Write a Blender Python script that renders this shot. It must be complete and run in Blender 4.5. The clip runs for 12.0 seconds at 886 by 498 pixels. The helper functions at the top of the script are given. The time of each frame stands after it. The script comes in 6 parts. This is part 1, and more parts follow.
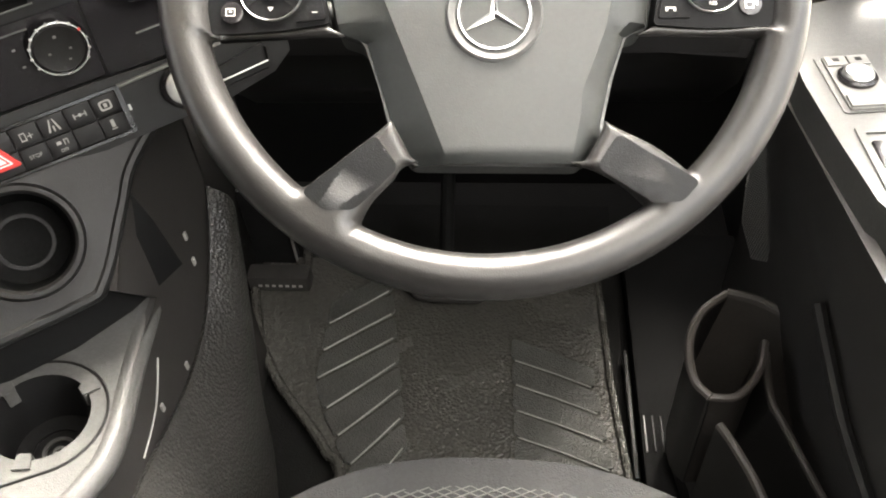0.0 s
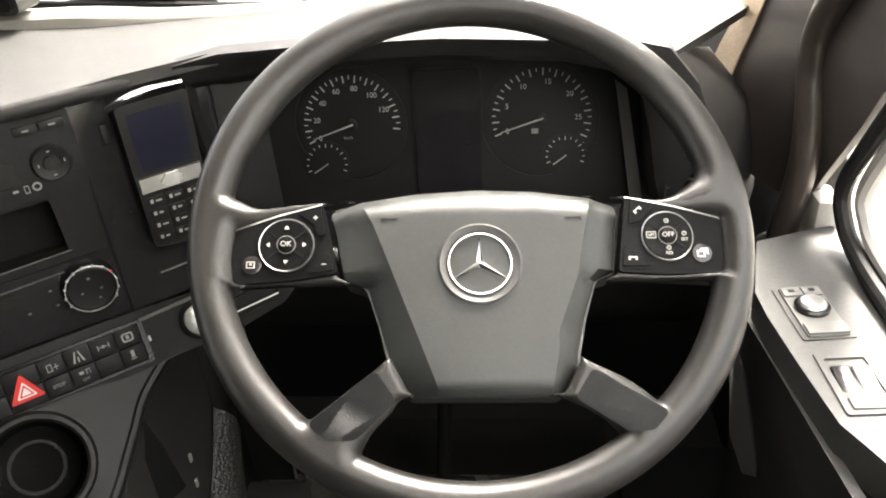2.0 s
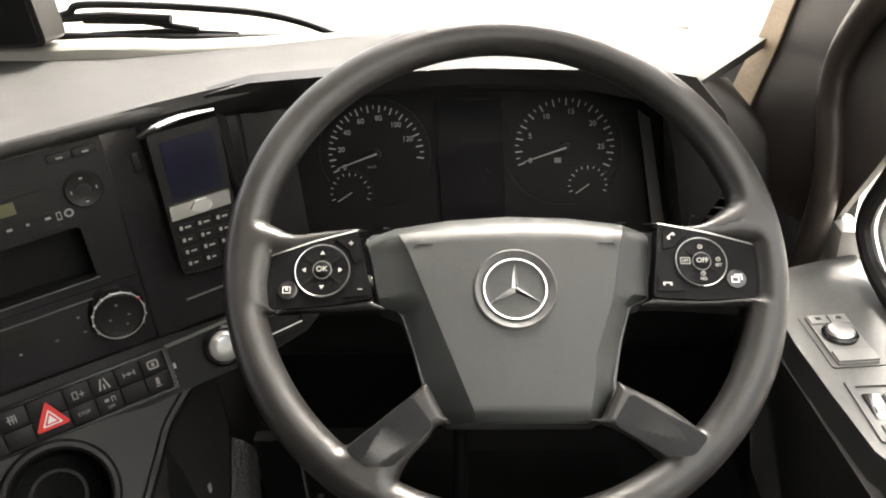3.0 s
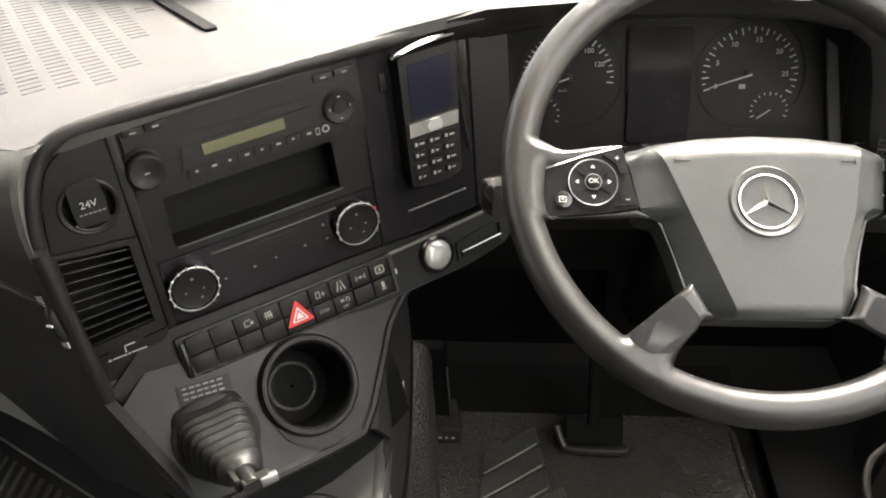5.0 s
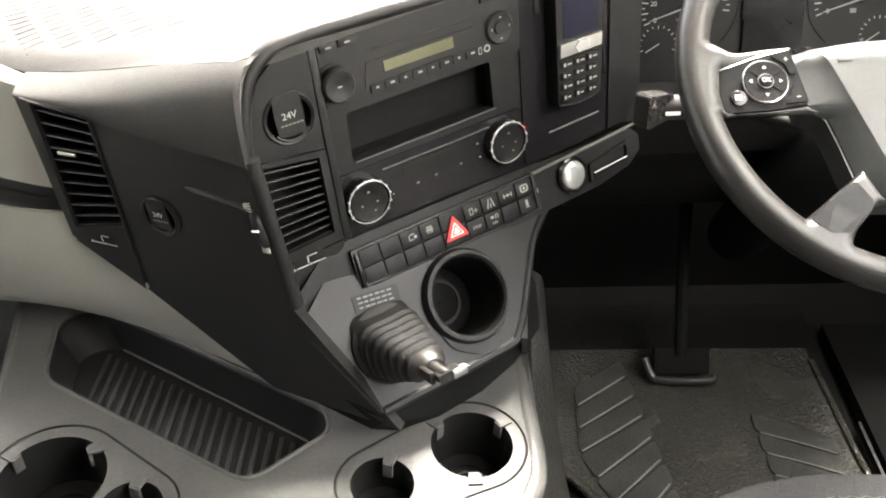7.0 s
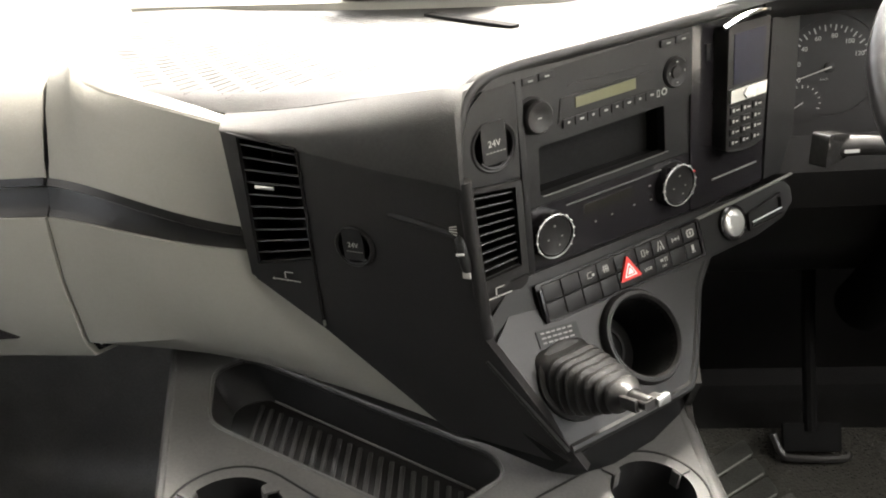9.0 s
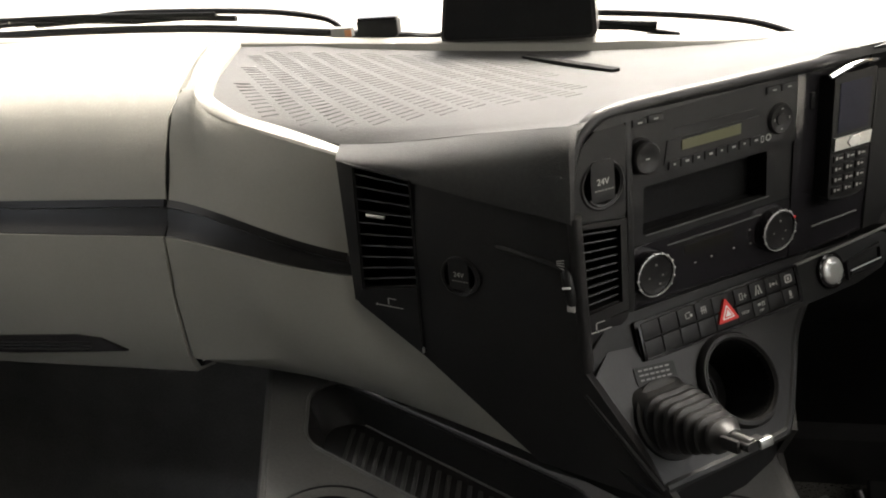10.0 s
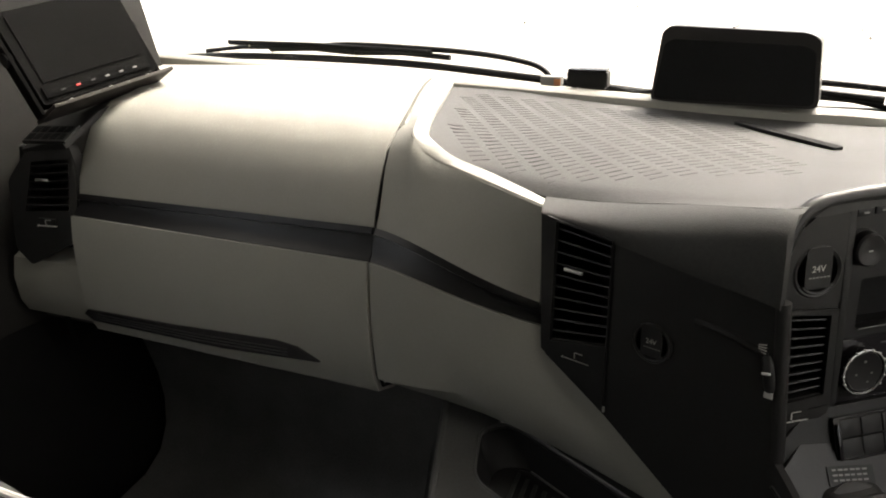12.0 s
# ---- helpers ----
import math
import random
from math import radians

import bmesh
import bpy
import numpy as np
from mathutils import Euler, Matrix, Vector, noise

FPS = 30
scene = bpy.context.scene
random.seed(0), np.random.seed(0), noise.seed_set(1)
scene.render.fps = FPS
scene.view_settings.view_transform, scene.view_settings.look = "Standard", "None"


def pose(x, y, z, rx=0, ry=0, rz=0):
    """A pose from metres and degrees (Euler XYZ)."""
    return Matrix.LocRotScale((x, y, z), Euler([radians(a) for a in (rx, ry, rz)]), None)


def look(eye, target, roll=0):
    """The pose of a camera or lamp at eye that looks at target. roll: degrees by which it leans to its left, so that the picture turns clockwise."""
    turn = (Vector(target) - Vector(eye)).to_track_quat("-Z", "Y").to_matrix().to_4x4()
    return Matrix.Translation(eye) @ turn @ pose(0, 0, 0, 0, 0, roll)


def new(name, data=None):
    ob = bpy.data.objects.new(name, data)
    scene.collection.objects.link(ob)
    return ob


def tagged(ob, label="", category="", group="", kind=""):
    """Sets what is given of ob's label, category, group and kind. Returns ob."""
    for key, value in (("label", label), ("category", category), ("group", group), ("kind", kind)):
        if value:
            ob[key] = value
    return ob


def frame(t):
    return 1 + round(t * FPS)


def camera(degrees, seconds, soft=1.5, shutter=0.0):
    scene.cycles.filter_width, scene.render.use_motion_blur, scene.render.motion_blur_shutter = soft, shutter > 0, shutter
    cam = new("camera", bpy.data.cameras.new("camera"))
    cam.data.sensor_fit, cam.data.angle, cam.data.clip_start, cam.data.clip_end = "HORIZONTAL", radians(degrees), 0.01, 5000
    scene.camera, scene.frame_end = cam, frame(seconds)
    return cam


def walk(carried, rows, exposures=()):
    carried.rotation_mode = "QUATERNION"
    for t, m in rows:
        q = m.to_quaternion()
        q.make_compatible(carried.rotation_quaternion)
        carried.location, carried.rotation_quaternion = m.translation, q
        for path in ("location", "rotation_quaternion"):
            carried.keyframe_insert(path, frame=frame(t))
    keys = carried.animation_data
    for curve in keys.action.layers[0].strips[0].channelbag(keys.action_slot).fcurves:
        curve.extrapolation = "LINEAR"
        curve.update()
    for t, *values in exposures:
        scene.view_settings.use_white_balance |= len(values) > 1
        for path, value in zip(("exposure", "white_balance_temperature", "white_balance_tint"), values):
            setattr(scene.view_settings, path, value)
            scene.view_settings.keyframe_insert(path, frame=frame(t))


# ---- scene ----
cam = camera(57.4, 12.0, soft=1.9)
PATH = [
    (0, (0.061, 0.058, 1.096), (-0.128, 1.426, -0.351), -4.9),
    (0.5, (0.071, 0.05, 1.124), (-0.122, 1.497, -0.243), -5.0),
    (1, (0.073, 0.039, 1.139), (-0.119, 1.584, -0.118), -4.8),
    (1.5, (0.072, 0.03, 1.15), (-0.118, 1.66, 0.006), -4.6),
    (2, (0.072, 0.024, 1.155), (-0.114, 1.708, 0.092), -4.5),
    (2.5, (0.067, 0.018, 1.155), (-0.116, 1.74, 0.154), -4.3),
    (2.7, (0.059, 0.017, 1.152), (-0.121, 1.745, 0.161), -4.3),
    (4.3, (-0.102, -0.028, 1.175), (-0.315, 1.657, 0.118), -4.2),
    (4.5, (-0.135, -0.046, 1.182), (-0.354, 1.616, 0.091), -4.4),
    (5, (-0.164, -0.076, 1.191), (-0.394, 1.556, 0.059), -4.4),
    (5.5, (-0.218, -0.118, 1.193), (-0.446, 1.497, 0.034), -4.5),
    (6, (-0.251, -0.139, 1.183), (-0.477, 1.472, 0.019), -4.8),
    (6.5, (-0.29, -0.164, 1.184), (-0.495, 1.448, 0.018), -5.2),
    (7, (-0.347, -0.183, 1.166), (-0.551, 1.433, 0.006), -5.4),
    (7.2, (-0.375, -0.197, 1.167), (-0.583, 1.439, 0.036), -5.5),
    (8.8, (-0.517, -0.255, 1.096), (-0.76, 1.502, 0.174), -5.7),
    (9, (-0.527, -0.256, 1.099), (-0.781, 1.515, 0.205), -5.7),
    (9.5, (-0.561, -0.277, 1.099), (-0.865, 1.513, 0.26), -5.4),
    (10, (-0.577, -0.291, 1.107), (-0.963, 1.503, 0.313), -4.9),
    (10.5, (-0.596, -0.298, 1.113), (-1.105, 1.482, 0.356), -4.1),
    (11, (-0.611, -0.301, 1.117), (-1.22, 1.454, 0.375), -3.3),
    (11.5, (-0.613, -0.307, 1.132), (-1.321, 1.417, 0.405), -2.6),
    (12, (-0.614, -0.314, 1.141), (-1.379, 1.394, 0.436), -2.0),
]
EXPOSURES = [(0.0, 3.55, 6900, 10), (0.5, 3.45, 6900, 10), (1.0, 3.22, 6900, 10), (1.5, 3.2, 6900, 10), (2.0, 2.9, 6900, 10), (2.7, 2.45, 6900, 10), (4.4, 2.9, 6900, 10), (5.5, 3.32, 6900, 10), (7.2, 3.85, 6900, 10), (9.0, 3.45, 6900, 10), (9.5, 2.82, 6900, 10), (10.0, 2.18, 6900, 10), (10.5, 1.93, 6900, 10), (12.0, 1.85, 7000, 10)]
walk(cam, [(t, look(eye, target, roll)) for t, eye, target, roll in PATH], EXPOSURES)

# ---- light ----
world = bpy.data.worlds.new("sky")
scene.world = world
world.use_nodes = True
wn = world.node_tree
sky = wn.nodes.new("ShaderNodeTexSky")
sky.sky_type = "NISHITA"
sky.sun_disc = False
sky.sun_elevation, sky.sun_rotation = radians(51), radians(21)
sky.air_density, sky.dust_density = 1.0, 4.0
bg = wn.nodes["Background"]
haze = wn.nodes.new("ShaderNodeHueSaturation")
haze.inputs["Saturation"].default_value = 0.3
wn.links.new(sky.outputs[0], haze.inputs["Color"])
wn.links.new(haze.outputs[0], bg.inputs[0])
bg.inputs[1].default_value = 0.15
sun = bpy.data.lights.new("sun", "SUN")
sun.energy, sun.angle, sun.color = 2.7, radians(25), (1.0, 0.96, 0.9)
def window_light(name, eye, target, w, h, watts):
    """An added lamp in a side window's opening that boosts the sky's light."""
    a = bpy.data.lights.new(name, "AREA")
    a.shape, a.size, a.size_y, a.energy, a.color = "RECTANGLE", w, h, watts, (1.0, 0.98, 0.95)
    o = new(name, a)
    o.matrix_world = look(eye, target)
    return o


window_light("driver_window_sky", (0.42, 0.30, 1.28), (-0.15, 0.50, 0.0), 1.0, 0.72, 1.9)
window_light("passenger_window_sky", (-1.88, 0.58, 1.28), (-0.9, 0.52, 0.35), 0.8, 0.72, 0.74)
sun_ob = new("sun", sun)
sun_ob.matrix_world = look((0.95, 2.7, 3.75), (0, 0.3, 0.5))


# ---- materials ----
def material(name, colour, rough=0.5, metal=0.0, vary=0.25, scale=60.0, bump=0.15, bump_scale=900.0, coat=0.0, spec=0.5, dist=0.0006):
    """Base colour with slow stains, fine grain relief and uneven gloss."""
    m = bpy.data.materials.new(name)
    m.use_nodes = True
    t = m.node_tree
    b = t.nodes["Principled BSDF"]
    co = t.nodes.new("ShaderNodeTexCoord")
    n1 = t.nodes.new("ShaderNodeTexNoise")
    n1.inputs["Scale"].default_value, n1.inputs["Detail"].default_value = scale * 0.2, 5.0
    n2 = t.nodes.new("ShaderNodeTexNoise")
    n2.inputs["Scale"].default_value, n2.inputs["Detail"].default_value = scale * 4, 3.0
    for n in (n1, n2):
        t.links.new(co.outputs["Object"], n.inputs["Vector"])
    mix = t.nodes.new("ShaderNodeMath")
    mix.operation = "MULTIPLY_ADD"
    t.links.new(n2.outputs["Fac"], mix.inputs[0])
    mix.inputs[1].default_value = 0.45
    half = t.nodes.new("ShaderNodeMath")
    half.operation = "MULTIPLY"
    half.inputs[1].default_value = 0.55
    t.links.new(n1.outputs["Fac"], half.inputs[0])
    t.links.new(half.outputs[0], mix.inputs[2])
    ramp = t.nodes.new("ShaderNodeValToRGB")
    lo, hi = 1 - vary, 1 + vary
    ramp.color_ramp.elements[0].position, ramp.color_ramp.elements[1].position = 0.3, 0.7
    ramp.color_ramp.elements[0].color = (*[min(1, c * lo) for c in colour], 1)
    ramp.color_ramp.elements[1].color = (*[min(1, c * hi) for c in colour], 1)
    t.links.new(mix.outputs[0], ramp.inputs[0])
    t.links.new(ramp.outputs[0], b.inputs["Base Color"])
    rr = t.nodes.new("ShaderNodeMapRange")
    rr.inputs[3].default_value, rr.inputs[4].default_value = max(0.02, rough - 0.1), min(1, rough + 0.1)
    t.links.new(n1.outputs["Fac"], rr.inputs[0])
    t.links.new(rr.outputs[0], b.inputs["Roughness"])
    b.inputs["Metallic"].default_value = metal
    b.inputs["Coat Weight"].default_value = coat
    b.inputs["Specular IOR Level"].default_value = spec
    if bump:
        v = t.nodes.new("ShaderNodeTexVoronoi")
        v.inputs["Scale"].default_value = bump_scale
        t.links.new(co.outputs["Object"], v.inputs["Vector"])
        bu = t.nodes.new("ShaderNodeBump")
        bu.inputs["Strength"].default_value, bu.inputs["Distance"].default_value = bump, dist
        t.links.new(v.outputs["Distance"], bu.inputs["Height"])
        t.links.new(bu.outputs[0], b.inputs["Normal"])
    return m


BLACK = material("black_plastic", (0.0112, 0.0106, 0.0104), 0.48, spec=0.27)
SOFT = material("soft_pad", (0.030, 0.0295, 0.028), 0.7, bump=0.3, bump_scale=700, spec=0.28)
FACE = material("charcoal_plastic", (0.0095, 0.0092, 0.0092), 0.48, spec=0.27)
DEEP = material("deep_black_rubber", (0.010, 0.010, 0.010), 0.85, spec=0.08)
STRIPEM = material("trim_stripe_black", (0.0075, 0.0072, 0.0076), 0.34, vary=0.1, bump=0.1, spec=0.28)
FOOT = material("footwell_plastic", (0.031, 0.0288, 0.027), 0.55, spec=0.4)
BEIGE = material("grey_beige_panel", (0.24, 0.233, 0.206), 0.55, vary=0.06, bump=0.2)
GLOSS = material("gloss_black", (0.012, 0.011, 0.012), 0.18, bump=0)
SILVER = material("satin_silver", (0.6, 0.6, 0.58), 0.35, 1.0, vary=0.08, bump=0)
CHROME = material("chrome", (0.8, 0.8, 0.8), 0.12, 1.0, vary=0.05, bump=0)
RUBBER = material("rubber_mat", (0.060, 0.058, 0.052), 0.26, bump=1.0, bump_scale=190, dist=0.002, vary=0.2, scale=30)
LEATHER = material("wheel_leather", (0.0135, 0.0127, 0.0121), 0.34, bump=0.14, bump_scale=1000, spec=0.37)
WHEELPAD = material("wheel_pad", (0.0165, 0.0178, 0.0171), 0.5, bump=0.08, bump_scale=900, spec=0.35)
FABRIC = material("seat_fabric", (0.03, 0.03, 0.03), 0.9, bump=0.6, bump_scale=500)
WHITE = material("white_print", (0.75, 0.75, 0.73), 0.5, vary=0.05, bump=0)
RED = material("red_plastic", (0.6, 0.03, 0.025), 0.35, vary=0.08, bump=0)
LCD = material("olive_display", (0.085, 0.085, 0.046), 0.3, vary=0.08, bump=0)
BLUE = material("blue_screen", (0.009, 0.0095, 0.021), 0.4, vary=0.1, bump=0, spec=0.18)
CREAM = material("grey_headliner", (0.34, 0.33, 0.31), 0.85, vary=0.06)
BRIGHT = material("bright_trim", (0.72, 0.72, 0.70), 0.25, 0.6, vary=0.05, bump=0)
DIM = material("dim_print", (0.22, 0.22, 0.21), 0.5, vary=0.05, bump=0)
MIDGREY = material("mid_grey_plastic", (0.15, 0.148, 0.14), 0.45, vary=0.08)
LIGHTGREY = material("light_grey_plastic", (0.35, 0.34, 0.32), 0.5, vary=0.08)
GROUND = material("pale_gravel", (0.6, 0.57, 0.5), 0.9, vary=0.3, scale=6, bump=0)


def glass(name, rough=0.0):
    m = bpy.data.materials.new(name)
    m.use_nodes = True
    b = m.node_tree.nodes["Principled BSDF"]
    b.inputs["Transmission Weight"].default_value = 1.0
    b.inputs["Roughness"].default_value = rough
    b.inputs["IOR"].default_value = 1.05
    return m


GLASS = glass("clear_glass")


# ---- mesh helpers ----
def place(o, n, z_up=True):
    """A panel's pose: local x to the right, y up, z out along n."""
    n = Vector(n).normalized()
    v = (Vector((0, 0, 1)) - n * n.z).normalized()
    u = v.cross(n)
    return Matrix(((u.x, v.x, n.x, o[0]), (u.y, v.y, n.y, o[1]), (u.z, v.z, n.z, o[2]), (0, 0, 0, 1)))


def thing(name, m=None, label="", category="", group="", kind=""):
    ob = new(name)
    ob.empty_display_size = 0.02
    if m is not None:
        ob.matrix_basis = m
    return tagged(ob, label, category, group, kind)


def finish(name, bm, mat, angle=35):
    bmesh.ops.recalc_face_normals(bm, faces=bm.faces)
    me = bpy.data.meshes.new(name)
    bm.to_mesh(me)
    bm.free()
    me.materials.append(mat)
    me.polygons.foreach_set("use_smooth", [True] * len(me.polygons))
    me.set_sharp_from_angle(angle=radians(angle))
    return new(name, me)


def part(name, bm, mat, parent, label="", m=None, angle=35):
    ob = finish(name, bm, mat, angle)
    ob.parent = parent
    if m is not None:
        ob.matrix_basis = m
    return tagged(ob, label)


def single(name, bm, mat, label, category, m=None, group="", kind="", angle=35):
    ob = finish(name, bm, mat, angle)
    if m is not None:
        ob.matrix_basis = m
    return tagged(ob, label, category, group, kind)


def bevelled(bm, width, seg=2, angle=30):
    if width:
        es = [e for e in bm.edges if len(e.link_faces) == 2 and e.calc_face_angle(0) > radians(angle)]
        bmesh.ops.bevel(bm, geom=es, offset=width, segments=seg, profile=0.6, affect="EDGES", clamp_overlap=True)
    return bm


def box(x0, x1, y0, y1, z0, z1, bev=0.002, seg=2):
    bm = bmesh.new()
    bmesh.ops.create_cube(bm, size=1)
    for v in bm.verts:
        v.co = Vector((x0 + (v.co.x + 0.5) * (x1 - x0), y0 + (v.co.y + 0.5) * (y1 - y0), z0 + (v.co.z + 0.5) * (z1 - z0)))
    return bevelled(bm, bev, seg)


def prism(pts, z0, z1, bev=0.002, seg=2):
    bm = bmesh.new()
    lo = [bm.verts.new((x, y, z0)) for x, y in pts]
    hi = [bm.verts.new((x, y, z1)) for x, y in pts]
    bm.faces.new(lo[::-1])
    bm.faces.new(hi)
    k = len(pts)
    for i in range(k):
        bm.faces.new((lo[i], lo[(i + 1) % k], hi[(i + 1) % k], hi[i]))
    return bevelled(bm, bev, seg)


def frame_prism(outer, inner, z0, z1, bev=0.001):
    """A ring between two outlines with the same number of points."""
    bm = bmesh.new()
    k = len(outer)
    rings = [[bm.verts.new((x, y, z)) for x, y in pts] for pts, z in ((outer, z0), (outer, z1), (inner, z1), (inner, z0))]
    for a in range(4):
        p, q = rings[a], rings[(a + 1) % 4]
        for i in range(k):
            bm.faces.new((p[i], p[(i + 1) % k], q[(i + 1) % k], q[i]))
    return bevelled(bm, bev, 2)


def lathe(profile, seg=32, sx=1.0, sy=1.0, cx=0.0, cy=0.0):
    bm = bmesh.new()
    rings = []
    for r, z in profile:
        rings.append([bm.verts.new((cx + sx * r * math.cos(2 * math.pi * i / seg), cy + sy * r * math.sin(2 * math.pi * i / seg), z)) for i in range(seg)])
    for p, q in zip(rings, rings[1:]):
        for i in range(seg):
            bm.faces.new((p[i], p[(i + 1) % seg], q[(i + 1) % seg], q[i]))
    for ring in (rings[0], rings[-1]):
        bm.faces.new(ring)
    bmesh.ops.remove_doubles(bm, verts=bm.verts, dist=1e-6)
    return bm


def hollow(profile, seg=32, sx=1.0, sy=1.0, cx=0.0, cy=0.0):
    """A lathe whose profile closes on itself: a ring or a cup."""
    bm = bmesh.new()
    rings = [[bm.verts.new((cx + sx * r * math.cos(2 * math.pi * i / seg), cy + sy * r * math.sin(2 * math.pi * i / seg), z)) for i in range(seg)] for r, z in profile]
    k = len(rings)
    for a in range(k):
        p, q = rings[a], rings[(a + 1) % k]
        for i in range(seg):
            bm.faces.new((p[i], p[(i + 1) % seg], q[(i + 1) % seg], q[i]))
    return bm


def smooth_path(pts, steps=8, closed=False):
    """Catmull-Rom through the points."""
    pts = [Vector(p) for p in pts]
    k = len(pts)
    out = []
    for i in range(k if closed else k - 1):
        if closed:
            a, b, c, d = (pts[(i + j) % k] for j in (-1, 0, 1, 2))
        else:
            a, b, c, d = pts[max(i - 1, 0)], pts[i], pts[i + 1], pts[min(i + 2, k - 1)]
        for s in range(steps):
            t = s / steps
            out.append(0.5 * (2 * b + (c - a) * t + (2 * a - 5 * b + 4 * c - d) * t * t + (3 * b - 3 * c + d - a) * t ** 3))
    if not closed:
        out.append(pts[-1])
    return out


def tube(path, r, seg=12, closed=False, flat=1.0):
    bm = bmesh.new()
    path = [Vector(p) for p in path]
    k = len(path)
    rad = r if callable(r) else (lambda f: r)
    rings = []
    side = None
    for i, p in enumerate(path):
        if closed:
            d = path[(i + 1) % k] - path[i - 1]
        else:
            d = path[min(i + 1, k - 1)] - path[max(i - 1, 0)]
        d.normalize()
        if side is None:
            side = d.orthogonal().normalized()
        side = (side - d * side.dot(d)).normalized()
        up = d.cross(side)
        rr = rad(i / max(1, k - 1))
        rings.append([bm.verts.new(p + rr * (math.cos(2 * math.pi * j / seg) * side + flat * math.sin(2 * math.pi * j / seg) * up)) for j in range(seg)])
    for i in range(k if closed else k - 1):
        p, q = rings[i], rings[(i + 1) % k]
        for j in range(seg):
            bm.faces.new((p[j], p[(j + 1) % seg], q[(j + 1) % seg], q[j]))
    if not closed:
        bm.faces.new(rings[0])
        bm.faces.new(rings[-1])
    return bm


def sheet(rows, thick=0.0):
    """A grid of points as one skin, thickened to its back."""
    bm = bmesh.new()
    vs = [[bm.verts.new(p) for p in row] for row in rows]
    for a, b in zip(vs, vs[1:]):
        for i in range(len(a) - 1):
            bm.faces.new((a[i], a[i + 1], b[i + 1], b[i]))
    if thick:
        bmesh.ops.recalc_face_normals(bm, faces=bm.faces)
        bmesh.ops.solidify(bm, geom=bm.faces[:], thickness=thick)
    return bm


def merge(*bms):
    out = bmesh.new()
    for b in bms:
        me = bpy.data.meshes.new("tmp")
        b.to_mesh(me)
        b.free()
        out.from_mesh(me)
        bpy.data.meshes.remove(me)
    return out


def moved(bm, m):
    bmesh.ops.transform(bm, matrix=m, verts=bm.verts)
    return bm


def rounded(pts, r, seg=4):
    """The outline with its corners rounded."""
    out = []
    k = len(pts)
    for i in range(k):
        p, a, b = Vector(pts[i]), Vector(pts[i - 1]), Vector(pts[(i + 1) % k])
        da, db = (a - p), (b - p)
        rr = min(r, da.length * 0.45, db.length * 0.45)
        s, e = p + da.normalized() * rr, p + db.normalized() * rr
        for j in range(seg + 1):
            t = j / seg
            out.append(tuple((1 - t) ** 2 * s + 2 * t * (1 - t) * p + t * t * e))
    return out


def rect(x0, x1, y0, y1):
    return [(x0, y0), (x1, y0), (x1, y1), (x0, y1)]


def lettering(text, size, mat, parent, x, y, z, label="", turn=0.0):
    cu = bpy.data.curves.new("lettering", "FONT")
    cu.body, cu.size, cu.align_x, cu.align_y, cu.extrude = text, size, "CENTER", "CENTER", 0.0002
    tmp = new("tmp_lettering", cu)
    me = bpy.data.meshes.new_from_object(tmp.evaluated_get(bpy.context.evaluated_depsgraph_get()))
    bpy.data.objects.remove(tmp)
    me.materials.clear()
    me.materials.append(mat)
    ob = new("lettering", me)
    ob.parent = parent
    ob.matrix_basis = pose(x, y, z, 0, 0, turn)
    return tagged(ob, label)


# ---- the setting: cab shell, floor, outside ----
def slab(name, x0, x1, y0, y1, z0, z1, mat, label, category):
    return single(name, box(x0, x1, y0, y1, z0, z1, 0.004), mat, label, category, kind="structure")


FLOORM = material("cab_floor_rubber", (0.012, 0.0115, 0.011), 0.75, bump=0.5, bump_scale=250, spec=0.15)
slab("ground", -900, 900, -900, 900, -1.62, -1.52, GROUND, "pale dusty gravel yard outside in bright haze", "ground")
slab("floor", -2.0, 0.62, -1.1, 1.34, -0.06, 0.0, FLOORM, "dark ribbed rubber cab floor", "floor")
# Rear wall and ceiling stay out of view; their tones set the bounced light.
slab("wall_back", -2.0, 0.62, -1.16, -1.1, -0.06, 1.95, FABRIC, "unseen dark fabric rear cab wall", "wall")
slab("ceiling", -2.0, 0.62, -1.16, 0.86, 1.95, 2.0, CREAM, "unseen grey fabric cab headliner", "ceiling")
slab("wall_front", -2.0, 0.62, 1.28, 1.34, -0.06, 0.76, BLACK, "dark front bulkhead below the windscreen", "wall")


def door_shell(name, x, side, label):
    """A door wall with its window opening: sill, posts and header."""
    o = thing(name, pose(x, 0, 0), label, "door", kind="structure")
    t0, t1 = (0.0, 0.05) if side > 0 else (-0.05, 0.0)
    part("lower_panel", box(t0, t1, -1.1, 1.28, -0.06, 0.60, 0.004), BLACK, o)
    part("rear_post", box(t0, t1, -1.1, -0.45, 0.60, 1.95, 0.004), CREAM, o)
    part("header", box(t0, t1, -0.45, 1.28, 1.68, 1.95, 0.004), CREAM, o)
    g = part("pane", box(t0 + 0.02, t0 + 0.024, -0.45, 1.1, 0.60, 1.68, 0), GLASS, o)
    g.visible_shadow = False
    return o


door_1 = door_shell("door_1", 0.445, 1, "dark driver door with a bright side window")
door_2 = door_shell("door_2", -1.93, -1, "dark passenger door with a bright side window")

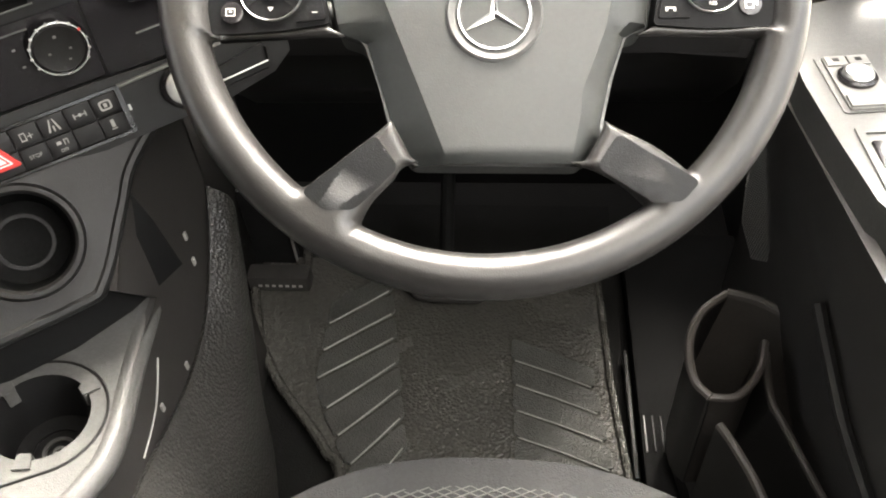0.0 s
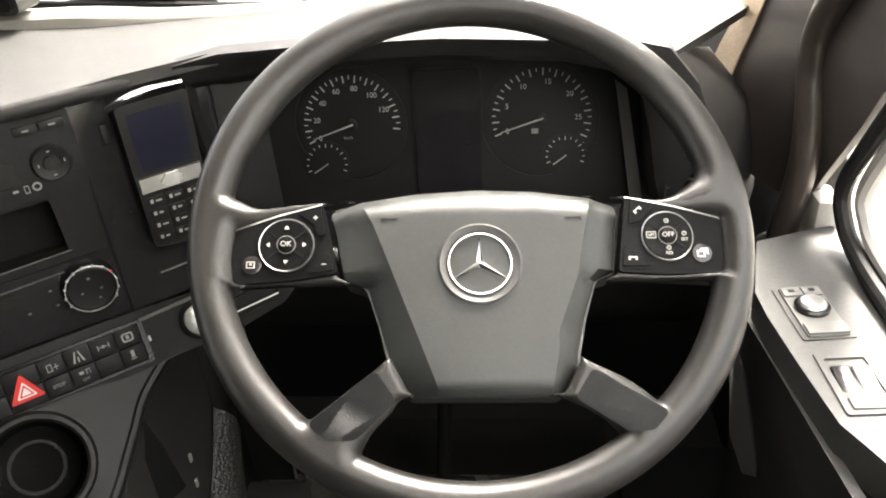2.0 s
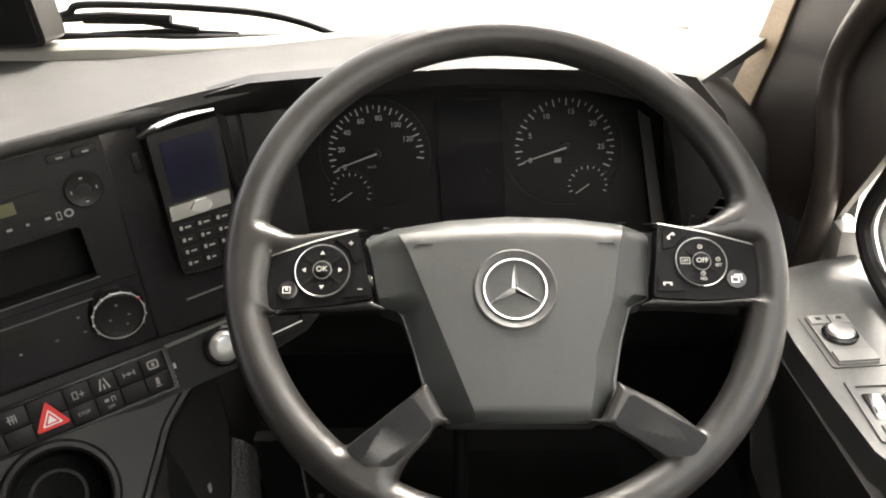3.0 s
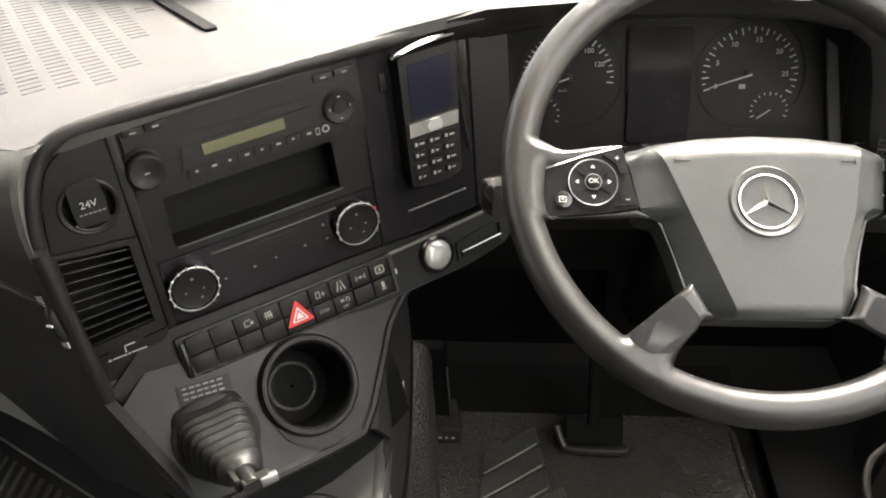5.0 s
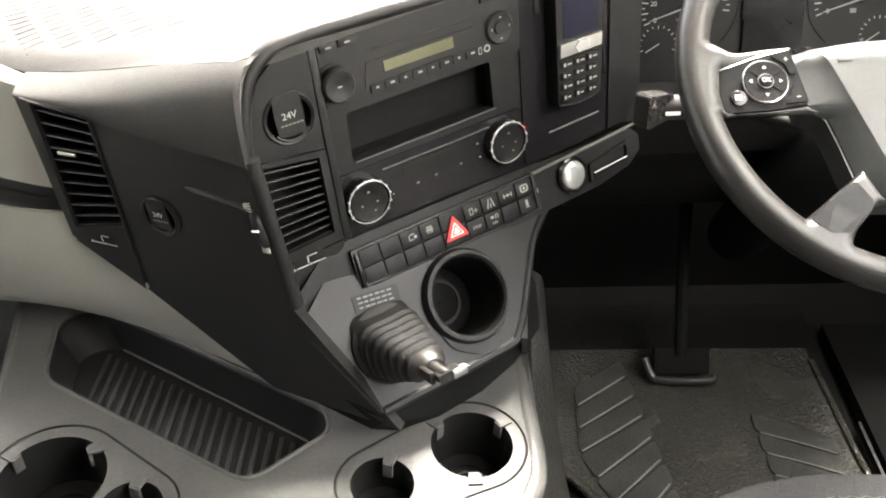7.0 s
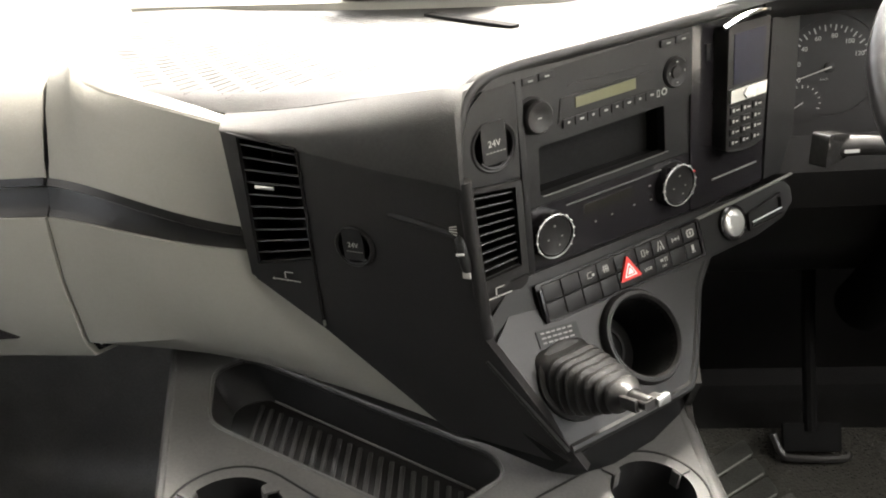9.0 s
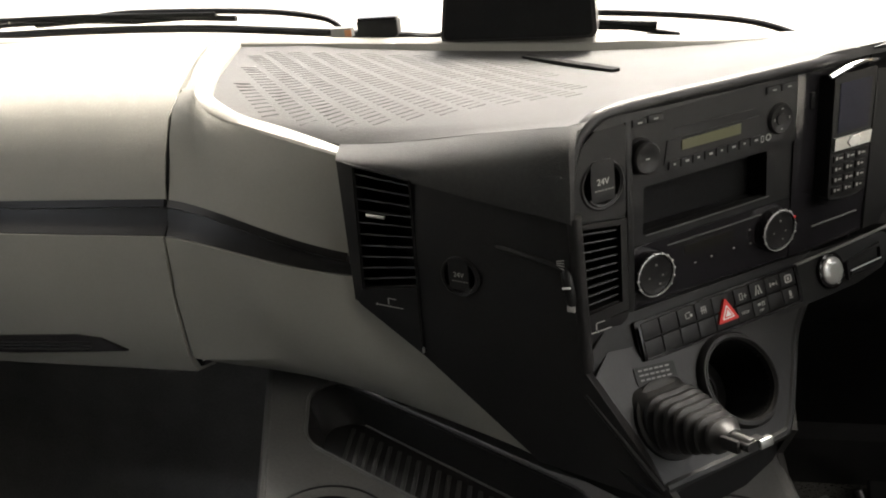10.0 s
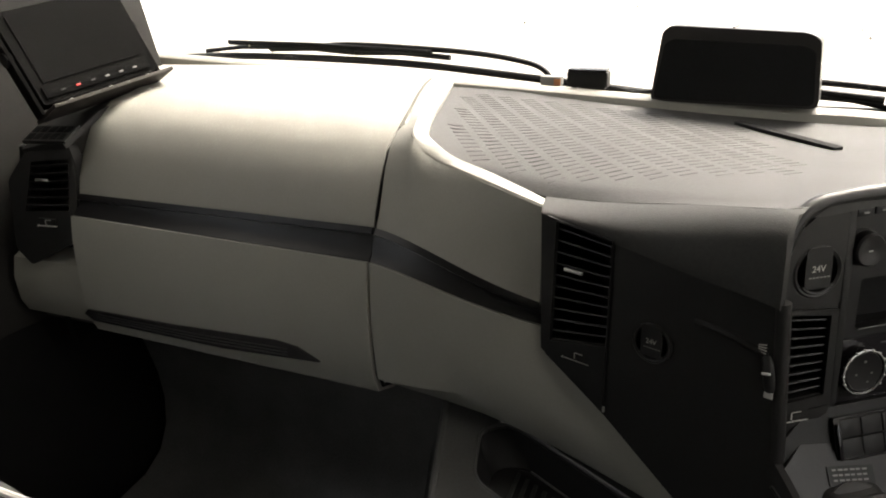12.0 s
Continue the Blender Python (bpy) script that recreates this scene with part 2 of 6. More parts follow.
windscreen = thing("window_1", None, "large raked windscreen over the dashboard", "windscreen", kind="structure")
ws = part("pane", sheet([[(x, 1.215 - 0.03 * ((x + 0.73) / 1.2) ** 2 - 0.30 * t, 0.80 + 1.05 * t) for x in np.linspace(-1.93, 0.445, 13)] for t in np.linspace(0, 1, 7)], 0.005), GLASS, windscreen)
ws.visible_shadow = False
part("window_frame", box(-2.0, 0.62, 0.82, 1.0, 1.84, 1.97, 0.01), BLACK, windscreen)

# ---- dashboard: passenger side ----
dash = thing("dashboard", None, "grey-beige and black moulded truck dashboard", "dashboard", kind="structure")


def lerp(a, b, t):
    return a + (b - a) * t


SEAM = [(1.10, 0.905), (0.98, 0.914), (0.86, 0.914), (0.78, 0.910), (0.715, 0.897), (0.672, 0.870), (0.645, 0.829), (0.628, 0.795), (0.621, 0.770)]
LOWER = [(0.605, 0.730), (0.599, 0.69), (0.597, 0.645), (0.597, 0.60), (0.600, 0.555), (0.612, 0.53), (0.66, 0.512)]
XS = list(np.linspace(-1.688, -1.138, 12))


def seam_x(y):
    return -1.138 - 0.33 * max(0, y - 0.735)


top_rows = []
for i, x in enumerate(XS):
    f = i / (len(XS) - 1)
    top_rows.append([(lerp(-1.688 + 0.10 * max(0, y - 0.64), seam_x(y), f), y, z + 0.014 * (1 - f) * min(1, max(0, (z - 0.76) / 0.1))) for y, z in SEAM])
part("glovebox_lid", sheet(top_rows, 0.01), BEIGE, dash, "grey-beige upper glovebox lid with soft rolled edge")
part("glovebox_door", sheet([[(x, y, z + 0.012 * (1 - (x + 1.69) / 0.55)) for y, z in LOWER] for x in XS], 0.01), BEIGE, dash, "grey-beige lower glovebox door")
part("end_panel", sheet([[(x, y, z + 0.012) for y, z in [(0.640, 0.652), (0.606, 0.636)] + LOWER[3:]] for x in (-1.86, -1.82, -1.76, -1.6885)], 0.01), BEIGE, dash, "grey-beige panel below the end vent")
part("stripe", sheet([[(x, 0.618, 0.776), (x, 0.632, 0.768), (x, 0.624, 0.738 + 0.012 * (1 - (x + 1.69) / 0.55)), (x, 0.606, 0.724 + 0.012 * (1 - (x + 1.69) / 0.55))] for x in XS], 0.01), STRIPEM, dash, "dark recessed trim stripe", angle=70)
part("seam_joint", tube([(-1.136, y + 0.004, z - 0.003) for y, z in SEAM[4:] + LOWER], 0.0032, 8), DEEP, dash, "dark joint beside the glovebox")

# right of the seam the panel swings round to the console
def even(path, k):
    """Points at even steps along a path."""
    run = [0.0]
    for a, b in zip(path, path[1:]):
        run.append(run[-1] + (b - a).length)
    out = []
    for i in range(k):
        d = run[-1] * i / (k - 1)
        m = max(q for q in range(len(run) - 1) if run[q] <= d + 1e-9)
        out.append(path[m].lerp(path[m + 1], (d - run[m]) / max(1e-9, run[m + 1] - run[m])))
    return out


RO = smooth_path([(-1.240, 1.100, 0.902), (-1.165, 0.90, 0.912), (-1.125, 0.77, 0.910), (-1.103, 0.690, 0.904), (-1.090, 0.664, 0.894), (-1.067, 0.652, 0.876), (-1.022, 0.636, 0.864), (-0.95, 0.612, 0.85), (-0.882, 0.588, 0.838)], 5)
RI = smooth_path([(-1.208, 1.088, 0.899), (-1.140, 0.88, 0.905), (-1.108, 0.77, 0.903), (-1.088, 0.712, 0.897), (-1.080, 0.692, 0.893), (-1.062, 0.675, 0.887), (-1.028, 0.661, 0.873), (-0.965, 0.641, 0.860), (-0.887, 0.613, 0.841)], 5)


def ease(s):
    return s * s * (3 - 2 * s)


TOPR = even([Vector((-1.134, 0.722, 0.898))] + RO[15:], 13)
up_rows = []
for i in range(13):
    s = i / 12
    top = TOPR[i]
    foot = Vector((lerp(-1.134, -0.884, s), lerp(0.621, 0.580, s) - 0.012 * math.sin(math.pi * s), lerp(0.770, 0.712, ease(s) * 0.6 + 0.4 * s * s)))
    row = []
    for j, (f, bulge) in enumerate(((0, 0), (0.12, 0.012), (0.28, 0.020), (0.5, 0.018), (0.75, 0.009), (1, 0))):
        p = top.lerp(foot, f)
        k = (1 - 0.8 * s) * (top.y - foot.y) / 0.127
        row.append(p + Vector((0, -bulge * k * 0.9, bulge * k * 1.1)))
    up_rows.append(row)
def lid_z(y):
    """Height of the lid's top along the seam."""
    for (y1, z1), (y0, z0) in zip(SEAM, SEAM[1:]):
        if y0 <= y <= y1:
            return lerp(z0, z1, (y - y0) / (y1 - y0))
    return SEAM[0][1]


fil = []
for p in RO[:20]:
    y = max(p.y, 0.716)
    a = Vector((seam_x(y) + 0.005, y, lid_z(y) - (0.001 if p.y > 0.716 else 0.004)))
    fil.append([a, a.lerp(p, 0.5) + Vector((0, 0, 0.002 if p.y > 0.716 else -0.003)), p + Vector((0, 0, 0.0 if p.y > 0.716 else -0.002))])
part("lid_corner", sheet([[(x, y, lid_z(y) + 0.0135 - 0.02 * max(0, -1.70 - x)) for y in (0.815, 0.83, 0.88, 0.94, 1.02, 1.10)] for x in (-1.655, -1.70, -1.78, -1.90)], 0.008), BEIGE, dash, "grey-beige rear corner of the dash top")
part("seam_fillet", sheet(fil, 0.004), BEIGE, dash)
part("upper_panel", sheet(up_rows, 0.01), BEIGE, dash, "grey-beige panel curving round to the console")
LO_L = [(-1.134, 0.605, 0.730), (-1.134, 0.597, 0.645), (-1.130, 0.600, 0.555), (-1.10, 0.66, 0.508), (-1.075, 0.70, 0.492)]
LO_R = [(-0.880, 0.578, 0.688), (-0.86, 0.575, 0.645), (-0.80, 0.562, 0.600), (-0.72, 0.535, 0.54), (-0.645, 0.505, 0.483)]
lo_rows = []
for i in range(17):
    s = i / 16
    row = []
    for j, (a, b) in enumerate(zip(LO_L, LO_R)):
        drop = lerp(ease(s) * 0.6 + 0.4 * s * s, s, j / 4)
        row.append((lerp(a[0], b[0], s), lerp(a[1], b[1], s) - 0.014 * math.sin(math.pi * s) * (1 - j / 4), lerp(a[2], b[2], drop) + (0.0, 0.0, 0.0, 0.006, 0.012)[j] * math.sin(math.pi * s) ** 0.6))
    lo_rows.append(row)
part("lower_panel", sheet(lo_rows, 0.008), BEIGE, dash, "grey-beige lower panel tapering under the console")
part("edge_bead", tube([(r[0][0], r[0][1] - 0.001, r[0][2] - 0.001) for r in lo_rows], 0.0022, 8), BEIGE, dash, "thin rolled upper edge")
part("edge_bead", tube([(x, LOWER[0][0] - 0.001, LOWER[0][1] - 0.001 + 0.012 * (1 - (x + 1.69) / 0.55)) for x in XS], 0.0022, 8), BEIGE, dash, "thin rolled upper edge")
part("stripe", sheet([[(r[-1][0], r[-1][1], r[-1][2] + 0.004), (r[-1][0], r[-1][1] + 0.011, r[-1][2] - 0.004), (q[0][0], q[0][1] + 0.013, q[0][2] + 0.004), (q[0][0], q[0][1] + 0.002, q[0][2] - 0.006)] for r, q in zip(up_rows, [lo_rows[int(k * 16 / 12)] for k in range(13)])], 0.01), STRIPEM, dash, angle=70)
part("rim", sheet([[a + Vector((0, 0, -0.006)), a + Vector((0, 0, -0.001)), a.lerp(b, 0.12) + Vector((0, 0, 0.002)), a.lerp(b, 0.5) + Vector((0, 0, 0.0025)), a.lerp(b, 0.88) + Vector((0, 0, 0.002)), b, b + Vector((0, 0, -0.014))] for a, b in zip(RO, RI)], 0.003), BEIGE, dash, "broad light rim round the dash tray")
def ledge_z(x):
    """The ledge stands above the tray and sinks into the pad towards the driver."""
    return 0.866 + 0.008 * ease(min(1, max(0, (-0.40 - x) / 0.14))) + 0.024 * max(0, (-0.62 - x) / 0.5)


part("back_ledge", sheet([[(x, 1.072, 0.84), (x, 1.080, ledge_z(x) - 0.004), (x, 1.085, ledge_z(x)), (x, 1.10, ledge_z(x) + 0.003), (x, 1.135, ledge_z(x) - 0.003), (x, 1.165, 0.85)] for x in np.linspace(-1.92, 0.27, 60)], 0.006), BEIGE, dash, "pale ledge along the windscreen base")

# ---- dashboard: soft top pad over console and instruments ----
F = [(-0.887, 0.612, 0.845), (-0.80, 0.584, 0.854), (-0.70, 0.552, 0.871), (-0.612, 0.510, 0.887), (-0.575, 0.530, 0.890), (-0.50, 0.592, 0.895), (-0.40, 0.668, 0.899), (-0.308, 0.735, 0.906), (-0.22, 0.785, 0.910), (-0.12, 0.80, 0.909), (0.0, 0.803, 0.909), (0.12, 0.80, 0.9035), (0.185, 0.80, 0.893), (0.222, 0.805, 0.880)]
BK = [(-1.208, 1.088, 0.892), (-1.06, 1.08, 0.888), (-0.92, 1.08, 0.878), (-0.80, 1.08, 0.872), (-0.70, 1.08, 0.870), (-0.60, 1.08, 0.868), (-0.50, 1.08, 0.868), (-0.40, 1.08, 0.868), (-0.30, 1.08, 0.87), (-0.18, 1.08, 0.872), (-0.05, 1.08, 0.875), (0.08, 1.08, 0.876), (0.22, 1.08, 0.868), (0.37, 1.08, 0.845)]

LEFT = even([p + Vector((0, 0, -0.007)) for p in RI[25::-1]], 25)
FP = [RI[25] + Vector((0, 0, -0.007)), RI[30] + Vector((0, 0, -0.007)), RI[35] + Vector((0, 0, -0.007))] + [Vector(p) for p in F]
BP = [(-1.208, 1.088, 0.892), (-1.165, 1.086, 0.892), (-1.120, 1.084, 0.891), (-1.075, 1.082, 0.889), (-0.99, 1.08, 0.880), (-0.90, 1.08, 0.873), (-0.80, 1.08, 0.867), (-0.70, 1.08, 0.862), (-0.60, 1.08, 0.858), (-0.50, 1.08, 0.857), (-0.40, 1.08, 0.859), (-0.30, 1.08, 0.864)] + BK[9:]
pad_rows = []
K = len(LEFT)
for i, (f, b) in enumerate(zip(FP, BP)):
    row = []
    for j in range(K):
        t = j / (K - 1)
        p = Vector(f).lerp(Vector(b), t)
        p += (LEFT[j] - FP[0].lerp(Vector(BP[0]), t)) * (1 - i / (len(FP) - 1)) ** 3
        if 5 <= i <= 12:
            p.z -= 0.009 * math.sin(math.pi * t) ** 0.7 * min(1, (i - 4) / 3)
        row.append(p)
    pad_rows.append(row)
for k in range(3):
    old = [[p.z for p in row] for row in pad_rows]
    for i in range(1, 9):
        for j in range(1, K - 1):
            pad_rows[i][j].z = 0.4 * old[i][j] + 0.2 * (old[i - 1][j] + old[i + 1][j]) + 0.1 * (old[i][j - 1] + old[i][j + 1])
top_pad = part("top_pad", sheet(pad_rows, 0.012), SOFT, dash, "dark grey soft-touch dash top")

# ---- centre console ----
MA = place((-0.425, 0.6436, 0.7806), (0.5969, -0.8005, 0.0536))
MA2 = place((-0.4315, 0.614, 0.6253), (0.5789, -0.7398, 0.3429)) @ Matrix.Translation((-0.001, -0.002, -0.004))
MB = place((-0.489, 0.5449, 0.5903), (0.5155, -0.5928, 0.6188))
MC = place((-0.7586, 0.5358, 0.7086), (-0.3394, -0.9406, -0.0074)) @ Matrix.Translation((0.0085, 0.0065, 0.012))
MS_ = MA @ Matrix.Translation((0, 0, -0.011))


def plate(outer, holes, z0, z1):
    """A flat plate with holes cut through it."""
    bm = bmesh.new()
    loops = []
    for pts in [outer] + holes:
        vs = [bm.verts.new((x, y, z1)) for x, y in pts]
        loops.append([bm.edges.new((vs[i], vs[(i + 1) % len(vs)])) for i in range(len(vs))])
    bmesh.ops.triangle_fill(bm, edges=[e for l in loops for e in l], use_beauty=True, normal=(0, 0, 1))
    top = bm.faces[:]
    res = bmesh.ops.extrude_face_region(bm, geom=top)
    bmesh.ops.translate(bm, vec=(0, 0, z0 - z1), verts=[g for g in res["geom"] if isinstance(g, bmesh.types.BMVert)])
    return bm


def circle(cx, cy, rx, ry=None, k=40):
    ry = ry or rx
    return [(cx + rx * math.cos(2 * math.pi * i / k), cy + ry * math.sin(2 * math.pi * i / k)) for i in range(k)]


def grow(pts, d):
    c = sum((Vector(p) for p in pts), Vector((0, 0))) / len(pts)
    return [tuple(Vector(p) + (Vector(p) - c).normalized() * d) for p in pts]


SLOT = rounded([(-0.1265, -0.040), (0.0615, -0.036), (0.060, 0.021), (-0.1245, 0.0165)], 0.004)
VENT_R = [(-0.236, -0.108), (-0.170, -0.103), (-0.170, -0.014), (-0.2335, -0.006)]
console = thing("centre_console", MA, "black angled truck centre console", "console", kind="structure")
SOCK = (-0.191, 0.0375)
part("face_panel", plate([(-0.243, 0.000), (-0.2385, 0.03), (-0.230, 0.064), (-0.217, 0.090), (-0.204, 0.101), (-0.185, 0.108), (-0.150, 0.111), (-0.150, -0.124), (-0.158, -0.122), (-0.228, -0.172), (-0.240, -0.13)], [VENT_R, circle(*SOCK, 0.027)], -0.012, 0.0), FACE, console)
part("centre_panel", plate([(-0.156, 0.112), (0.0, 0.114), (0.285, 0.119), (0.285, -0.118), (0.10, -0.131), (-0.135, -0.130), (-0.156, -0.124)], [SLOT], -0.023, -0.011), FACE, console, "recessed black centre panel")
EDGE_C = smooth_path([(-0.2405, -0.140, 0.004), (-0.2435, -0.10, 0.0055), (-0.2450, -0.055, 0.007), (-0.2455, -0.020, 0.008), (-0.2450, 0.005, 0.009), (-0.2415, 0.035, 0.008), (-0.233, 0.066, 0.005), (-0.2185, 0.0925, 0.002), (-0.196, 0.1065, 0.0), (-0.16, 0.1115, -0.001), (-0.10, 0.1130, -0.001), (0.0, 0.1140, -0.001), (0.14, 0.1160, -0.001), (0.23, 0.1170, -0.001), (0.285, 0.117, -0.002)], 8)
part("bezel", tube(EDGE_C, lambda f: lerp(0.0040, 0.0085, min(1, max(0, (f - 0.10) / 0.16))), 14), BLACK, console, "rounded black bezel edge")
part("panel_joint", box(-0.2445, -0.160, -0.0035, -0.0015, 0.0, 0.0012, 0.0004), DEEP, console, m=pose(0, 0, 0.0, 0, 0, -6))
part("upper_panel", plate(rounded([(-0.236, 0.0055), (-0.161, -0.0035), (-0.159, 0.098), (-0.196, 0.0975), (-0.2145, 0.083), (-0.228, 0.055)], 0.006), [circle(*SOCK, 0.027)], 0.0005, 0.004), FACE, console)
part("side_strip", box(-0.1585, -0.150, -0.118, 0.106, -0.014, 0.003, 0.0015), FACE, console)
part("backing", box(-0.235, 0.29, -0.16, 0.10, -0.085, -0.08, 0), DEEP, console)
TRIML = material("dark_trim_line", (0.05, 0.05, 0.048), 0.3, bump=0)
part("slot_tray", merge(box(-0.13, 0.065, -0.046, -0.040, -0.07, -0.001, 0.001), box(-0.13, 0.065, 0.02, 0.026, -0.07, -0.001, 0.001), box(-0.132, -0.127, -0.04, 0.02, -0.07, -0.001, 0.001), box(0.0615, 0.066, -0.04, 0.02, -0.07, -0.001, 0.001)), DEEP, console, "empty black storage slot", m=Matrix.Translation((0, 0, -0.011)))
part("slot_back", box(-0.132, 0.066, -0.046, 0.026, -0.046, -0.042, 0), DEEP, console)
part("slot_lip", tube([(-0.1235, -0.0402, -0.0095), (-0.03, -0.0385, -0.009), (0.0640, -0.0362, -0.0095)], 0.0010, 6), TRIML, console, "thin grey lip")
part("trim_line", tube([(0.102, -0.1345, 0.001), (0.20, -0.128, 0.0015), (0.29, -0.121, 0.001)], 0.0022, 6), MIDGREY, console, "thin grey trim line")

GREYFACE = material("console_grey", (0.0105, 0.0104, 0.0100), 0.44, spec=0.3)
lower = thing("console_lower", MB, "charcoal plastic lower console face", "console", kind="structure")
CUP = (0.068, -0.0435)
part("face_panel", plate(rounded([(-0.130, 0.012), (-0.052, 0.068), (0.215, 0.040), (0.235, 0.012), (0.188, -0.020), (0.160, -0.055), (0.112, -0.112), (0.08, -0.122), (-0.085, -0.114)], 0.010), [circle(CUP[0], CUP[1], 0.049, 0.049)], -0.012, 0.0), GREYFACE, lower)
part("edge_fillet", tube(smooth_path([(0.236, 0.014, -0.006), (0.190, -0.020, -0.006), (0.162, -0.055, -0.006), (0.114, -0.112, -0.006), (0.08, -0.121, -0.006), (-0.085, -0.113, -0.006)], 5), 0.008, 10), GREYFACE, lower, "rounded lower edge")
part("left_edge", tube([(-0.130, 0.012, -0.004), (-0.088, -0.114, -0.004)], 0.004, 8), GREYFACE, lower)
strip = thing("console_switch_strip", MA2, "charcoal strip below the heater panel", "console", kind="structure")
part("face_panel", prism([(-0.157, 0.038), (-0.212, -0.004), (-0.188, -0.036), (0.13, -0.030), (0.23, -0.028), (0.285, -0.019), (0.308, -0.004), (0.312, 0.027), (0.10, 0.036)], -0.02, 0.0, 0.003), GREYFACE, strip)

cside = thing("console_side", MC, "black console side with vent and socket", "console", kind="structure")
VENT_L = [(-0.114, -0.036), (-0.036, -0.019), (-0.032, 0.110), (-0.106, 0.118)]
part("side_panel", plate([(-0.131, 0.125), (-0.03, 0.110), (0.06, 0.097), (0.158, 0.084), (0.165, 0.0), (0.170, -0.09), (0.279, -0.238), (0.112, -0.2265), (-0.037, -0.1145), (-0.131, -0.055)], [VENT_L, circle(0.0235, 0.003, 0.024)], -0.012, 0.0), BLACK, cside)
part("corner_post", tube([(0.156, 0.088, -0.007), (0.162, 0.0, -0.007), (0.168, -0.09, -0.008)], 0.0085, 12), BLACK, cside, "rounded corner of the console")
part("crease", tube(smooth_path([(0.07, 0.045, -0.004), (0.11, 0.040, -0.001), (0.15, 0.030, -0.003)], 5), 0.005, 8), BLACK, cside, "moulded crease")
part("screw_cover", box(-0.0405, -0.0345, -0.110, -0.1025, 0, 0.003, 0.001), SILVER, cside, "small bright screw cover")
part("vent_surround", frame_prism([(-0.121, -0.058), (-0.037, -0.110), (-0.031, 0.1125), (-0.119, 0.1245)], grow(VENT_L, 0.002), 0.0, 0.004, 0.0012), FACE, cside)
front = []
for f, low in ((F[0], (-0.130, 0.1235)), (F[1], (-0.030, 0.109)), (F[2], (0.065, 0.095)), (F[3], (0.157, 0.083))):
    a, c = Vector(f), MC @ Vector((*low, 0.002))
    over = Vector((lerp(a.x, c.x, 1.12), lerp(a.y, c.y, 1.12), lerp(a.z, c.z, 0.12)))
    front.append([a * (1 - t) ** 2 + over * 2 * t * (1 - t) + c * t * t for t in np.linspace(0, 1, 10)])
front.append([MA @ (EDGE_C[int(round(lerp(66, 30, t)))] + Vector((-0.005, 0.0, 0.002))) for t in np.linspace(0, 1, 10)])
part("pad_front", sheet([smooth_path([front[q][k] for q in range(5)], 4) for k in range(10)], 0.004), SOFT, dash, "soft rolled front of the dash top")


def air_vent(name, m, quad, slats, label, wheel_side=0, mark=True):
    """A louvred outlet: dark throat, thin tilted slats, a slider with printed marks."""
    o = thing(name, m, label, "air vent", group="dashboard air vents")
    bl, br, tr, tl = [Vector(p) for p in quad]
    part("throat", merge(prism([tuple(p) for p in (bl, br, tr, tl)], -0.055, -0.05, 0), frame_prism([tuple(p) for p in grow(quad, 0.004)], [tuple(p) for p in quad], -0.055, -0.001, 0)), BLACK, o)
    for i in range(slats):
        f = (i + 0.8) / (slats + 0.3)
        a, b = bl.lerp(tl, f), br.lerp(tr, f)
        d = (b - a)
        bm = box(0, d.length, -0.0011, 0.0011, -0.018, -0.0005, 0.0005, 1)
        part("slat", bm, BLACK, o, m=Matrix.Translation((a.x, a.y, 0)) @ Matrix.Rotation(math.atan2(d.y, d.x), 4, "Z") @ Matrix.Rotation(radians(-24), 4, "X"))
    if mark:
        a, b = bl.lerp(tl, 0.63), br.lerp(tr, 0.63)
        p = a.lerp(b, 0.33)
        part("slat_tab", box(p.x - 0.013, p.x + 0.013, p.y - 0.0022, p.y + 0.0022, -0.001, 0.0022, 0.001), SILVER, o, "bright slat tab", m=None)
    c = (bl + br) / 2 + Vector((0, -0.018))
    part("slider", box(c.x - 0.018, c.x + 0.018, c.y - 0.004, c.y + 0.006, 0.0005, 0.004, 0.001), BLACK, o)
    rise = [0.0006, 0.0046]
    part("slider_mark", merge(box(c.x - 0.017, c.x - 0.002, c.y - 0.0080, c.y - 0.0070, *rise, 0), box(c.x + 0.002, c.x + 0.018, c.y - 0.0078, c.y - 0.0068, *rise, 0), box(c.x - 0.003, c.x - 0.0018, c.y - 0.005, c.y + 0.003, *rise, 0), box(c.x - 0.002, c.x + 0.009, c.y + 0.003, c.y + 0.0039, *rise, 0), prism([(c.x - 0.022, c.y - 0.0085), (c.x - 0.018, c.y - 0.0088), (c.x - 0.0195, c.y - 0.0055)], *rise, 0), box(c.x - 0.0008, c.x + 0.0008, c.y - 0.0085, c.y - 0.0062, *rise, 0)), LIGHTGREY, o, "white printed slider mark")
    return o


air_vent("air_vent", MC, VENT_L, 10, "black louvred air vent in the console side")
vr = air_vent("air_vent", MA, VENT_R, 9, "black louvred air vent beside the radio", mark=False)
part("vent_frame", frame_prism([(-0.242, -0.122), (-0.160, -0.116), (-0.1605, -0.007), (-0.241, 0.0015)], grow(VENT_R, 0.0015), 0.0005, 0.0045, 0.0015), BLACK, vr)
part("lower_lip", prism([(-0.242, -0.124), (-0.160, -0.118), (-0.162, -0.127), (-0.227, -0.168), (-0.236, -0.150)], 0.0, 0.0035, 0.0015), BLACK, vr)
part("corner_tip", box(-0.232, -0.224, -0.166, -0.156, 0.003, 0.0055, 0.001), SILVER, vr, "small bright tip")
MCA = MA.inverted() @ MC
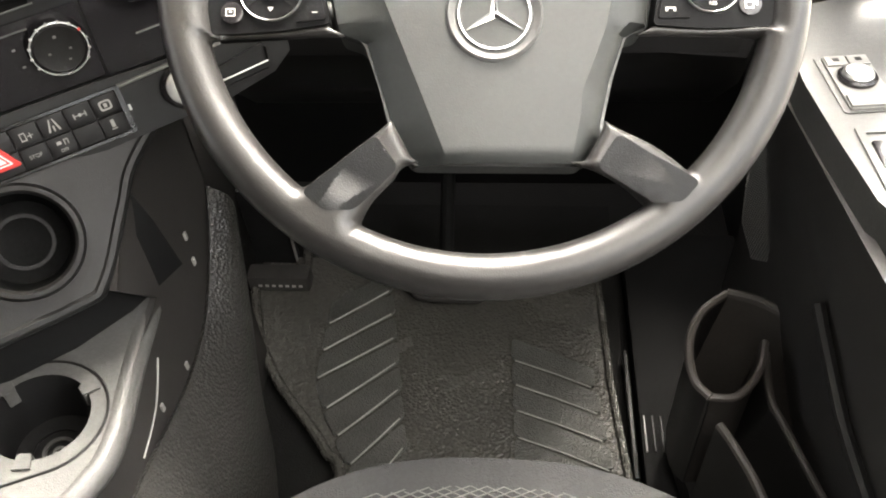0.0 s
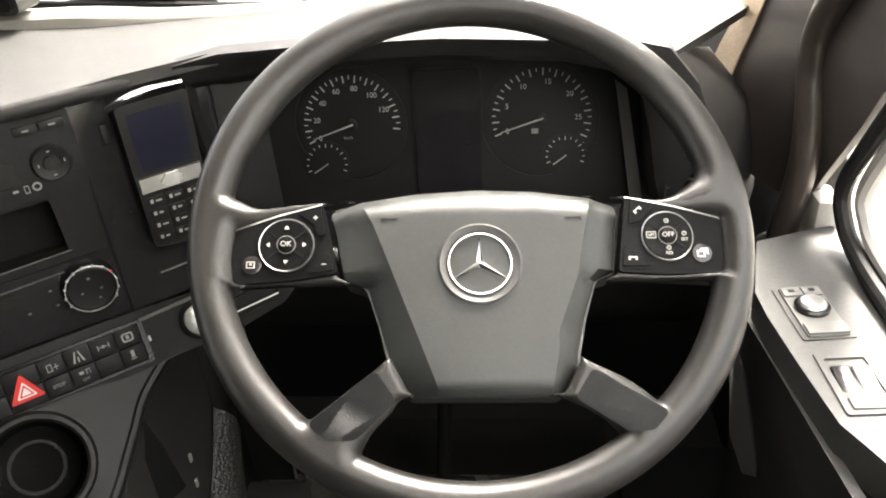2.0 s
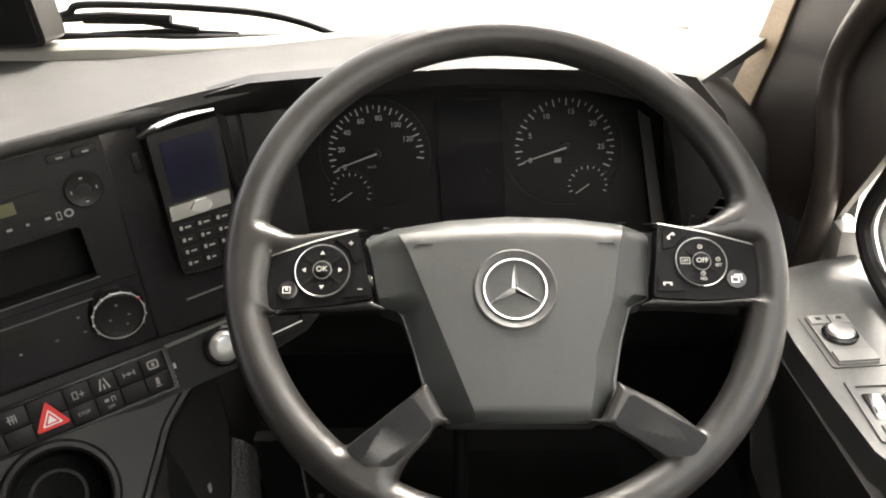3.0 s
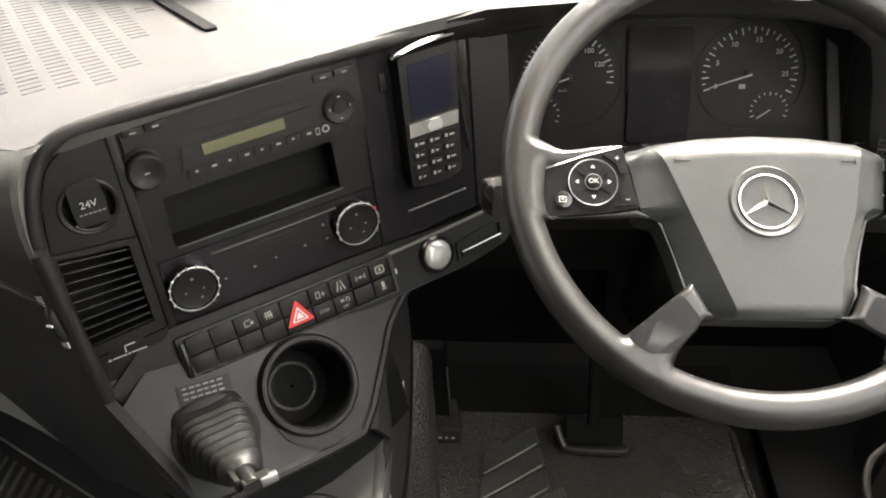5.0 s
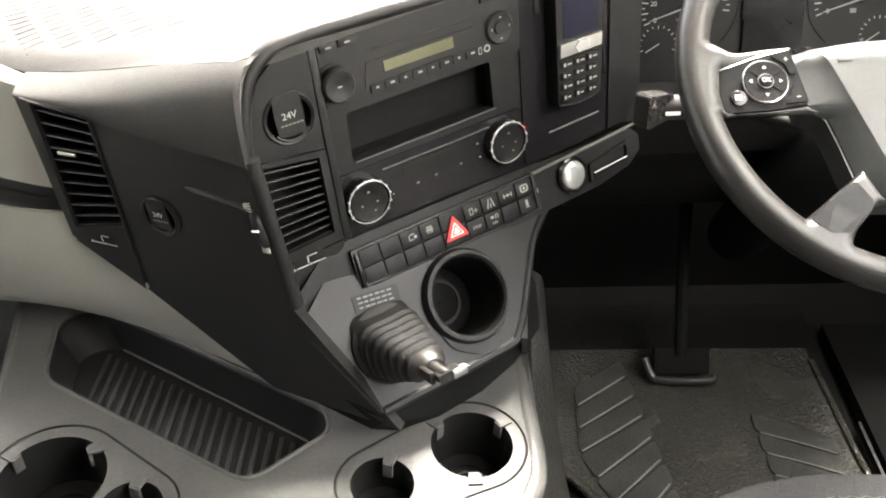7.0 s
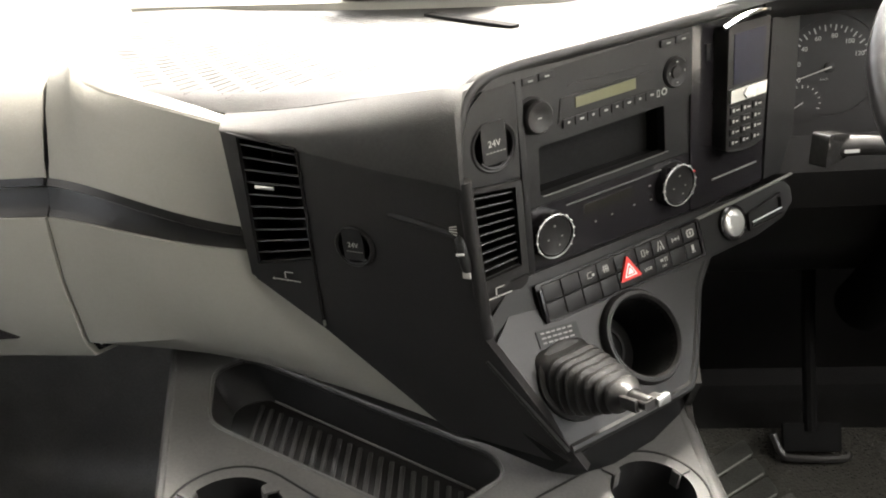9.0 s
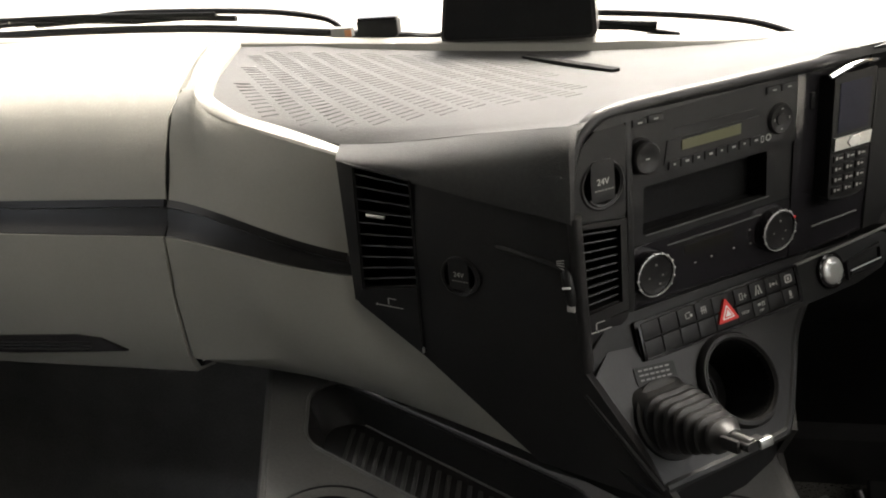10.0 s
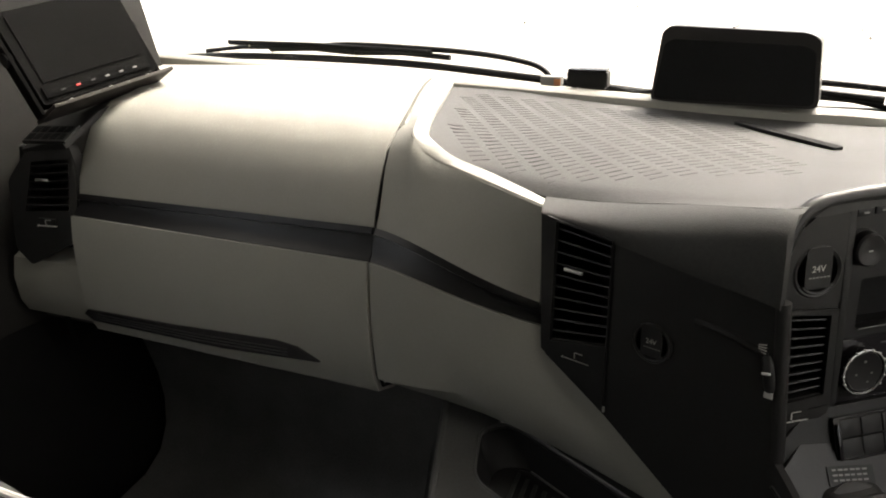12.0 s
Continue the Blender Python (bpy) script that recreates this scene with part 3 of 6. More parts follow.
tw = part("thumb_wheel", tube([(0.1490, 0.027, -0.003), (0.1520, 0.022, 0.001), (0.1550, 0.006, 0.0025), (0.1555, -0.004, 0.000), (0.1555, -0.009, -0.004)], 0.0062, 12), FACE, vr, "ribbed thumb wheel", m=MCA)
part("wheel_mark", box(-0.0045, 0.0045, -0.0011, 0.0011, 0.0, 0.0016, 0.0004), WHITE, tw, "white mark", m=Matrix.Translation((0.1535, 0.0145, 0.0078)) @ Matrix.Rotation(radians(12), 4, "Z"))
part("wheel_end", box(-0.0045, 0.0045, -0.0035, 0.0035, 0.0, 0.002, 0.0006), LIGHTGREY, tw, "pale wheel end", m=Matrix.Translation((0.1560, -0.0120, 0.0015)))
for k in range(4):
    part("fan_mark", box(-0.0042, 0.0042, -0.0005, 0.0005, 0.0, 0.0008, 0), LIGHTGREY, tw, m=Matrix.Translation((0.1445, 0.0330 + 0.0027 * k, 0.0010)) @ Matrix.Rotation(radians(-14 + 9 * k), 4, "Z"))


def socket(m, x, y, label):
    """A round 24 volt outlet with its hinged cap."""
    o = thing("power_socket", m @ Matrix.Translation((x, y, 0)), label, "power socket", group="24 volt sockets")
    part("ring", hollow([(0.0285, -0.01), (0.0285, 0.004), (0.0265, 0.0055), (0.0235, 0.004), (0.0235, -0.02), (0.0275, -0.02)], 36), BLACK, o)
    part("base", lathe([(0.0245, -0.021), (0.0245, -0.010), (0.02, -0.009)], 32), BLACK, o)
    part("cap", prism(rounded([(-0.0145, -0.018), (0.0145, -0.018), (0.0155, 0.006), (0.0145, 0.0265), (-0.0145, 0.0265), (-0.0155, 0.006)], 0.005), -0.011, 0.0055, 0.0015), FACE, o)
    lettering("24V", 0.0098, LIGHTGREY, o, 0, 0.0035, 0.0057)
    part("print_bar", merge(*[box(-0.0105 + 0.0042 * i, -0.0075 + 0.0042 * i, -0.0062, -0.0048, 0.0055, 0.0058, 0) for i in range(6)]), MIDGREY, o, "small white print")
    part("lower_rim", tube([(0.021 * math.cos(a), 0.021 * math.sin(a) - 0.002, 0.004) for a in np.linspace(radians(215), radians(325), 10)], 0.002, 6), FACE, o)
    return o


socket(MA, *SOCK, "black round 24 volt socket in the console face")
socket(MC @ Matrix.Translation((0.0036, 0, 0)) @ Matrix.Scale(0.85, 4), 0.0235, 0.0035, "black round 24 volt socket in the console side")


# ---- radio ----
def icon(parent, mat, rects, z, m=None, label=""):
    return part("print", merge(*[box(a, b, c, d, z, z + 0.0004, 0) for a, b, c, d in rects]), mat, parent, label, m)


radio = thing("radio", MS_ @ Matrix.Translation((0.0045, 0.0015, 0)), "black truck radio with olive display and rotary knob", "radio")
part("body", prism(rounded(rect(-0.150, 0.097, 0.024, 0.105), 0.004), -0.008, 0.0035, 0.0015), FACE, radio)
part("display_recess", prism([(-0.104, 0.036), (0.042, 0.040), (0.036, 0.066), (-0.099, 0.063)], 0.003, 0.0046, 0.001), BLACK, radio)
part("display", prism([(-0.0795, 0.0485), (0.0072, 0.0505), (0.0072, 0.0625), (-0.0795, 0.0600)], 0.0045, 0.0056, 0.0006), LCD, radio, "olive liquid-crystal display")
part("disc_slot", box(-0.088, 0.028, 0.0735, 0.0752, 0.0033, 0.0042, 0), BLACK, radio)
knob = part("knob", lathe([(0.0205, 0.0), (0.0205, 0.005), (0.0185, 0.007), (0.0180, 0.017), (0.0160, 0.0195), (0.011, 0.019), (0.008, 0.0175)], 36, cx=-0.1375, cy=0.053), BLACK, radio, "black rotary knob")
icon(knob, DIM, [(-0.140, -0.135, 0.0515, 0.053)], 0.0178)
pad = part("nav_pad", lathe([(0.0185, 0.0), (0.0185, 0.005), (0.0165, 0.0075), (0.0150, 0.007), (0.0075, 0.0055), (0.007, 0.0075)], 36, cx=0.069, cy=0.0567), BLACK, radio, "round black navigation pad")
icon(pad, DIM, [(0.0675, 0.0705, 0.068, 0.0695), (0.0675, 0.0705, 0.044, 0.0455), (0.0565, 0.058, 0.0555, 0.0585), (0.0800, 0.0815, 0.0555, 0.0585)], 0.0078)
for x0, x1, y0, y1 in ((-0.1475, -0.128, 0.086, 0.0945), (-0.1265, -0.106, 0.087, 0.0955), (0.046, 0.0675, 0.0885, 0.097), (0.069, 0.092, 0.089, 0.0975)):
    part("button", box(x0, x1, y0, y1, 0.003, 0.0062, 0.0012), FACE, radio)
    icon(radio, DIM, [((x0 + x1) / 2 - 0.003, (x0 + x1) / 2 + 0.003, (y0 + y1) / 2 - 0.0012, (y0 + y1) / 2 + 0.0005)], 0.0063)
for i in range(8):
    x = -0.098 + 0.0172 * i
    part("button", prism([(x, 0.0295 + 0.0005 * i), (x + 0.0158, 0.0300 + 0.0005 * i), (x + 0.0158, 0.0395 + 0.0005 * i), (x, 0.0390 + 0.0005 * i)], 0.003, 0.0058, 0.0009), FACE, radio)
    icon(radio, DIM, [(x + 0.006, x + 0.009 + 0.002 * (i % 2), 0.0335 + 0.0005 * i, 0.0358 + 0.0005 * i)], 0.0059)
part("phone_print", merge(frame_prism(rect(0.0385, 0.0430, 0.0335, 0.0415), rect(0.0393, 0.0422, 0.0345, 0.0405), 0.0058, 0.0062, 0), moved(hollow([(0.0044, 0.0058), (0.0044, 0.0062), (0.0026, 0.0062), (0.0026, 0.0058)], 18), Matrix.Translation((0.050, 0.038, 0)))), DIM, radio)

# ---- heater control ----
heater = thing("heater_control", MS_, "black heater control panel with two chrome-ringed knobs", "heater control")
part("body", prism(rounded([(-0.149, -0.1245), (0.098, -0.1225), (0.097, -0.046), (-0.148, -0.050)], 0.004), -0.008, 0.004, 0.0015), GLOSS, heater)
part("top_line", tube([(-0.095, -0.0585, 0.0042), (0.0, -0.057, 0.0045), (0.05, -0.0555, 0.0042)], 0.0009, 6), TRIML, heater, "thin grey line")
part("display", prism([(-0.070, -0.077), (0.004, -0.0745), (0.004, -0.0635), (-0.070, -0.066)], 0.0038, 0.0048, 0.0005), material("unlit_display", (0.014, 0.013, 0.010), 0.2, bump=0), heater, "unlit display window")
for x, y, red in ((-0.1225, -0.0840, False), (0.0680, -0.0775, True)):
    k = part("knob", lathe([(0.0235, 0.003), (0.0235, 0.016), (0.0220, 0.0175), (0.0205, 0.0168)], 40, cx=x, cy=y), BLACK, heater, "black rotary knob")
    part("knob_skirt", hollow([(0.0280, 0.002), (0.0275, 0.010), (0.0262, 0.0165), (0.0238, 0.0168), (0.0236, 0.002)], 44, cx=x, cy=y), GLOSS, k)
    part("knob_ring", hollow([(0.0262, 0.0160), (0.0260, 0.0180), (0.0251, 0.0183), (0.0249, 0.0160)], 44, cx=x, cy=y), BRIGHT, k, "thin bright metal ring")
    for i in range(12):
        a = radians(205 - i * 22)
        part("knob_notch", box(-0.0020, 0.0008, -0.0010, 0.0010, 0.016, 0.0190, 0.0004), RED if (red and i == 8) else BRIGHT, k, m=Matrix.Translation((x, y, 0)) @ Matrix.Rotation(a, 4, "Z") @ Matrix.Translation((0.0265, 0, 0)))
    icon(k, MIDGREY, [(x - 0.011, x - 0.0085, y - 0.003, y - 0.001), (x + 0.008, x + 0.0105, y - 0.003, y - 0.001), (x - 0.0015, x + 0.0015, y + 0.011, y + 0.0135), (x + 0.004, x + 0.0065, y - 0.013, y - 0.011)], 0.0172)
for x, y in ((-0.055, -0.092), (-0.030, -0.0905), (0.005, -0.089), (0.030, -0.072), (0.032, -0.090), (-0.088, -0.094)):
    icon(heater, MIDGREY, [(x, x + 0.003, y, y + 0.002)], 0.0041)

# ---- telephone in its cradle ----
cradle = thing("phone_panel", MS_, "gloss black panel with a telephone cradle", "panel", kind="structure")
part("panel", prism(rounded([(0.101, -0.127), (0.232, -0.121), (0.236, 0.108), (0.101, 0.108)], 0.004), -0.004, 0.0025, 0.001), GLOSS, cradle)
part("grey_pillar", prism([(0.236, -0.12), (0.290, -0.116), (0.292, 0.110), (0.240, 0.108)], -0.004, 0.003, 0.001), FACE, cradle)
part("blind_hole", lathe([(0.0052, 0.0031), (0.0052, 0.0036), (0.003, 0.0034)], 16, cx=0.248, cy=0.051), BLACK, cradle)
part("clip", box(0.124, 0.131, 0.060, 0.080, 0.002, 0.005, 0.001), FACE, cradle)
part("lower_line", tube([(0.139, -0.0935, 0.003), (0.220, -0.0905, 0.003)], 0.0012, 6), MIDGREY, cradle, "thin grey line")
phone = thing("telephone", MA @ Matrix.Translation((-0.006, 0.007, 0.000)), "black keypad telephone with blue screen and silver band", "telephone")
part("body", prism(rounded([(0.145, -0.060), (0.180, -0.0635), (0.211, -0.058), (0.217, 0.094), (0.145, 0.092)], 0.005), -0.0095, 0.013, 0.002), BLACK, phone)
part("screen", prism([(0.1545, 0.0215), (0.2065, 0.0225), (0.2085, 0.083), (0.1545, 0.082)], 0.0125, 0.0136, 0.0005), BLUE, phone, "dim blue screen")
part("top_arc", tube(smooth_path([(0.138, 0.0915, 0.012), (0.160, 0.0995, 0.016), (0.186, 0.1025, 0.016), (0.214, 0.101, 0.012)], 6), 0.0033, 8), CHROME, phone, "bright silver top arc")
part("band", prism([(0.1475, 0.001), (0.2095, 0.002), (0.2110, 0.0175), (0.148, 0.0165)], 0.0125, 0.0165, 0.0015), SILVER, phone, "silver key band")
part("nav_key", prism([(0.168, 0.009), (0.174, 0.0025), (0.185, 0.0025), (0.191, 0.0095), (0.185, 0.016), (0.174, 0.016)], 0.016, 0.0185, 0.001), BRIGHT, phone, "silver six-sided key")
for r in range(4):
    for c in range(3):
        x, y = 0.152 + 0.0195 * c, -0.0095 - 0.0135 * r
        k = part("key", box(x - 0.002, x + 0.015, y - 0.0045, y + 0.0045, 0.0125, 0.0148, 0.001), BLACK, phone)
        icon(k, LIGHTGREY, [(x + 0.001, x + 0.004, y - 0.0018, y + 0.0022), (x + 0.0065, x + 0.0125 - 0.002 * (r % 2), y - 0.001, y + 0.0008)], 0.0149)
part("bottom_arc", tube(smooth_path([(0.147, -0.059, 0.013), (0.172, -0.0625, 0.0135), (0.195, -0.0615, 0.013), (0.209, -0.057, 0.013)], 5), 0.0011, 6), BLACK, phone)

# ---- switch panel ----
sw = thing("switch_panel", MA2, "two-row black switch panel with hazard triangle", "switch panel")
part("frame", frame_prism(rounded(rect(-0.134, 0.127, -0.0225, 0.0265), 0.003), rounded(rect(-0.1265, 0.122, -0.0195, 0.0235), 0.002), -0.004, 0.006, 0.001), GLOSS, sw)
part("base", box(-0.128, 0.124, -0.0205, 0.0245, -0.004, 0.0005, 0), BLACK, sw)
part("end_lever", box(-0.1325, -0.1275, -0.020, 0.020, 0.002, 0.010, 0.002), GLOSS, sw)
COLS = [-0.1255, -0.0985, -0.0715, -0.0445, -0.0175, 0.0175, 0.0435, 0.0695, 0.0955, 0.1215]
for r, (y0, y1) in enumerate(((0.0025, 0.0225), (-0.0190, 0.0010))):
    for a, b in zip(COLS, COLS[1:]):
        part("switch", box(a + 0.0006, b - 0.0006, y0, y1, -0.001, 0.0052, 0.0012), FACE, sw)


def tri(cx, cy, r, z0, z1, mat, parent, label="", bev=0.0015):
    pts = [(cx + r * math.cos(radians(a)), cy + r * math.sin(radians(a))) for a in (90, 210, 330)]
    return part("triangle", prism(rounded(pts, r * 0.16, 3), z0, z1, bev), mat, parent, label)


hz = tri(0.0, -0.001, 0.0195, 0.003, 0.0085, RED, sw, "red hazard-warning triangle")
tri(0.0, -0.0015, 0.0115, 0.0085, 0.0089, WHITE, hz, "white inner triangle", 0)
tri(0.0, -0.0015, 0.0085, 0.0089, 0.0092, RED, hz, "", 0)
tri(0.0, -0.0015, 0.0055, 0.0092, 0.0095, WHITE, hz, "", 0)
Z = 0.0053


def slim(rects, k=0.80):
    """The bars of a switch symbol drawn closer about their middle, with thinner strokes."""
    cx = (min(r[0] for r in rects) + max(r[1] for r in rects)) / 2
    cy = (min(r[2] for r in rects) + max(r[3] for r in rects)) / 2
    out = []
    for a, b, c, d in rects:
        mx, my, w, h = cx + ((a + b) / 2 - cx) * k, cy + ((c + d) / 2 - cy) * k, (b - a) / 2 * k, (d - c) / 2 * k
        w, h = (w * 0.75 if w < 0.0012 else w), (h * 0.75 if h < 0.0012 else h)
        out.append((mx - w, mx + w, my - h, my + h))
    return out


icon(sw, LIGHTGREY, slim([(-0.060, -0.052, 0.016, 0.0172), (-0.062, -0.0605, 0.009, 0.016), (-0.062, -0.054, 0.008, 0.0092), (-0.053, -0.049, 0.0095, 0.0135)]), Z)
icon(sw, LIGHTGREY, slim([(-0.0365, -0.035, 0.007, 0.018), (-0.0325, -0.031, 0.007, 0.018), (-0.029, -0.0275, 0.007, 0.018), (-0.0385, -0.0265, 0.0115, 0.013), (-0.037, -0.028, 0.0155, 0.0168)]), Z)
icon(sw, LIGHTGREY, slim([(0.0235, 0.025, 0.0075, 0.0165), (0.0235, 0.030, 0.0155, 0.017), (0.0290, 0.0305, 0.0075, 0.017), (0.0235, 0.0305, 0.0065, 0.0080), (0.032, 0.0385, 0.0105, 0.012), (0.0345, 0.036, 0.0075, 0.0150)]), Z)
part("print", merge(prism([(0.0505, 0.0065), (0.0525, 0.0065), (0.0555, 0.0185), (0.0543, 0.0185)], Z, Z + 0.0004, 0), prism([(0.0605, 0.0065), (0.0625, 0.0065), (0.0587, 0.0185), (0.0575, 0.0185)], Z, Z + 0.0004, 0), box(0.0558, 0.0572, 0.0065, 0.012, Z, Z + 0.0004, 0)), LIGHTGREY, sw)
icon(sw, LIGHTGREY, slim([(0.0755, 0.0905, 0.0118, 0.0132), (0.075, 0.077, 0.009, 0.016), (0.089, 0.091, 0.009, 0.016), (0.0815, 0.0845, 0.0105, 0.0145)]), Z)
part("print", merge(frame_prism(rounded(rect(0.1025, 0.1145, 0.0075, 0.0175), 0.003), rounded(rect(0.1043, 0.1127, 0.0092, 0.0158), 0.002), Z, Z + 0.0004, 0), box(0.1068, 0.1102, 0.0105, 0.0145, Z, Z + 0.0004, 0)), LIGHTGREY, sw)
lettering("STOP", 0.0052, LIGHTGREY, sw, 0.0305, -0.009, Z + 0.0002)
icon(sw, LIGHTGREY, slim([(0.0505, 0.0560, -0.0075, -0.0035), (0.0590, 0.0605, -0.0095, -0.0025), (0.0590, 0.0645, -0.0040, -0.0025), (0.0632, 0.0645, -0.0095, -0.0025)]), Z)
lettering("OFF", 0.0044, LIGHTGREY, sw, 0.0568, -0.0135, Z + 0.0002)
icon(sw, LIGHTGREY, slim([(0.1055, 0.1100, -0.0110, -0.0015), (0.1040, 0.1115, -0.0140, -0.0122)]), Z)
part("side_print", box(0.1285, 0.131, -0.002, 0.004, 0.0, 0.0012, 0), WHITE, strip)

# silver start button and its slot
start = thing("start_button", MA2, "silver round start button in a black ring", "button")
part("ring", hollow([(0.0235, 0.0), (0.0235, 0.005), (0.0205, 0.0065), (0.0185, 0.005), (0.0185, -0.004), (0.022, -0.004)], 36, cx=0.187, cy=0.002), GLOSS, start)
part("button", lathe([(0.0185, 0.0), (0.0180, 0.0065), (0.0155, 0.0088), (0.009, 0.0098), (0.003, 0.0100)], 36, cx=0.187, cy=0.002), BRIGHT, start, "satin silver button face")
grip = thing("pull_handle", MA2, "black recessed pull handle with bright lip", "handle")
part("frame", frame_prism(rounded([(0.213, -0.019), (0.283, -0.016), (0.287, 0.016), (0.216, 0.006)], 0.004), rounded([(0.218, -0.015), (0.279, -0.0125), (0.282, 0.011), (0.220, 0.003)], 0.003), -0.002, 0.005, 0.0012), BLACK, grip)
part("bar", prism([(0.220, -0.014), (0.279, -0.0115), (0.280, -0.005), (0.222, -0.008)], 0.0, 0.005, 0.001), FACE, grip)
part("lip", tube([(0.221, -0.0075, 0.005), (0.280, -0.0045, 0.005)], 0.0011, 6), SILVER, grip, "bright lip")

# ---- round cup holder, lever with bellows, label ----
cup = thing("cup_holder", MB @ Matrix.Translation((CUP[0], CUP[1], 0)), "round black cup holder in the console face", "cup holder")
part("collar", hollow([(0.0585, -0.004), (0.0575, 0.006), (0.0545, 0.011), (0.0500, 0.0115), (0.0475, 0.008), (0.0475, -0.012), (0.056, -0.012)], 48), BLACK, cup, "thick rounded collar")
part("collar_line", hollow([(0.0522, 0.0112), (0.0522, 0.0121), (0.0508, 0.0121), (0.0508, 0.0112)], 48), FACE, cup)
part("well", hollow([(0.0478, 0.006), (0.0440, -0.075), (0.002, -0.076), (0.002, -0.079), (0.046, -0.079), (0.0495, 0.0)], 40), DEEP, cup)
part("base_ring", hollow([(0.030, -0.0755), (0.030, -0.073), (0.026, -0.073), (0.026, -0.0755)], 32), FACE, cup)
part("lower_skirt", plate(rounded([(-0.060, 0.0), (-0.045, -0.050), (-0.012, -0.073), (0.012, -0.073), (0.048, -0.045), (0.060, 0.0), (0.04, 0.044), (0.0, 0.059), (-0.04, 0.044)], 0.01), [circle(0, 0, 0.052)], -0.006, 0.0035), BLACK, cup)

lever = thing("gear_lever", MB, "black lever in a ribbed rubber bellows", "lever")
axis0, axis1 = Vector((-0.045, -0.046, 0.0)), Vector((-0.047, -0.095, 0.114))
d = (axis1 - axis0).normalized()
ML = Matrix.Translation(axis0) @ d.to_track_quat("Z", "Y").to_matrix().to_4x4()
prof = [(0.050, -0.02)]
for i in range(7):
    f = i / 6
    r = lerp(0.043, 0.024, f ** 1.1)
    z = 0.004 + 0.0118 * i
    prof += [(r - 0.0045, z), (r, z + 0.003), (r, z + 0.0075), (r - 0.0045, z + 0.0105)]
prof += [(0.017, 0.089), (0.013, 0.095), (0.009, 0.096)]
def boxy(bm, k=0.24):
    """Push a turned shape towards a rounded square."""
    for v in bm.verts:
        r = math.hypot(v.co.x, v.co.y)
        if r > 0.015:
            a = math.atan2(v.co.y, v.co.x)
            f = (abs(math.cos(a)) ** 4 + abs(math.sin(a)) ** 4) ** -0.25
            g = 1 + (f - 1) * min(1, (r - 0.015) / 0.012)
            v.co.x, v.co.y = v.co.x * g, v.co.y * g
    return bm


part("bellows", boxy(lathe(prof, 48, sx=0.95, sy=0.76)), BLACK, lever, "ribbed black rubber bellows", m=ML)
part("collar", lathe([(0.047, -0.02), (0.046, 0.003), (0.041, 0.006)], 40), BLACK, lever, m=Matrix.Translation((axis0.x, axis0.y - 0.003, 0.002)))
part("shaft", lathe([(0.0085, 0.085), (0.0075, 0.118), (0.0065, 0.120)], 20), BLACK, lever, m=ML)
part("handle", prism(rounded([(-0.010, -0.0045), (0.016, -0.004), (0.022, 0.0), (0.016, 0.0045), (-0.010, 0.0045)], 0.003), 0.110, 0.122, 0.003), BLACK, lever, m=ML)
part("tip", box(0.006, 0.024, -0.006, 0.004, 0.117, 0.1245, 0.002), SILVER, lever, "bright metal tip", m=ML)
part("bracket", box(-0.015, -0.009, -0.007, 0.007, 0.090, 0.113, 0.002), BLACK, lever, m=ML)

STICK = material("worn_label", (0.006, 0.006, 0.0057), 0.4, vary=0.1, bump=0, spec=0.18)
LABELP = material("faded_print", (0.12, 0.117, 0.11), 0.6, vary=0.3, scale=400, bump=0)
lab = thing("warning_label", MB @ Matrix.Translation((-0.0365, 0.0030, 0)) @ Matrix.Rotation(radians(-9), 4, "Z"), "small grey plastic label with faded lines of print", "label")
part("plate", prism(rounded(rect(-0.0285, 0.0285, -0.0115, 0.0095), 0.002), 0.0, 0.0014, 0.0004), STICK, lab)
for k in range(3):
    part("print_line", merge(*[box(-0.023 + 0.0075 * i, -0.018 + 0.0075 * i + 0.001 * ((i + k) % 2), 0.0045 - 0.0055 * k, 0.0065 - 0.0055 * k, 0.0014, 0.0016, 0) for i in range(6)]), LABELP, lab, "faded line of print")

# black plinth between the console face and the tunnel
plinth = sheet([[(-0.650, 0.500, 0.483), (-0.60, 0.487, 0.47), (-0.53, 0.455, 0.46), (-0.505, 0.47, 0.44)], [(-0.600, 0.487, 0.53), (-0.565, 0.462, 0.51), (-0.512, 0.438, 0.487), (-0.46, 0.50, 0.43)], [(-0.56, 0.50, 0.55), (-0.53, 0.47, 0.52), (-0.47, 0.478, 0.487), (-0.41, 0.545, 0.425)], [(-0.45, 0.58, 0.52), (-0.42, 0.57, 0.51), (-0.395, 0.56, 0.495), (-0.37, 0.60, 0.42)], [(-0.36, 0.67, 0.56), (-0.35, 0.66, 0.54), (-0.34, 0.66, 0.50), (-0.335, 0.67, 0.42)]], 0.006)
bmesh.ops.subdivide_edges(plinth, edges=plinth.edges[:], cuts=5, use_grid_fill=True)
for v in plinth.verts:
    q = MB.inverted() @ v.co
    if math.hypot(q.x - CUP[0], q.y - CUP[1]) < 0.064 and q.z > -0.086:
        q.z = -0.086
        v.co = MB @ q
part("plinth", plinth, DEEP, lower, "black plinth under the console face", m=MB.inverted())
part("plug", lathe([(0.010, 0), (0.010, 0.003), (0.007, 0.0045)], 20, sx=1.6), FACE, lower, "small oval plug", m=MB.inverted() @ Matrix.Translation((-0.425, 0.545, 0.487)) @ Matrix.Rotation(radians(55), 4, "X") @ Matrix.Rotation(radians(40), 4, "Y"))

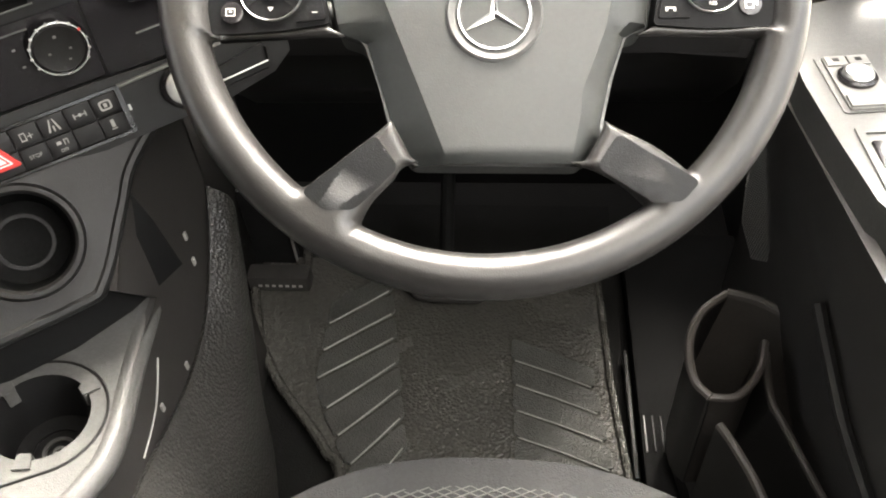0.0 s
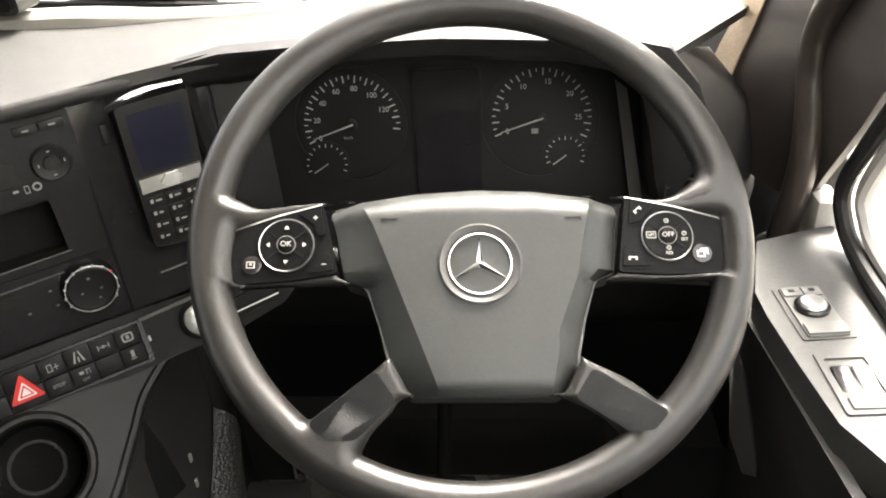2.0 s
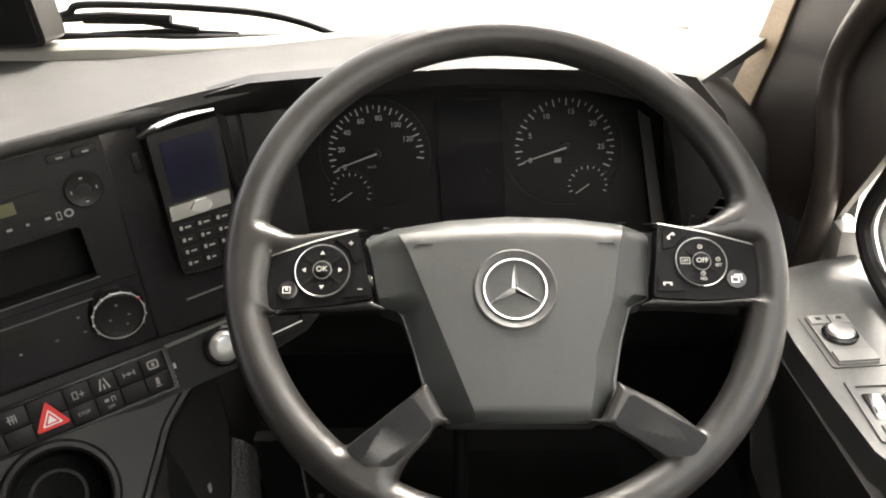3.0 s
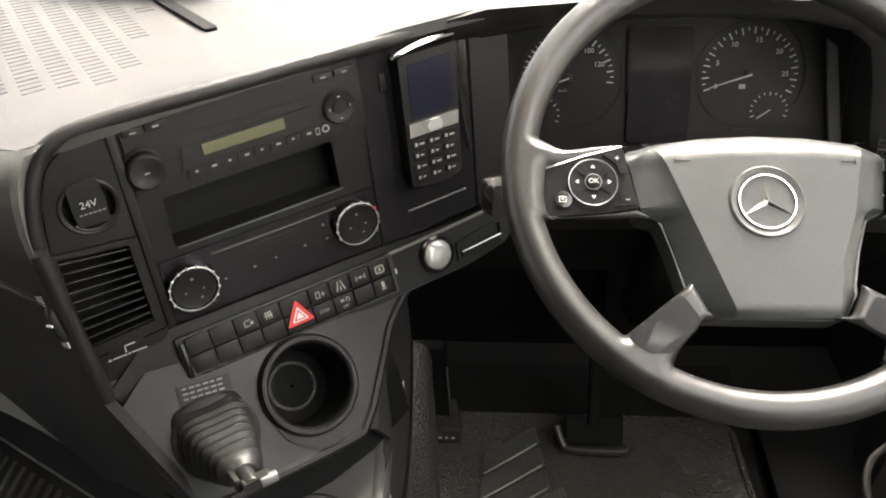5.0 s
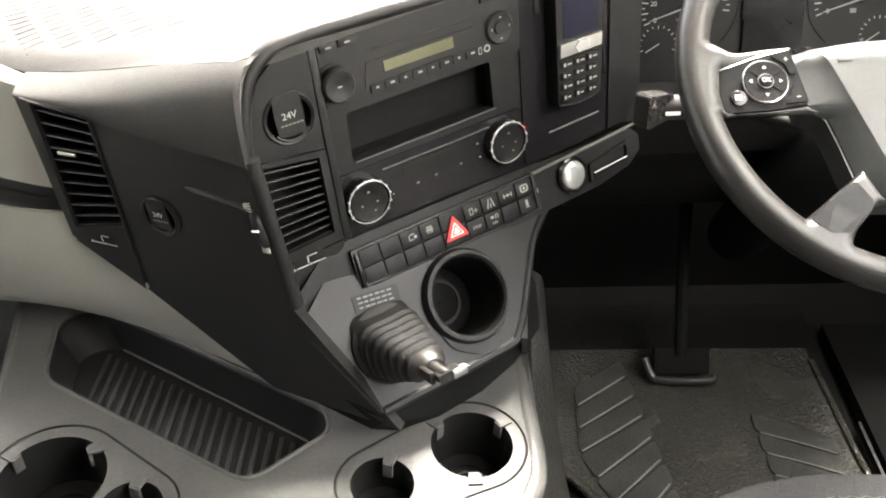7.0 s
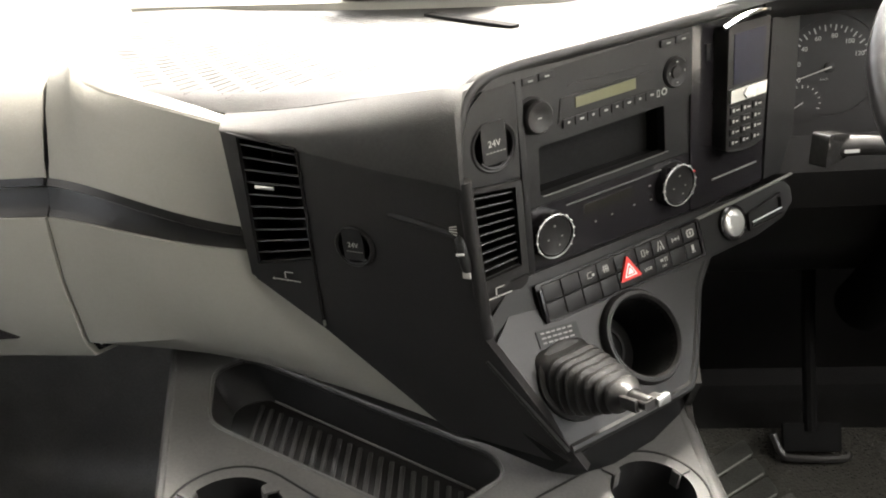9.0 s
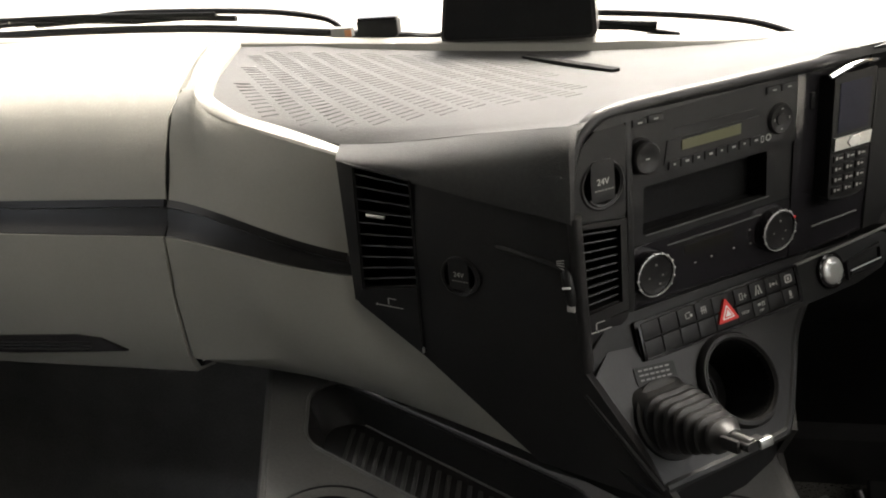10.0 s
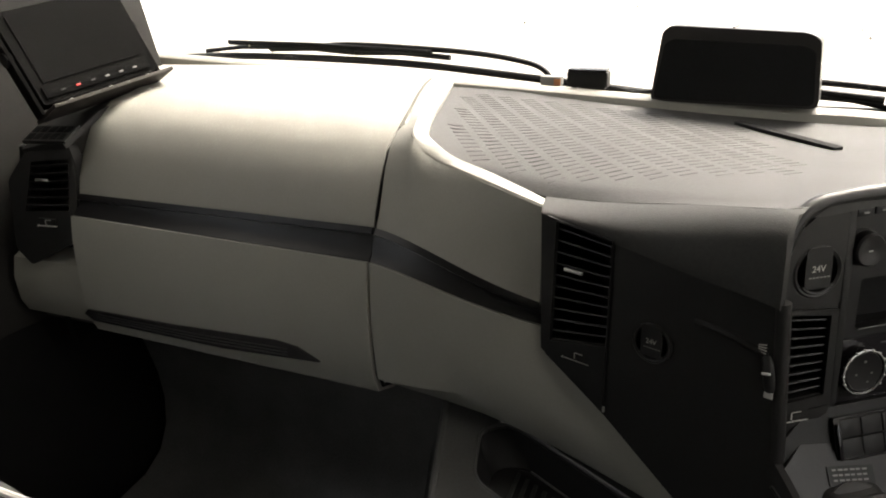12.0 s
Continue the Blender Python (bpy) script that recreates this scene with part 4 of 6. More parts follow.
# ---- steering wheel ----
MW = place((0.0308, 0.5708, 0.7955), (0.098, -0.629, 0.771)) @ Matrix.Rotation(radians(-5.5), 4, "Z")
wheel = thing("steering_wheel", MW, "four-spoke black moulded steering wheel with grey airbag pad", "steering wheel")
PADSIDE = material("pad_side", (0.030, 0.031, 0.030), 0.5, bump=0.25)
BADGE = material("satin_badge", (0.05, 0.05, 0.049), 0.45, bump=0, spec=0.25)
BADGEIN = material("badge_ground", (0.022, 0.023, 0.023), 0.3, bump=0)
POD = material("pod_black", (0.0034, 0.0034, 0.0036), 0.45, spec=0.06)
SPOKE = material("grained_spoke", (0.0045, 0.0047, 0.005), 0.42, bump=0.22, bump_scale=1000, vary=0.45, scale=45, spec=0.13)
RC, RR, RT = Vector((0.0032, 0.0290)), 0.2142, 0.0168


def signed(poly, X, Y):
    """Distance to a closed outline, positive outside it."""
    best, inside = np.full(X.shape, 1e9), np.zeros(X.shape, bool)
    for (ax, ay), (bx, by) in zip(poly, poly[1:] + poly[:1]):
        ex, ey = bx - ax, by - ay
        f = np.clip(((X - ax) * ex + (Y - ay) * ey) / max(1e-12, ex * ex + ey * ey), 0, 1)
        best = np.minimum(best, np.hypot(X - ax - f * ex, Y - ay - f * ey))
        if abs(ey) > 1e-12:
            inside ^= ((ay > Y) != (by > Y)) & (X < ax + (Y - ay) * ex / ey)
    return np.where(inside, -best, best)


def soft_loop(pts, steps=6, on_rim=0.186):
    """A smooth closed outline; what lies near the rim is drawn out to the rim's inner edge."""
    out = []
    for p in smooth_path([(x, y, 0) for x, y in pts], steps, True):
        q = Vector((p.x, p.y)) - RC
        if q.length > on_rim:
            q = q.normalized() * lerp(q.length, RR - RT * 0.93, min(1, (q.length - on_rim) / 0.008))
        out.append((RC.x + q.x, RC.y + q.y))
    return out


def contour_skin(name, gx, gy, D, H, N, mat, parent, label="", back=True):
    """A rounded skin over the area where D > 0, H high, closed below by its mirror image; N holds the slopes of H."""
    verts, norms, faces, keep = [], [], [], {}

    def corner(j, i, sg):
        key = (j, i, sg)
        if key not in keep:
            keep[key] = len(verts)
            verts.append((gx[i], gy[j], sg * H[j, i]))
            norms.append(Vector((-N[0][j, i], -N[1][j, i], sg)).normalized())
        return keep[key]

    def crossing(a, b, sg):
        key = (min(a, b), max(a, b), 0 if back else sg)
        if key not in keep:
            da, db = D[a], D[b]
            f = da / (da - db)
            keep[key] = len(verts)
            verts.append((lerp(gx[a[1]], gx[b[1]], f), lerp(gy[a[0]], gy[b[0]], f), 0.0 if back else lerp(H[a], H[b], f)))
            c = a if da > 0 else b
            norms.append(Vector((-N[2][c], -N[3][c], 0.02 if back else 1.0)).normalized())
        return keep[key]

    inside = D > 0
    for j in range(len(gy) - 1):
        for i in np.nonzero(inside[j, :-1] | inside[j, 1:] | inside[j + 1, :-1] | inside[j + 1, 1:])[0]:
            ring = [(j, i), (j, i + 1), (j + 1, i + 1), (j + 1, i)]
            for sg in ((1, -1) if back else (1,)):
                f = []
                for a, b in zip(ring, ring[1:] + ring[:1]):
                    if inside[a]:
                        f.append(corner(*a, sg))
                    if inside[a] != inside[b]:
                        f.append(crossing(a, b, sg))
                if len(f) > 2:
                    faces.append(f if sg > 0 else f[::-1])
    me = bpy.data.meshes.new(name)
    me.from_pydata(verts, [], faces)
    me.materials.append(mat)
    me.polygons.foreach_set("use_smooth", [True] * len(me.polygons))
    me.normals_split_custom_set_from_vertices(norms)
    ob = new(name, me)
    ob.parent = parent
    return tagged(ob, label)


OPEN_L = soft_loop([(-0.189, -0.0199), (-0.1859, -0.0396), (-0.178, -0.0587), (-0.1612, -0.0858), (-0.1443, -0.1046), (-0.133, -0.1169), (-0.1225, -0.1195), (-0.1119, -0.1152), (-0.0904, -0.0983), (-0.0692, -0.0817), (-0.0568, -0.0665), (-0.0612, -0.0315), (-0.0805, -0.018), (-0.1338, -0.0177)])
OPEN_R = soft_loop([(0.1472, -0.0165), (0.09, -0.0173), (0.0763, -0.0312), (0.0784, -0.067), (0.0899, -0.0788), (0.1192, -0.0938), (0.1398, -0.1088), (0.1489, -0.113), (0.159, -0.1075), (0.1734, -0.0846), (0.1869, -0.059), (0.1957, -0.0351), (0.1989, -0.0184)])
OPEN_B = soft_loop([(-0.0507, -0.1079), (-0.0613, -0.119), (-0.0754, -0.1339), (-0.0814, -0.1466), (-0.0778, -0.158), (-0.0651, -0.1676), (-0.036, -0.1771), (0.0097, -0.181), (0.0554, -0.176), (0.0953, -0.1626), (0.114, -0.1528), (0.1189, -0.1448), (0.1115, -0.133), (0.0913, -0.119), (0.0704, -0.1092), (0.0319, -0.1002), (-0.01, -0.0998)])
OPEN_T = soft_loop([(-0.1903, 0.0673), (-0.1838, 0.0549), (-0.1695, 0.0487), (-0.135, 0.0522), (-0.0844, 0.055), (-0.0049, 0.0563), (0.0868, 0.0577), (0.1305, 0.0563), (0.1578, 0.0531), (0.1771, 0.0602), (0.1883, 0.0763)] + [(RC.x + 0.192 * math.cos(radians(a)), RC.y + 0.192 * math.sin(radians(a))) for a in range(26, 160, 8)])
HUB = rounded([(-0.1200, 0.0515), (-0.1062, -0.0100), (-0.0930, -0.0165), (-0.0702, -0.0465), (-0.0614, -0.0778), (-0.0476, -0.1045), (0.0728, -0.1056), (0.0863, -0.0803), (0.086, -0.0721), (0.0924, -0.0433), (0.1085, -0.0155), (0.1218, -0.0100), (0.1318, 0.0548), (0.0137, 0.0638)], 0.004)
step = 0.0017
gx, gy = np.arange(-0.233, 0.2395, step), np.arange(-0.206, 0.267, step)
GX, GY = np.meshgrid(gx, gy)
RAD = np.hypot(GX - RC.x, GY - RC.y)
POD_L = [(-0.1878, 0.0289), (-0.1181, 0.0505), (-0.1047, -0.0091), (-0.1403, -0.0148), (-0.1869, -0.0175), (-0.1899, 0.0019)]
POD_R = [(0.1301, 0.0543), (0.2066, 0.035), (0.2064, 0.0128), (0.2034, -0.0116), (0.1589, -0.0129), (0.1204, -0.0104)]
DEPTH = np.minimum.reduce([RR + RT - RAD] + [signed(o, GX, GY) for o in (OPEN_L, OPEN_R, OPEN_B, OPEN_T, HUB)] + [signed(rounded(o, 0.004), GX, GY) + 0.0012 for o in (POD_L, POD_R)])
blend = np.clip((RAD - 0.168) / 0.034, 0, 1)
RE = 0.0068 + (RT - 0.0068) * blend * blend * (3 - 2 * blend)
inner = np.clip(DEPTH, 0, RE)
RISE = np.sqrt(np.maximum(0, RE * RE - (RE - inner) ** 2))
dy_, dx_ = np.gradient(DEPTH, step)
slope = np.where(DEPTH < RE, (RE - inner) / np.maximum(RISE, 0.0012), 0.0)
by_, bx_ = np.gradient(RE, step)
flat = np.where(DEPTH < RE, 0.0, 1.0)
contour_skin("rim", gx, gy, DEPTH, RISE, (slope * dx_ + flat * bx_, slope * dy_ + flat * by_, dx_, dy_), LEATHER, wheel, "worn dark moulded rim with its spokes")
for pts in ([(-0.0739, -0.0901), (-0.06, -0.1098), (-0.0725, -0.1227), (-0.0883, -0.1384), (-0.1059, -0.1391), (-0.1202, -0.1275)], [(0.0952, -0.0898), (0.0823, -0.1092), (0.0991, -0.1197), (0.1194, -0.1343), (0.1341, -0.1335), (0.1449, -0.1217)]):
    area = 0.0022 - signed(rounded(pts, 0.003), GX, GY)
    contour_skin("grain_insert", gx, gy, area, RISE + 0.0005, (flat * bx_, flat * by_, flat * bx_, flat * by_), SPOKE, wheel, "dark grained spoke insert", back=False)
PAD = rounded([(-0.1122, 0.0526), (-0.1014, -0.0101), (-0.0834, -0.0155), (-0.0731, -0.0465), (-0.0648, -0.0778), (-0.0493, -0.1055), (0.0745, -0.1067), (0.0888, -0.0813), (0.0885, -0.0749), (0.0955, -0.0433), (0.1062, -0.0105), (0.1208, -0.0073), (0.1268, 0.0526), (0.0664, 0.0631), (0.0053, 0.0662), (-0.0547, 0.0631)], 0.006)
part("airbag_pad", prism(PAD, -0.045, -0.014, 0.005, 3), PADSIDE, wheel, "dark grey airbag cover flanks")


def across(y, side):
    """Outline of the pad at a height: the outer edge, then the crease."""
    if side < 0:
        return float(np.interp(y, [-0.1065, -0.0778, -0.0689, -0.0465, -0.0158, -0.0109, 0.0553, 0.0687], [-0.0493, -0.0648, -0.0672, -0.0741, -0.0838, -0.1030, -0.1160, -0.1158])), float(np.interp(y, [-0.1067, 0.064], [-0.0252, -0.0913]))
    return float(np.interp(y, [-0.1077, -0.0815, -0.0749, -0.0433, -0.0106, -0.0063, 0.0555, 0.0731], [0.0745, 0.0893, 0.0888, 0.0962, 0.1076, 0.1206, 0.1285, 0.1290])), float(np.interp(y, [-0.1076, -0.0721, -0.0568, -0.0106, 0.0674], [0.0646, 0.0722, 0.0731, 0.0907, 0.1068]))


cov = []
for y in np.linspace(-0.1066, 0.0684, 44):
    (lo_, lc), (ro_, rc_) = across(y, -1), across(y, 1)
    top = -0.016 * max(0.0, (y - 0.0409) / 0.0275) ** 2 - 0.005 * max(0.0, (-0.0971 - y) / 0.0095) ** 2
    e = min(1, max(0, (y + 0.0115) / 0.006))
    row = []
    for x, z in ((lo_ + 0.001, lerp(-0.019, -0.013, e)), (lo_ + 0.003, lerp(-0.0125, -0.0065, e)), (lerp(lo_, lc, 0.5), lerp(-0.0055, -0.0025, e)), (lc - 0.0015, 0.0016), (lc + 0.0025, 0.0038), (lerp(lc, rc_, 0.25), 0.0045), (lerp(lc, rc_, 0.5), 0.0048), (lerp(lc, rc_, 0.75), 0.0045), (rc_ - 0.0025, 0.0038), (rc_ + 0.0015, 0.0010), (lerp(ro_, rc_, 0.5), lerp(-0.005, -0.0025, e)), (ro_ - 0.003, lerp(-0.0125, -0.0065, e)), (ro_ - 0.001, lerp(-0.019, -0.013, e))):
        row.append((x, y - (0.0125 * ((x - 0.0138) / 0.115) ** 2 if y > 0.0309 else 0.0) * (y - 0.0309) / 0.0375, z + top))
    cov.append(row)
part("centre_panel", sheet(cov, 0.003), WHEELPAD, wheel, "grained airbag cover", angle=24)
for x, s in ((-0.0634, 1), (0.087, -1)):
    part("mould_mark", merge(box(x - 0.007, x + 0.007, 0.0374, 0.0380, 0.0030, 0.0050, 0), box(x - 0.007 * s, x - 0.006 * s, 0.0354, 0.0399, 0.0030, 0.0050, 0)), LEATHER, wheel)
EM = Matrix.Translation((0.0097, -0.0018, 0.0050))
em = part("emblem", hollow([(0.0345, -0.004), (0.0342, 0.0005), (0.0325, 0.0022), (0.0280, 0.0002), (0.0262, -0.0030), (0.0262, -0.0045)], 56), BADGE, wheel, "round satin badge with a bright ring and three arms", m=EM)
part("badge_disc", lathe([(0.0275, -0.004), (0.0275, -0.0026), (0.02, -0.0022)], 40), BADGEIN, em)
part("badge_ring", hollow([(0.0262, -0.002), (0.0258, 0.0016), (0.0246, 0.0016), (0.0241, -0.002)], 48), CHROME, em)
for a in (90, 210, 330):
    bm = bmesh.new()
    c, l, r, tip = bm.verts.new((0, 0, 0.0024)), bm.verts.new((0.0, 0.0036, -0.0010)), bm.verts.new((0.0, -0.0036, -0.0010)), bm.verts.new((0.0250, 0, 0.0002))
    bl_ = bm.verts.new((-0.002, 0, -0.0012))
    for f in ((c, r, tip), (c, tip, l), (l, tip, r), (c, l, bl_), (c, bl_, r), (l, r, bl_)):
        bm.faces.new(f)
    part("badge_arm", bm, CHROME, em, m=Matrix.Rotation(radians(a), 4, "Z"), angle=10)


def switch_pod(s, outline, centre, r, key, rockers):
    """A switch pod on a side spoke: a round four-way pad, one round key and two corner rockers."""
    up = 0.0068
    pod = part("switch_pod", prism(rounded(outline, 0.004), -0.012, up, 0.0018), POD, wheel, "black switch pod")
    a, b = (outline[0], outline[1])
    part("pod_edge", tube([(a[0], a[1] - 0.0008, up - 0.0006), ((a[0] + b[0]) / 2, (a[1] + b[1]) / 2 + 0.0008, up - 0.0004), (b[0], b[1] - 0.0008, up - 0.0006)], 0.0009, 6), SILVER, pod)
    x, y = centre
    part("four_way_pad", lathe([(r, 0.002), (r, up + 0.0020), (r - 0.0012, up + 0.0030), (0.0085, up + 0.0022)], 40, cx=x, cy=y), POD, pod)
    part("pad_ring", hollow([(r + 0.0006, 0.003), (r + 0.0005, up + 0.0022), (r + 0.0002, up + 0.0027), (r - 0.0003, up + 0.0024), (r - 0.0003, 0.003)], 44, cx=x, cy=y), SILVER, pod, "thin bright ring")
    for ang in (38, 142):
        part("pad_groove", box(-r + 0.001, r - 0.001, -0.0004, 0.0004, up + 0.0018, up + 0.0031, 0), DEEP, pod, m=Matrix.Translation((x, y, 0)) @ Matrix.Rotation(radians(ang), 4, "Z"))
    part("centre_key", lathe([(0.0072, up), (0.0068, up + 0.0042), (0.0055, up + 0.0048)], 28, cx=x, cy=y), POD, pod)
    part("centre_ring", hollow([(0.0076, up), (0.0076, up + 0.0034), (0.0071, up + 0.0034), (0.0071, up)], 28, cx=x, cy=y), MIDGREY, pod)
    lettering("OK" if s < 0 else "OFF", 0.0062 if s < 0 else 0.0056, LIGHTGREY, pod, x, y, up + 0.0050)
    z = up + 0.0030
    if s < 0:
        for ang in (0, 90, 180, 270):
            part("arrow", prism([(0.0163, 0.0), (0.0132, 0.0020), (0.0132, -0.0020)], z - 0.0004, z + 0.0002, 0), LIGHTGREY, pod, m=Matrix.Translation((x, y, 0)) @ Matrix.Rotation(radians(ang), 4, "Z"))
    else:
        lettering("SET", 0.0036, LIGHTGREY, pod, x + 0.0135, y - 0.0035, z)
        lettering("RES", 0.0036, LIGHTGREY, pod, x, y - 0.0150, z)
        lettering("LIM", 0.0034, LIGHTGREY, pod, x - 0.0133, y + 0.0005, z)
        part("print", frame_prism(rect(x - 0.0172, x - 0.0094, y - 0.0022, y + 0.0032), rect(x - 0.0168, x - 0.0098, y - 0.0018, y + 0.0028), z - 0.0002, z + 0.0002, 0), LIGHTGREY, pod)
        for cx, cy, t in ((x, y + 0.0125, -35), (x + 0.0135, y + 0.0015, 90), (x, y - 0.0105, 90)):
            part("print", merge(hollow([(0.0019, z - 0.0002), (0.0019, z + 0.0002), (0.0014, z + 0.0002), (0.0014, z - 0.0002)], 14), moved(box(-0.0006, 0.0014, -0.0002, 0.0002, z - 0.0002, z + 0.0002, 0), Matrix.Rotation(radians(t), 4, "Z"))), LIGHTGREY, pod, m=Matrix.Translation((cx, cy, 0)))
    kx, ky = key
    part("round_key", lathe([(0.0082, 0.002), (0.0078, up + 0.0014), (0.006, up + 0.0020)], 28, cx=kx, cy=ky), GLOSS, pod)
    part("print", merge(frame_prism(rect(kx - 0.004, kx + 0.0025, ky - 0.0028, ky + 0.0028), rect(kx - 0.0033, kx + 0.0018, ky - 0.0021, ky + 0.0021), up + 0.0018, up + 0.0023, 0), box(kx - 0.0018, kx + 0.0004, ky - 0.0004, ky + 0.0012, up + 0.0018, up + 0.0023, 0)) if s < 0 else merge(frame_prism(rect(kx - 0.0042, kx + 0.0020, ky - 0.0034, ky + 0.0018), rect(kx - 0.0034, kx + 0.0012, ky - 0.0026, ky + 0.0008), up + 0.0018, up + 0.0023, 0), box(kx - 0.0015, kx + 0.0045, ky + 0.0026, ky + 0.0036, up + 0.0018, up + 0.0023, 0), box(kx + 0.0035, kx + 0.0045, ky - 0.0012, ky + 0.0026, up + 0.0018, up + 0.0023, 0)), WHITE if s > 0 else LIGHTGREY, pod)
    for n, (quad, (mx, my)) in enumerate(rockers):
        part("rocker", prism(rounded(quad, 0.0015, 2), 0.003, up + 0.0014, 0.0009), POD, pod)
        q = up + 0.0015
        if s < 0:
            icon(pod, LIGHTGREY, [(mx - 0.0019, mx + 0.0019, my - 0.00035, my + 0.00035)] + ([(mx - 0.00035, mx + 0.00035, my - 0.0019, my + 0.0019)] if n == 0 else []), q)
        else:
            part("print", merge(box(-0.0036, 0.0036, 0.0006, 0.0017, q, q + 0.0003, 0), box(-0.0036, -0.0019, -0.0012, 0.0006, q, q + 0.0003, 0), box(0.0019, 0.0036, -0.0012, 0.0006, q, q + 0.0003, 0)), LIGHTGREY, pod, m=Matrix.Translation((mx, my, 0)) @ Matrix.Rotation(radians(40 if n == 0 else 0), 4, "Z"))


switch_pod(-1, POD_L, (-0.1458, 0.0145), 0.0218, (-0.1729, -0.002), [([(-0.1373, 0.0416), (-0.1197, 0.0466), (-0.1146, 0.0232), (-0.1209, 0.0221), (-0.1247, 0.0327), (-0.1324, 0.0382)], (-0.1232, 0.0379)), ([(-0.1201, 0.01), (-0.1118, 0.0111), (-0.1076, -0.0066), (-0.1286, -0.0087), (-0.1226, -0.0001)], (-0.1153, -0.0018))])
switch_pod(1, POD_R, (0.1615, 0.019), 0.0205, (0.1883, 0.0042), [([(0.1338, 0.0496), (0.1533, 0.0446), (0.1468, 0.0397), (0.1396, 0.0317), (0.1316, 0.0301)], (0.1394, 0.0415)), ([(0.1268, 0.0106), (0.1353, 0.0106), (0.1392, 0.0002), (0.1464, -0.0056), (0.1237, -0.0057)], (0.1323, 0.0001))])

# steering column, shroud and stalks
col = thing("steering_column", None, "black steering column shroud below the wheel", "steering column")
part("shroud", tube([(0.03, 0.585, 0.745), (0.03, 0.65, 0.69), (0.03, 0.76, 0.60), (0.03, 0.90, 0.47), (0.03, 1.05, 0.30)], lambda f: lerp(0.062, 0.050, f), 20), DEEP, col)
STALKM = material("glossy_stalk_end", (0.035, 0.034, 0.033), 0.16, bump=0, coat=0.5)
stalk = thing("indicator_stalk", None, "black column stalk with a flattened end", "stalk")
part("arm", tube(smooth_path([(-0.04, 0.66, 0.72), (-0.10, 0.675, 0.735), (-0.150, 0.672, 0.745), (-0.205, 0.666, 0.748)], 5), lambda f: lerp(0.008, 0.014, f), 12, flat=0.7), BLACK, stalk)
part("end_cap", prism(rounded([(-0.020, -0.020), (0.020, -0.015), (0.022, 0.012), (-0.016, 0.020)], 0.006), -0.010, 0.012, 0.006, 4), STALKM, stalk, "glossy dark stalk end", m=Matrix.Translation((-0.202, 0.664, 0.749)) @ MA.to_3x3().to_4x4())
part("print", box(-0.010, 0.006, -0.002, 0.002, 0.0105, 0.0112, 0), WHITE, stalk, m=Matrix.Translation((-0.180, 0.656, 0.745)) @ Matrix.Rotation(radians(70), 4, "X"))

# ---- tunnel console with tray and cup holders ----
def place_flat(o, n):
    n = Vector(n).normalized()
    u = Vector((1, 0, -n.x / n.z)).normalized()
    v = n.cross(u)
    return Matrix(((u.x, v.x, n.x, o[0]), (u.y, v.y, n.y, o[1]), (u.z, v.z, n.z, o[2]), (0, 0, 0, 1)))


MT = place_flat((-0.7034, 0.5108, 0.4558), (0.1276, -0.0107, 0.9918))
TUN = material("tunnel_plastic", (0.070, 0.069, 0.066), 0.40, bump=0.3, bump_scale=800, spec=0.4)
TRAYRIB = material("tray_rib_rubber", (0.021, 0.0203, 0.0196), 0.5, bump=0.3)
tunnel = thing("tunnel_console", MT, "dark grey tunnel console with ribbed tray and cup holders", "console")
TRAY = rounded([(-0.247, -0.008), (-0.277, 0.097), (-0.243, 0.135), (0.108, -0.0165), (0.121, -0.050), (0.042, -0.134)], 0.024, 5)
CUPS = [((0.290, -0.050), 0.049), ((0.192, -0.118), 0.036), ((-0.171, -0.150), 0.058), ((-0.072, -0.178), 0.034)]
OUT = [(-0.365, 0.195), (-0.248, 0.140), (0.06, 0.010), (0.125, -0.005), (0.205, 0.02), (0.29, 0.055), (0.342, 0.14), (0.352, 0.115), (0.362, 0.02), (0.372, -0.06), (0.366, -0.105), (0.335, -0.165), (0.26, -0.25), (-0.19, -0.32), (-0.245, -0.165)]
part("top", plate(OUT, [TRAY] + [circle(c[0], c[1], r) for c, r in CUPS], -0.012, 0.0), TUN, tunnel, "worn dark grey top")
part("edge_roll", tube(smooth_path([(0.334, 0.15, -0.0135), (0.345, 0.115, -0.0135), (0.355, 0.02, -0.0135), (0.365, -0.06, -0.0135), (0.359, -0.105, -0.0135), (0.328, -0.160, -0.014), (0.253, -0.245, -0.014)], 5), 0.0150, 14), TUN, tunnel, "rounded edge")
part("left_edge", tube([(-0.365, 0.195, -0.006), (-0.245, -0.165, -0.006), (-0.19, -0.32, -0.006)], 0.0075, 10), TUN, tunnel)
part("left_skirt", sheet([[(-0.367, 0.195, -0.005), (-0.385, 0.19, -0.15), (-0.395, 0.18, -0.45)], [(-0.248, -0.165, -0.005), (-0.265, -0.165, -0.15), (-0.275, -0.16, -0.45)], [(-0.19, -0.32, -0.005), (-0.20, -0.33, -0.15), (-0.21, -0.34, -0.45)]], 0.006), BLACK, tunnel)
FLOORT = rounded([(-0.232, 0.008), (-0.245, 0.075), (-0.205, 0.102), (0.093, -0.034), (0.100, -0.056), (0.033, -0.106)], 0.020, 5)
bm = bmesh.new()
loops = [[bm.verts.new((x, y, z)) for x, y in pts] for pts, z in ((TRAY, -0.001), (TRAY, -0.008), (FLOORT, -0.043), (FLOORT, -0.045))]
for a, b in zip(loops, loops[1:]):
    for i in range(len(a)):
        bm.faces.new((a[i], a[(i + 1) % len(a)], b[(i + 1) % len(a)], b[i]))
bm.faces.new(loops[-1])
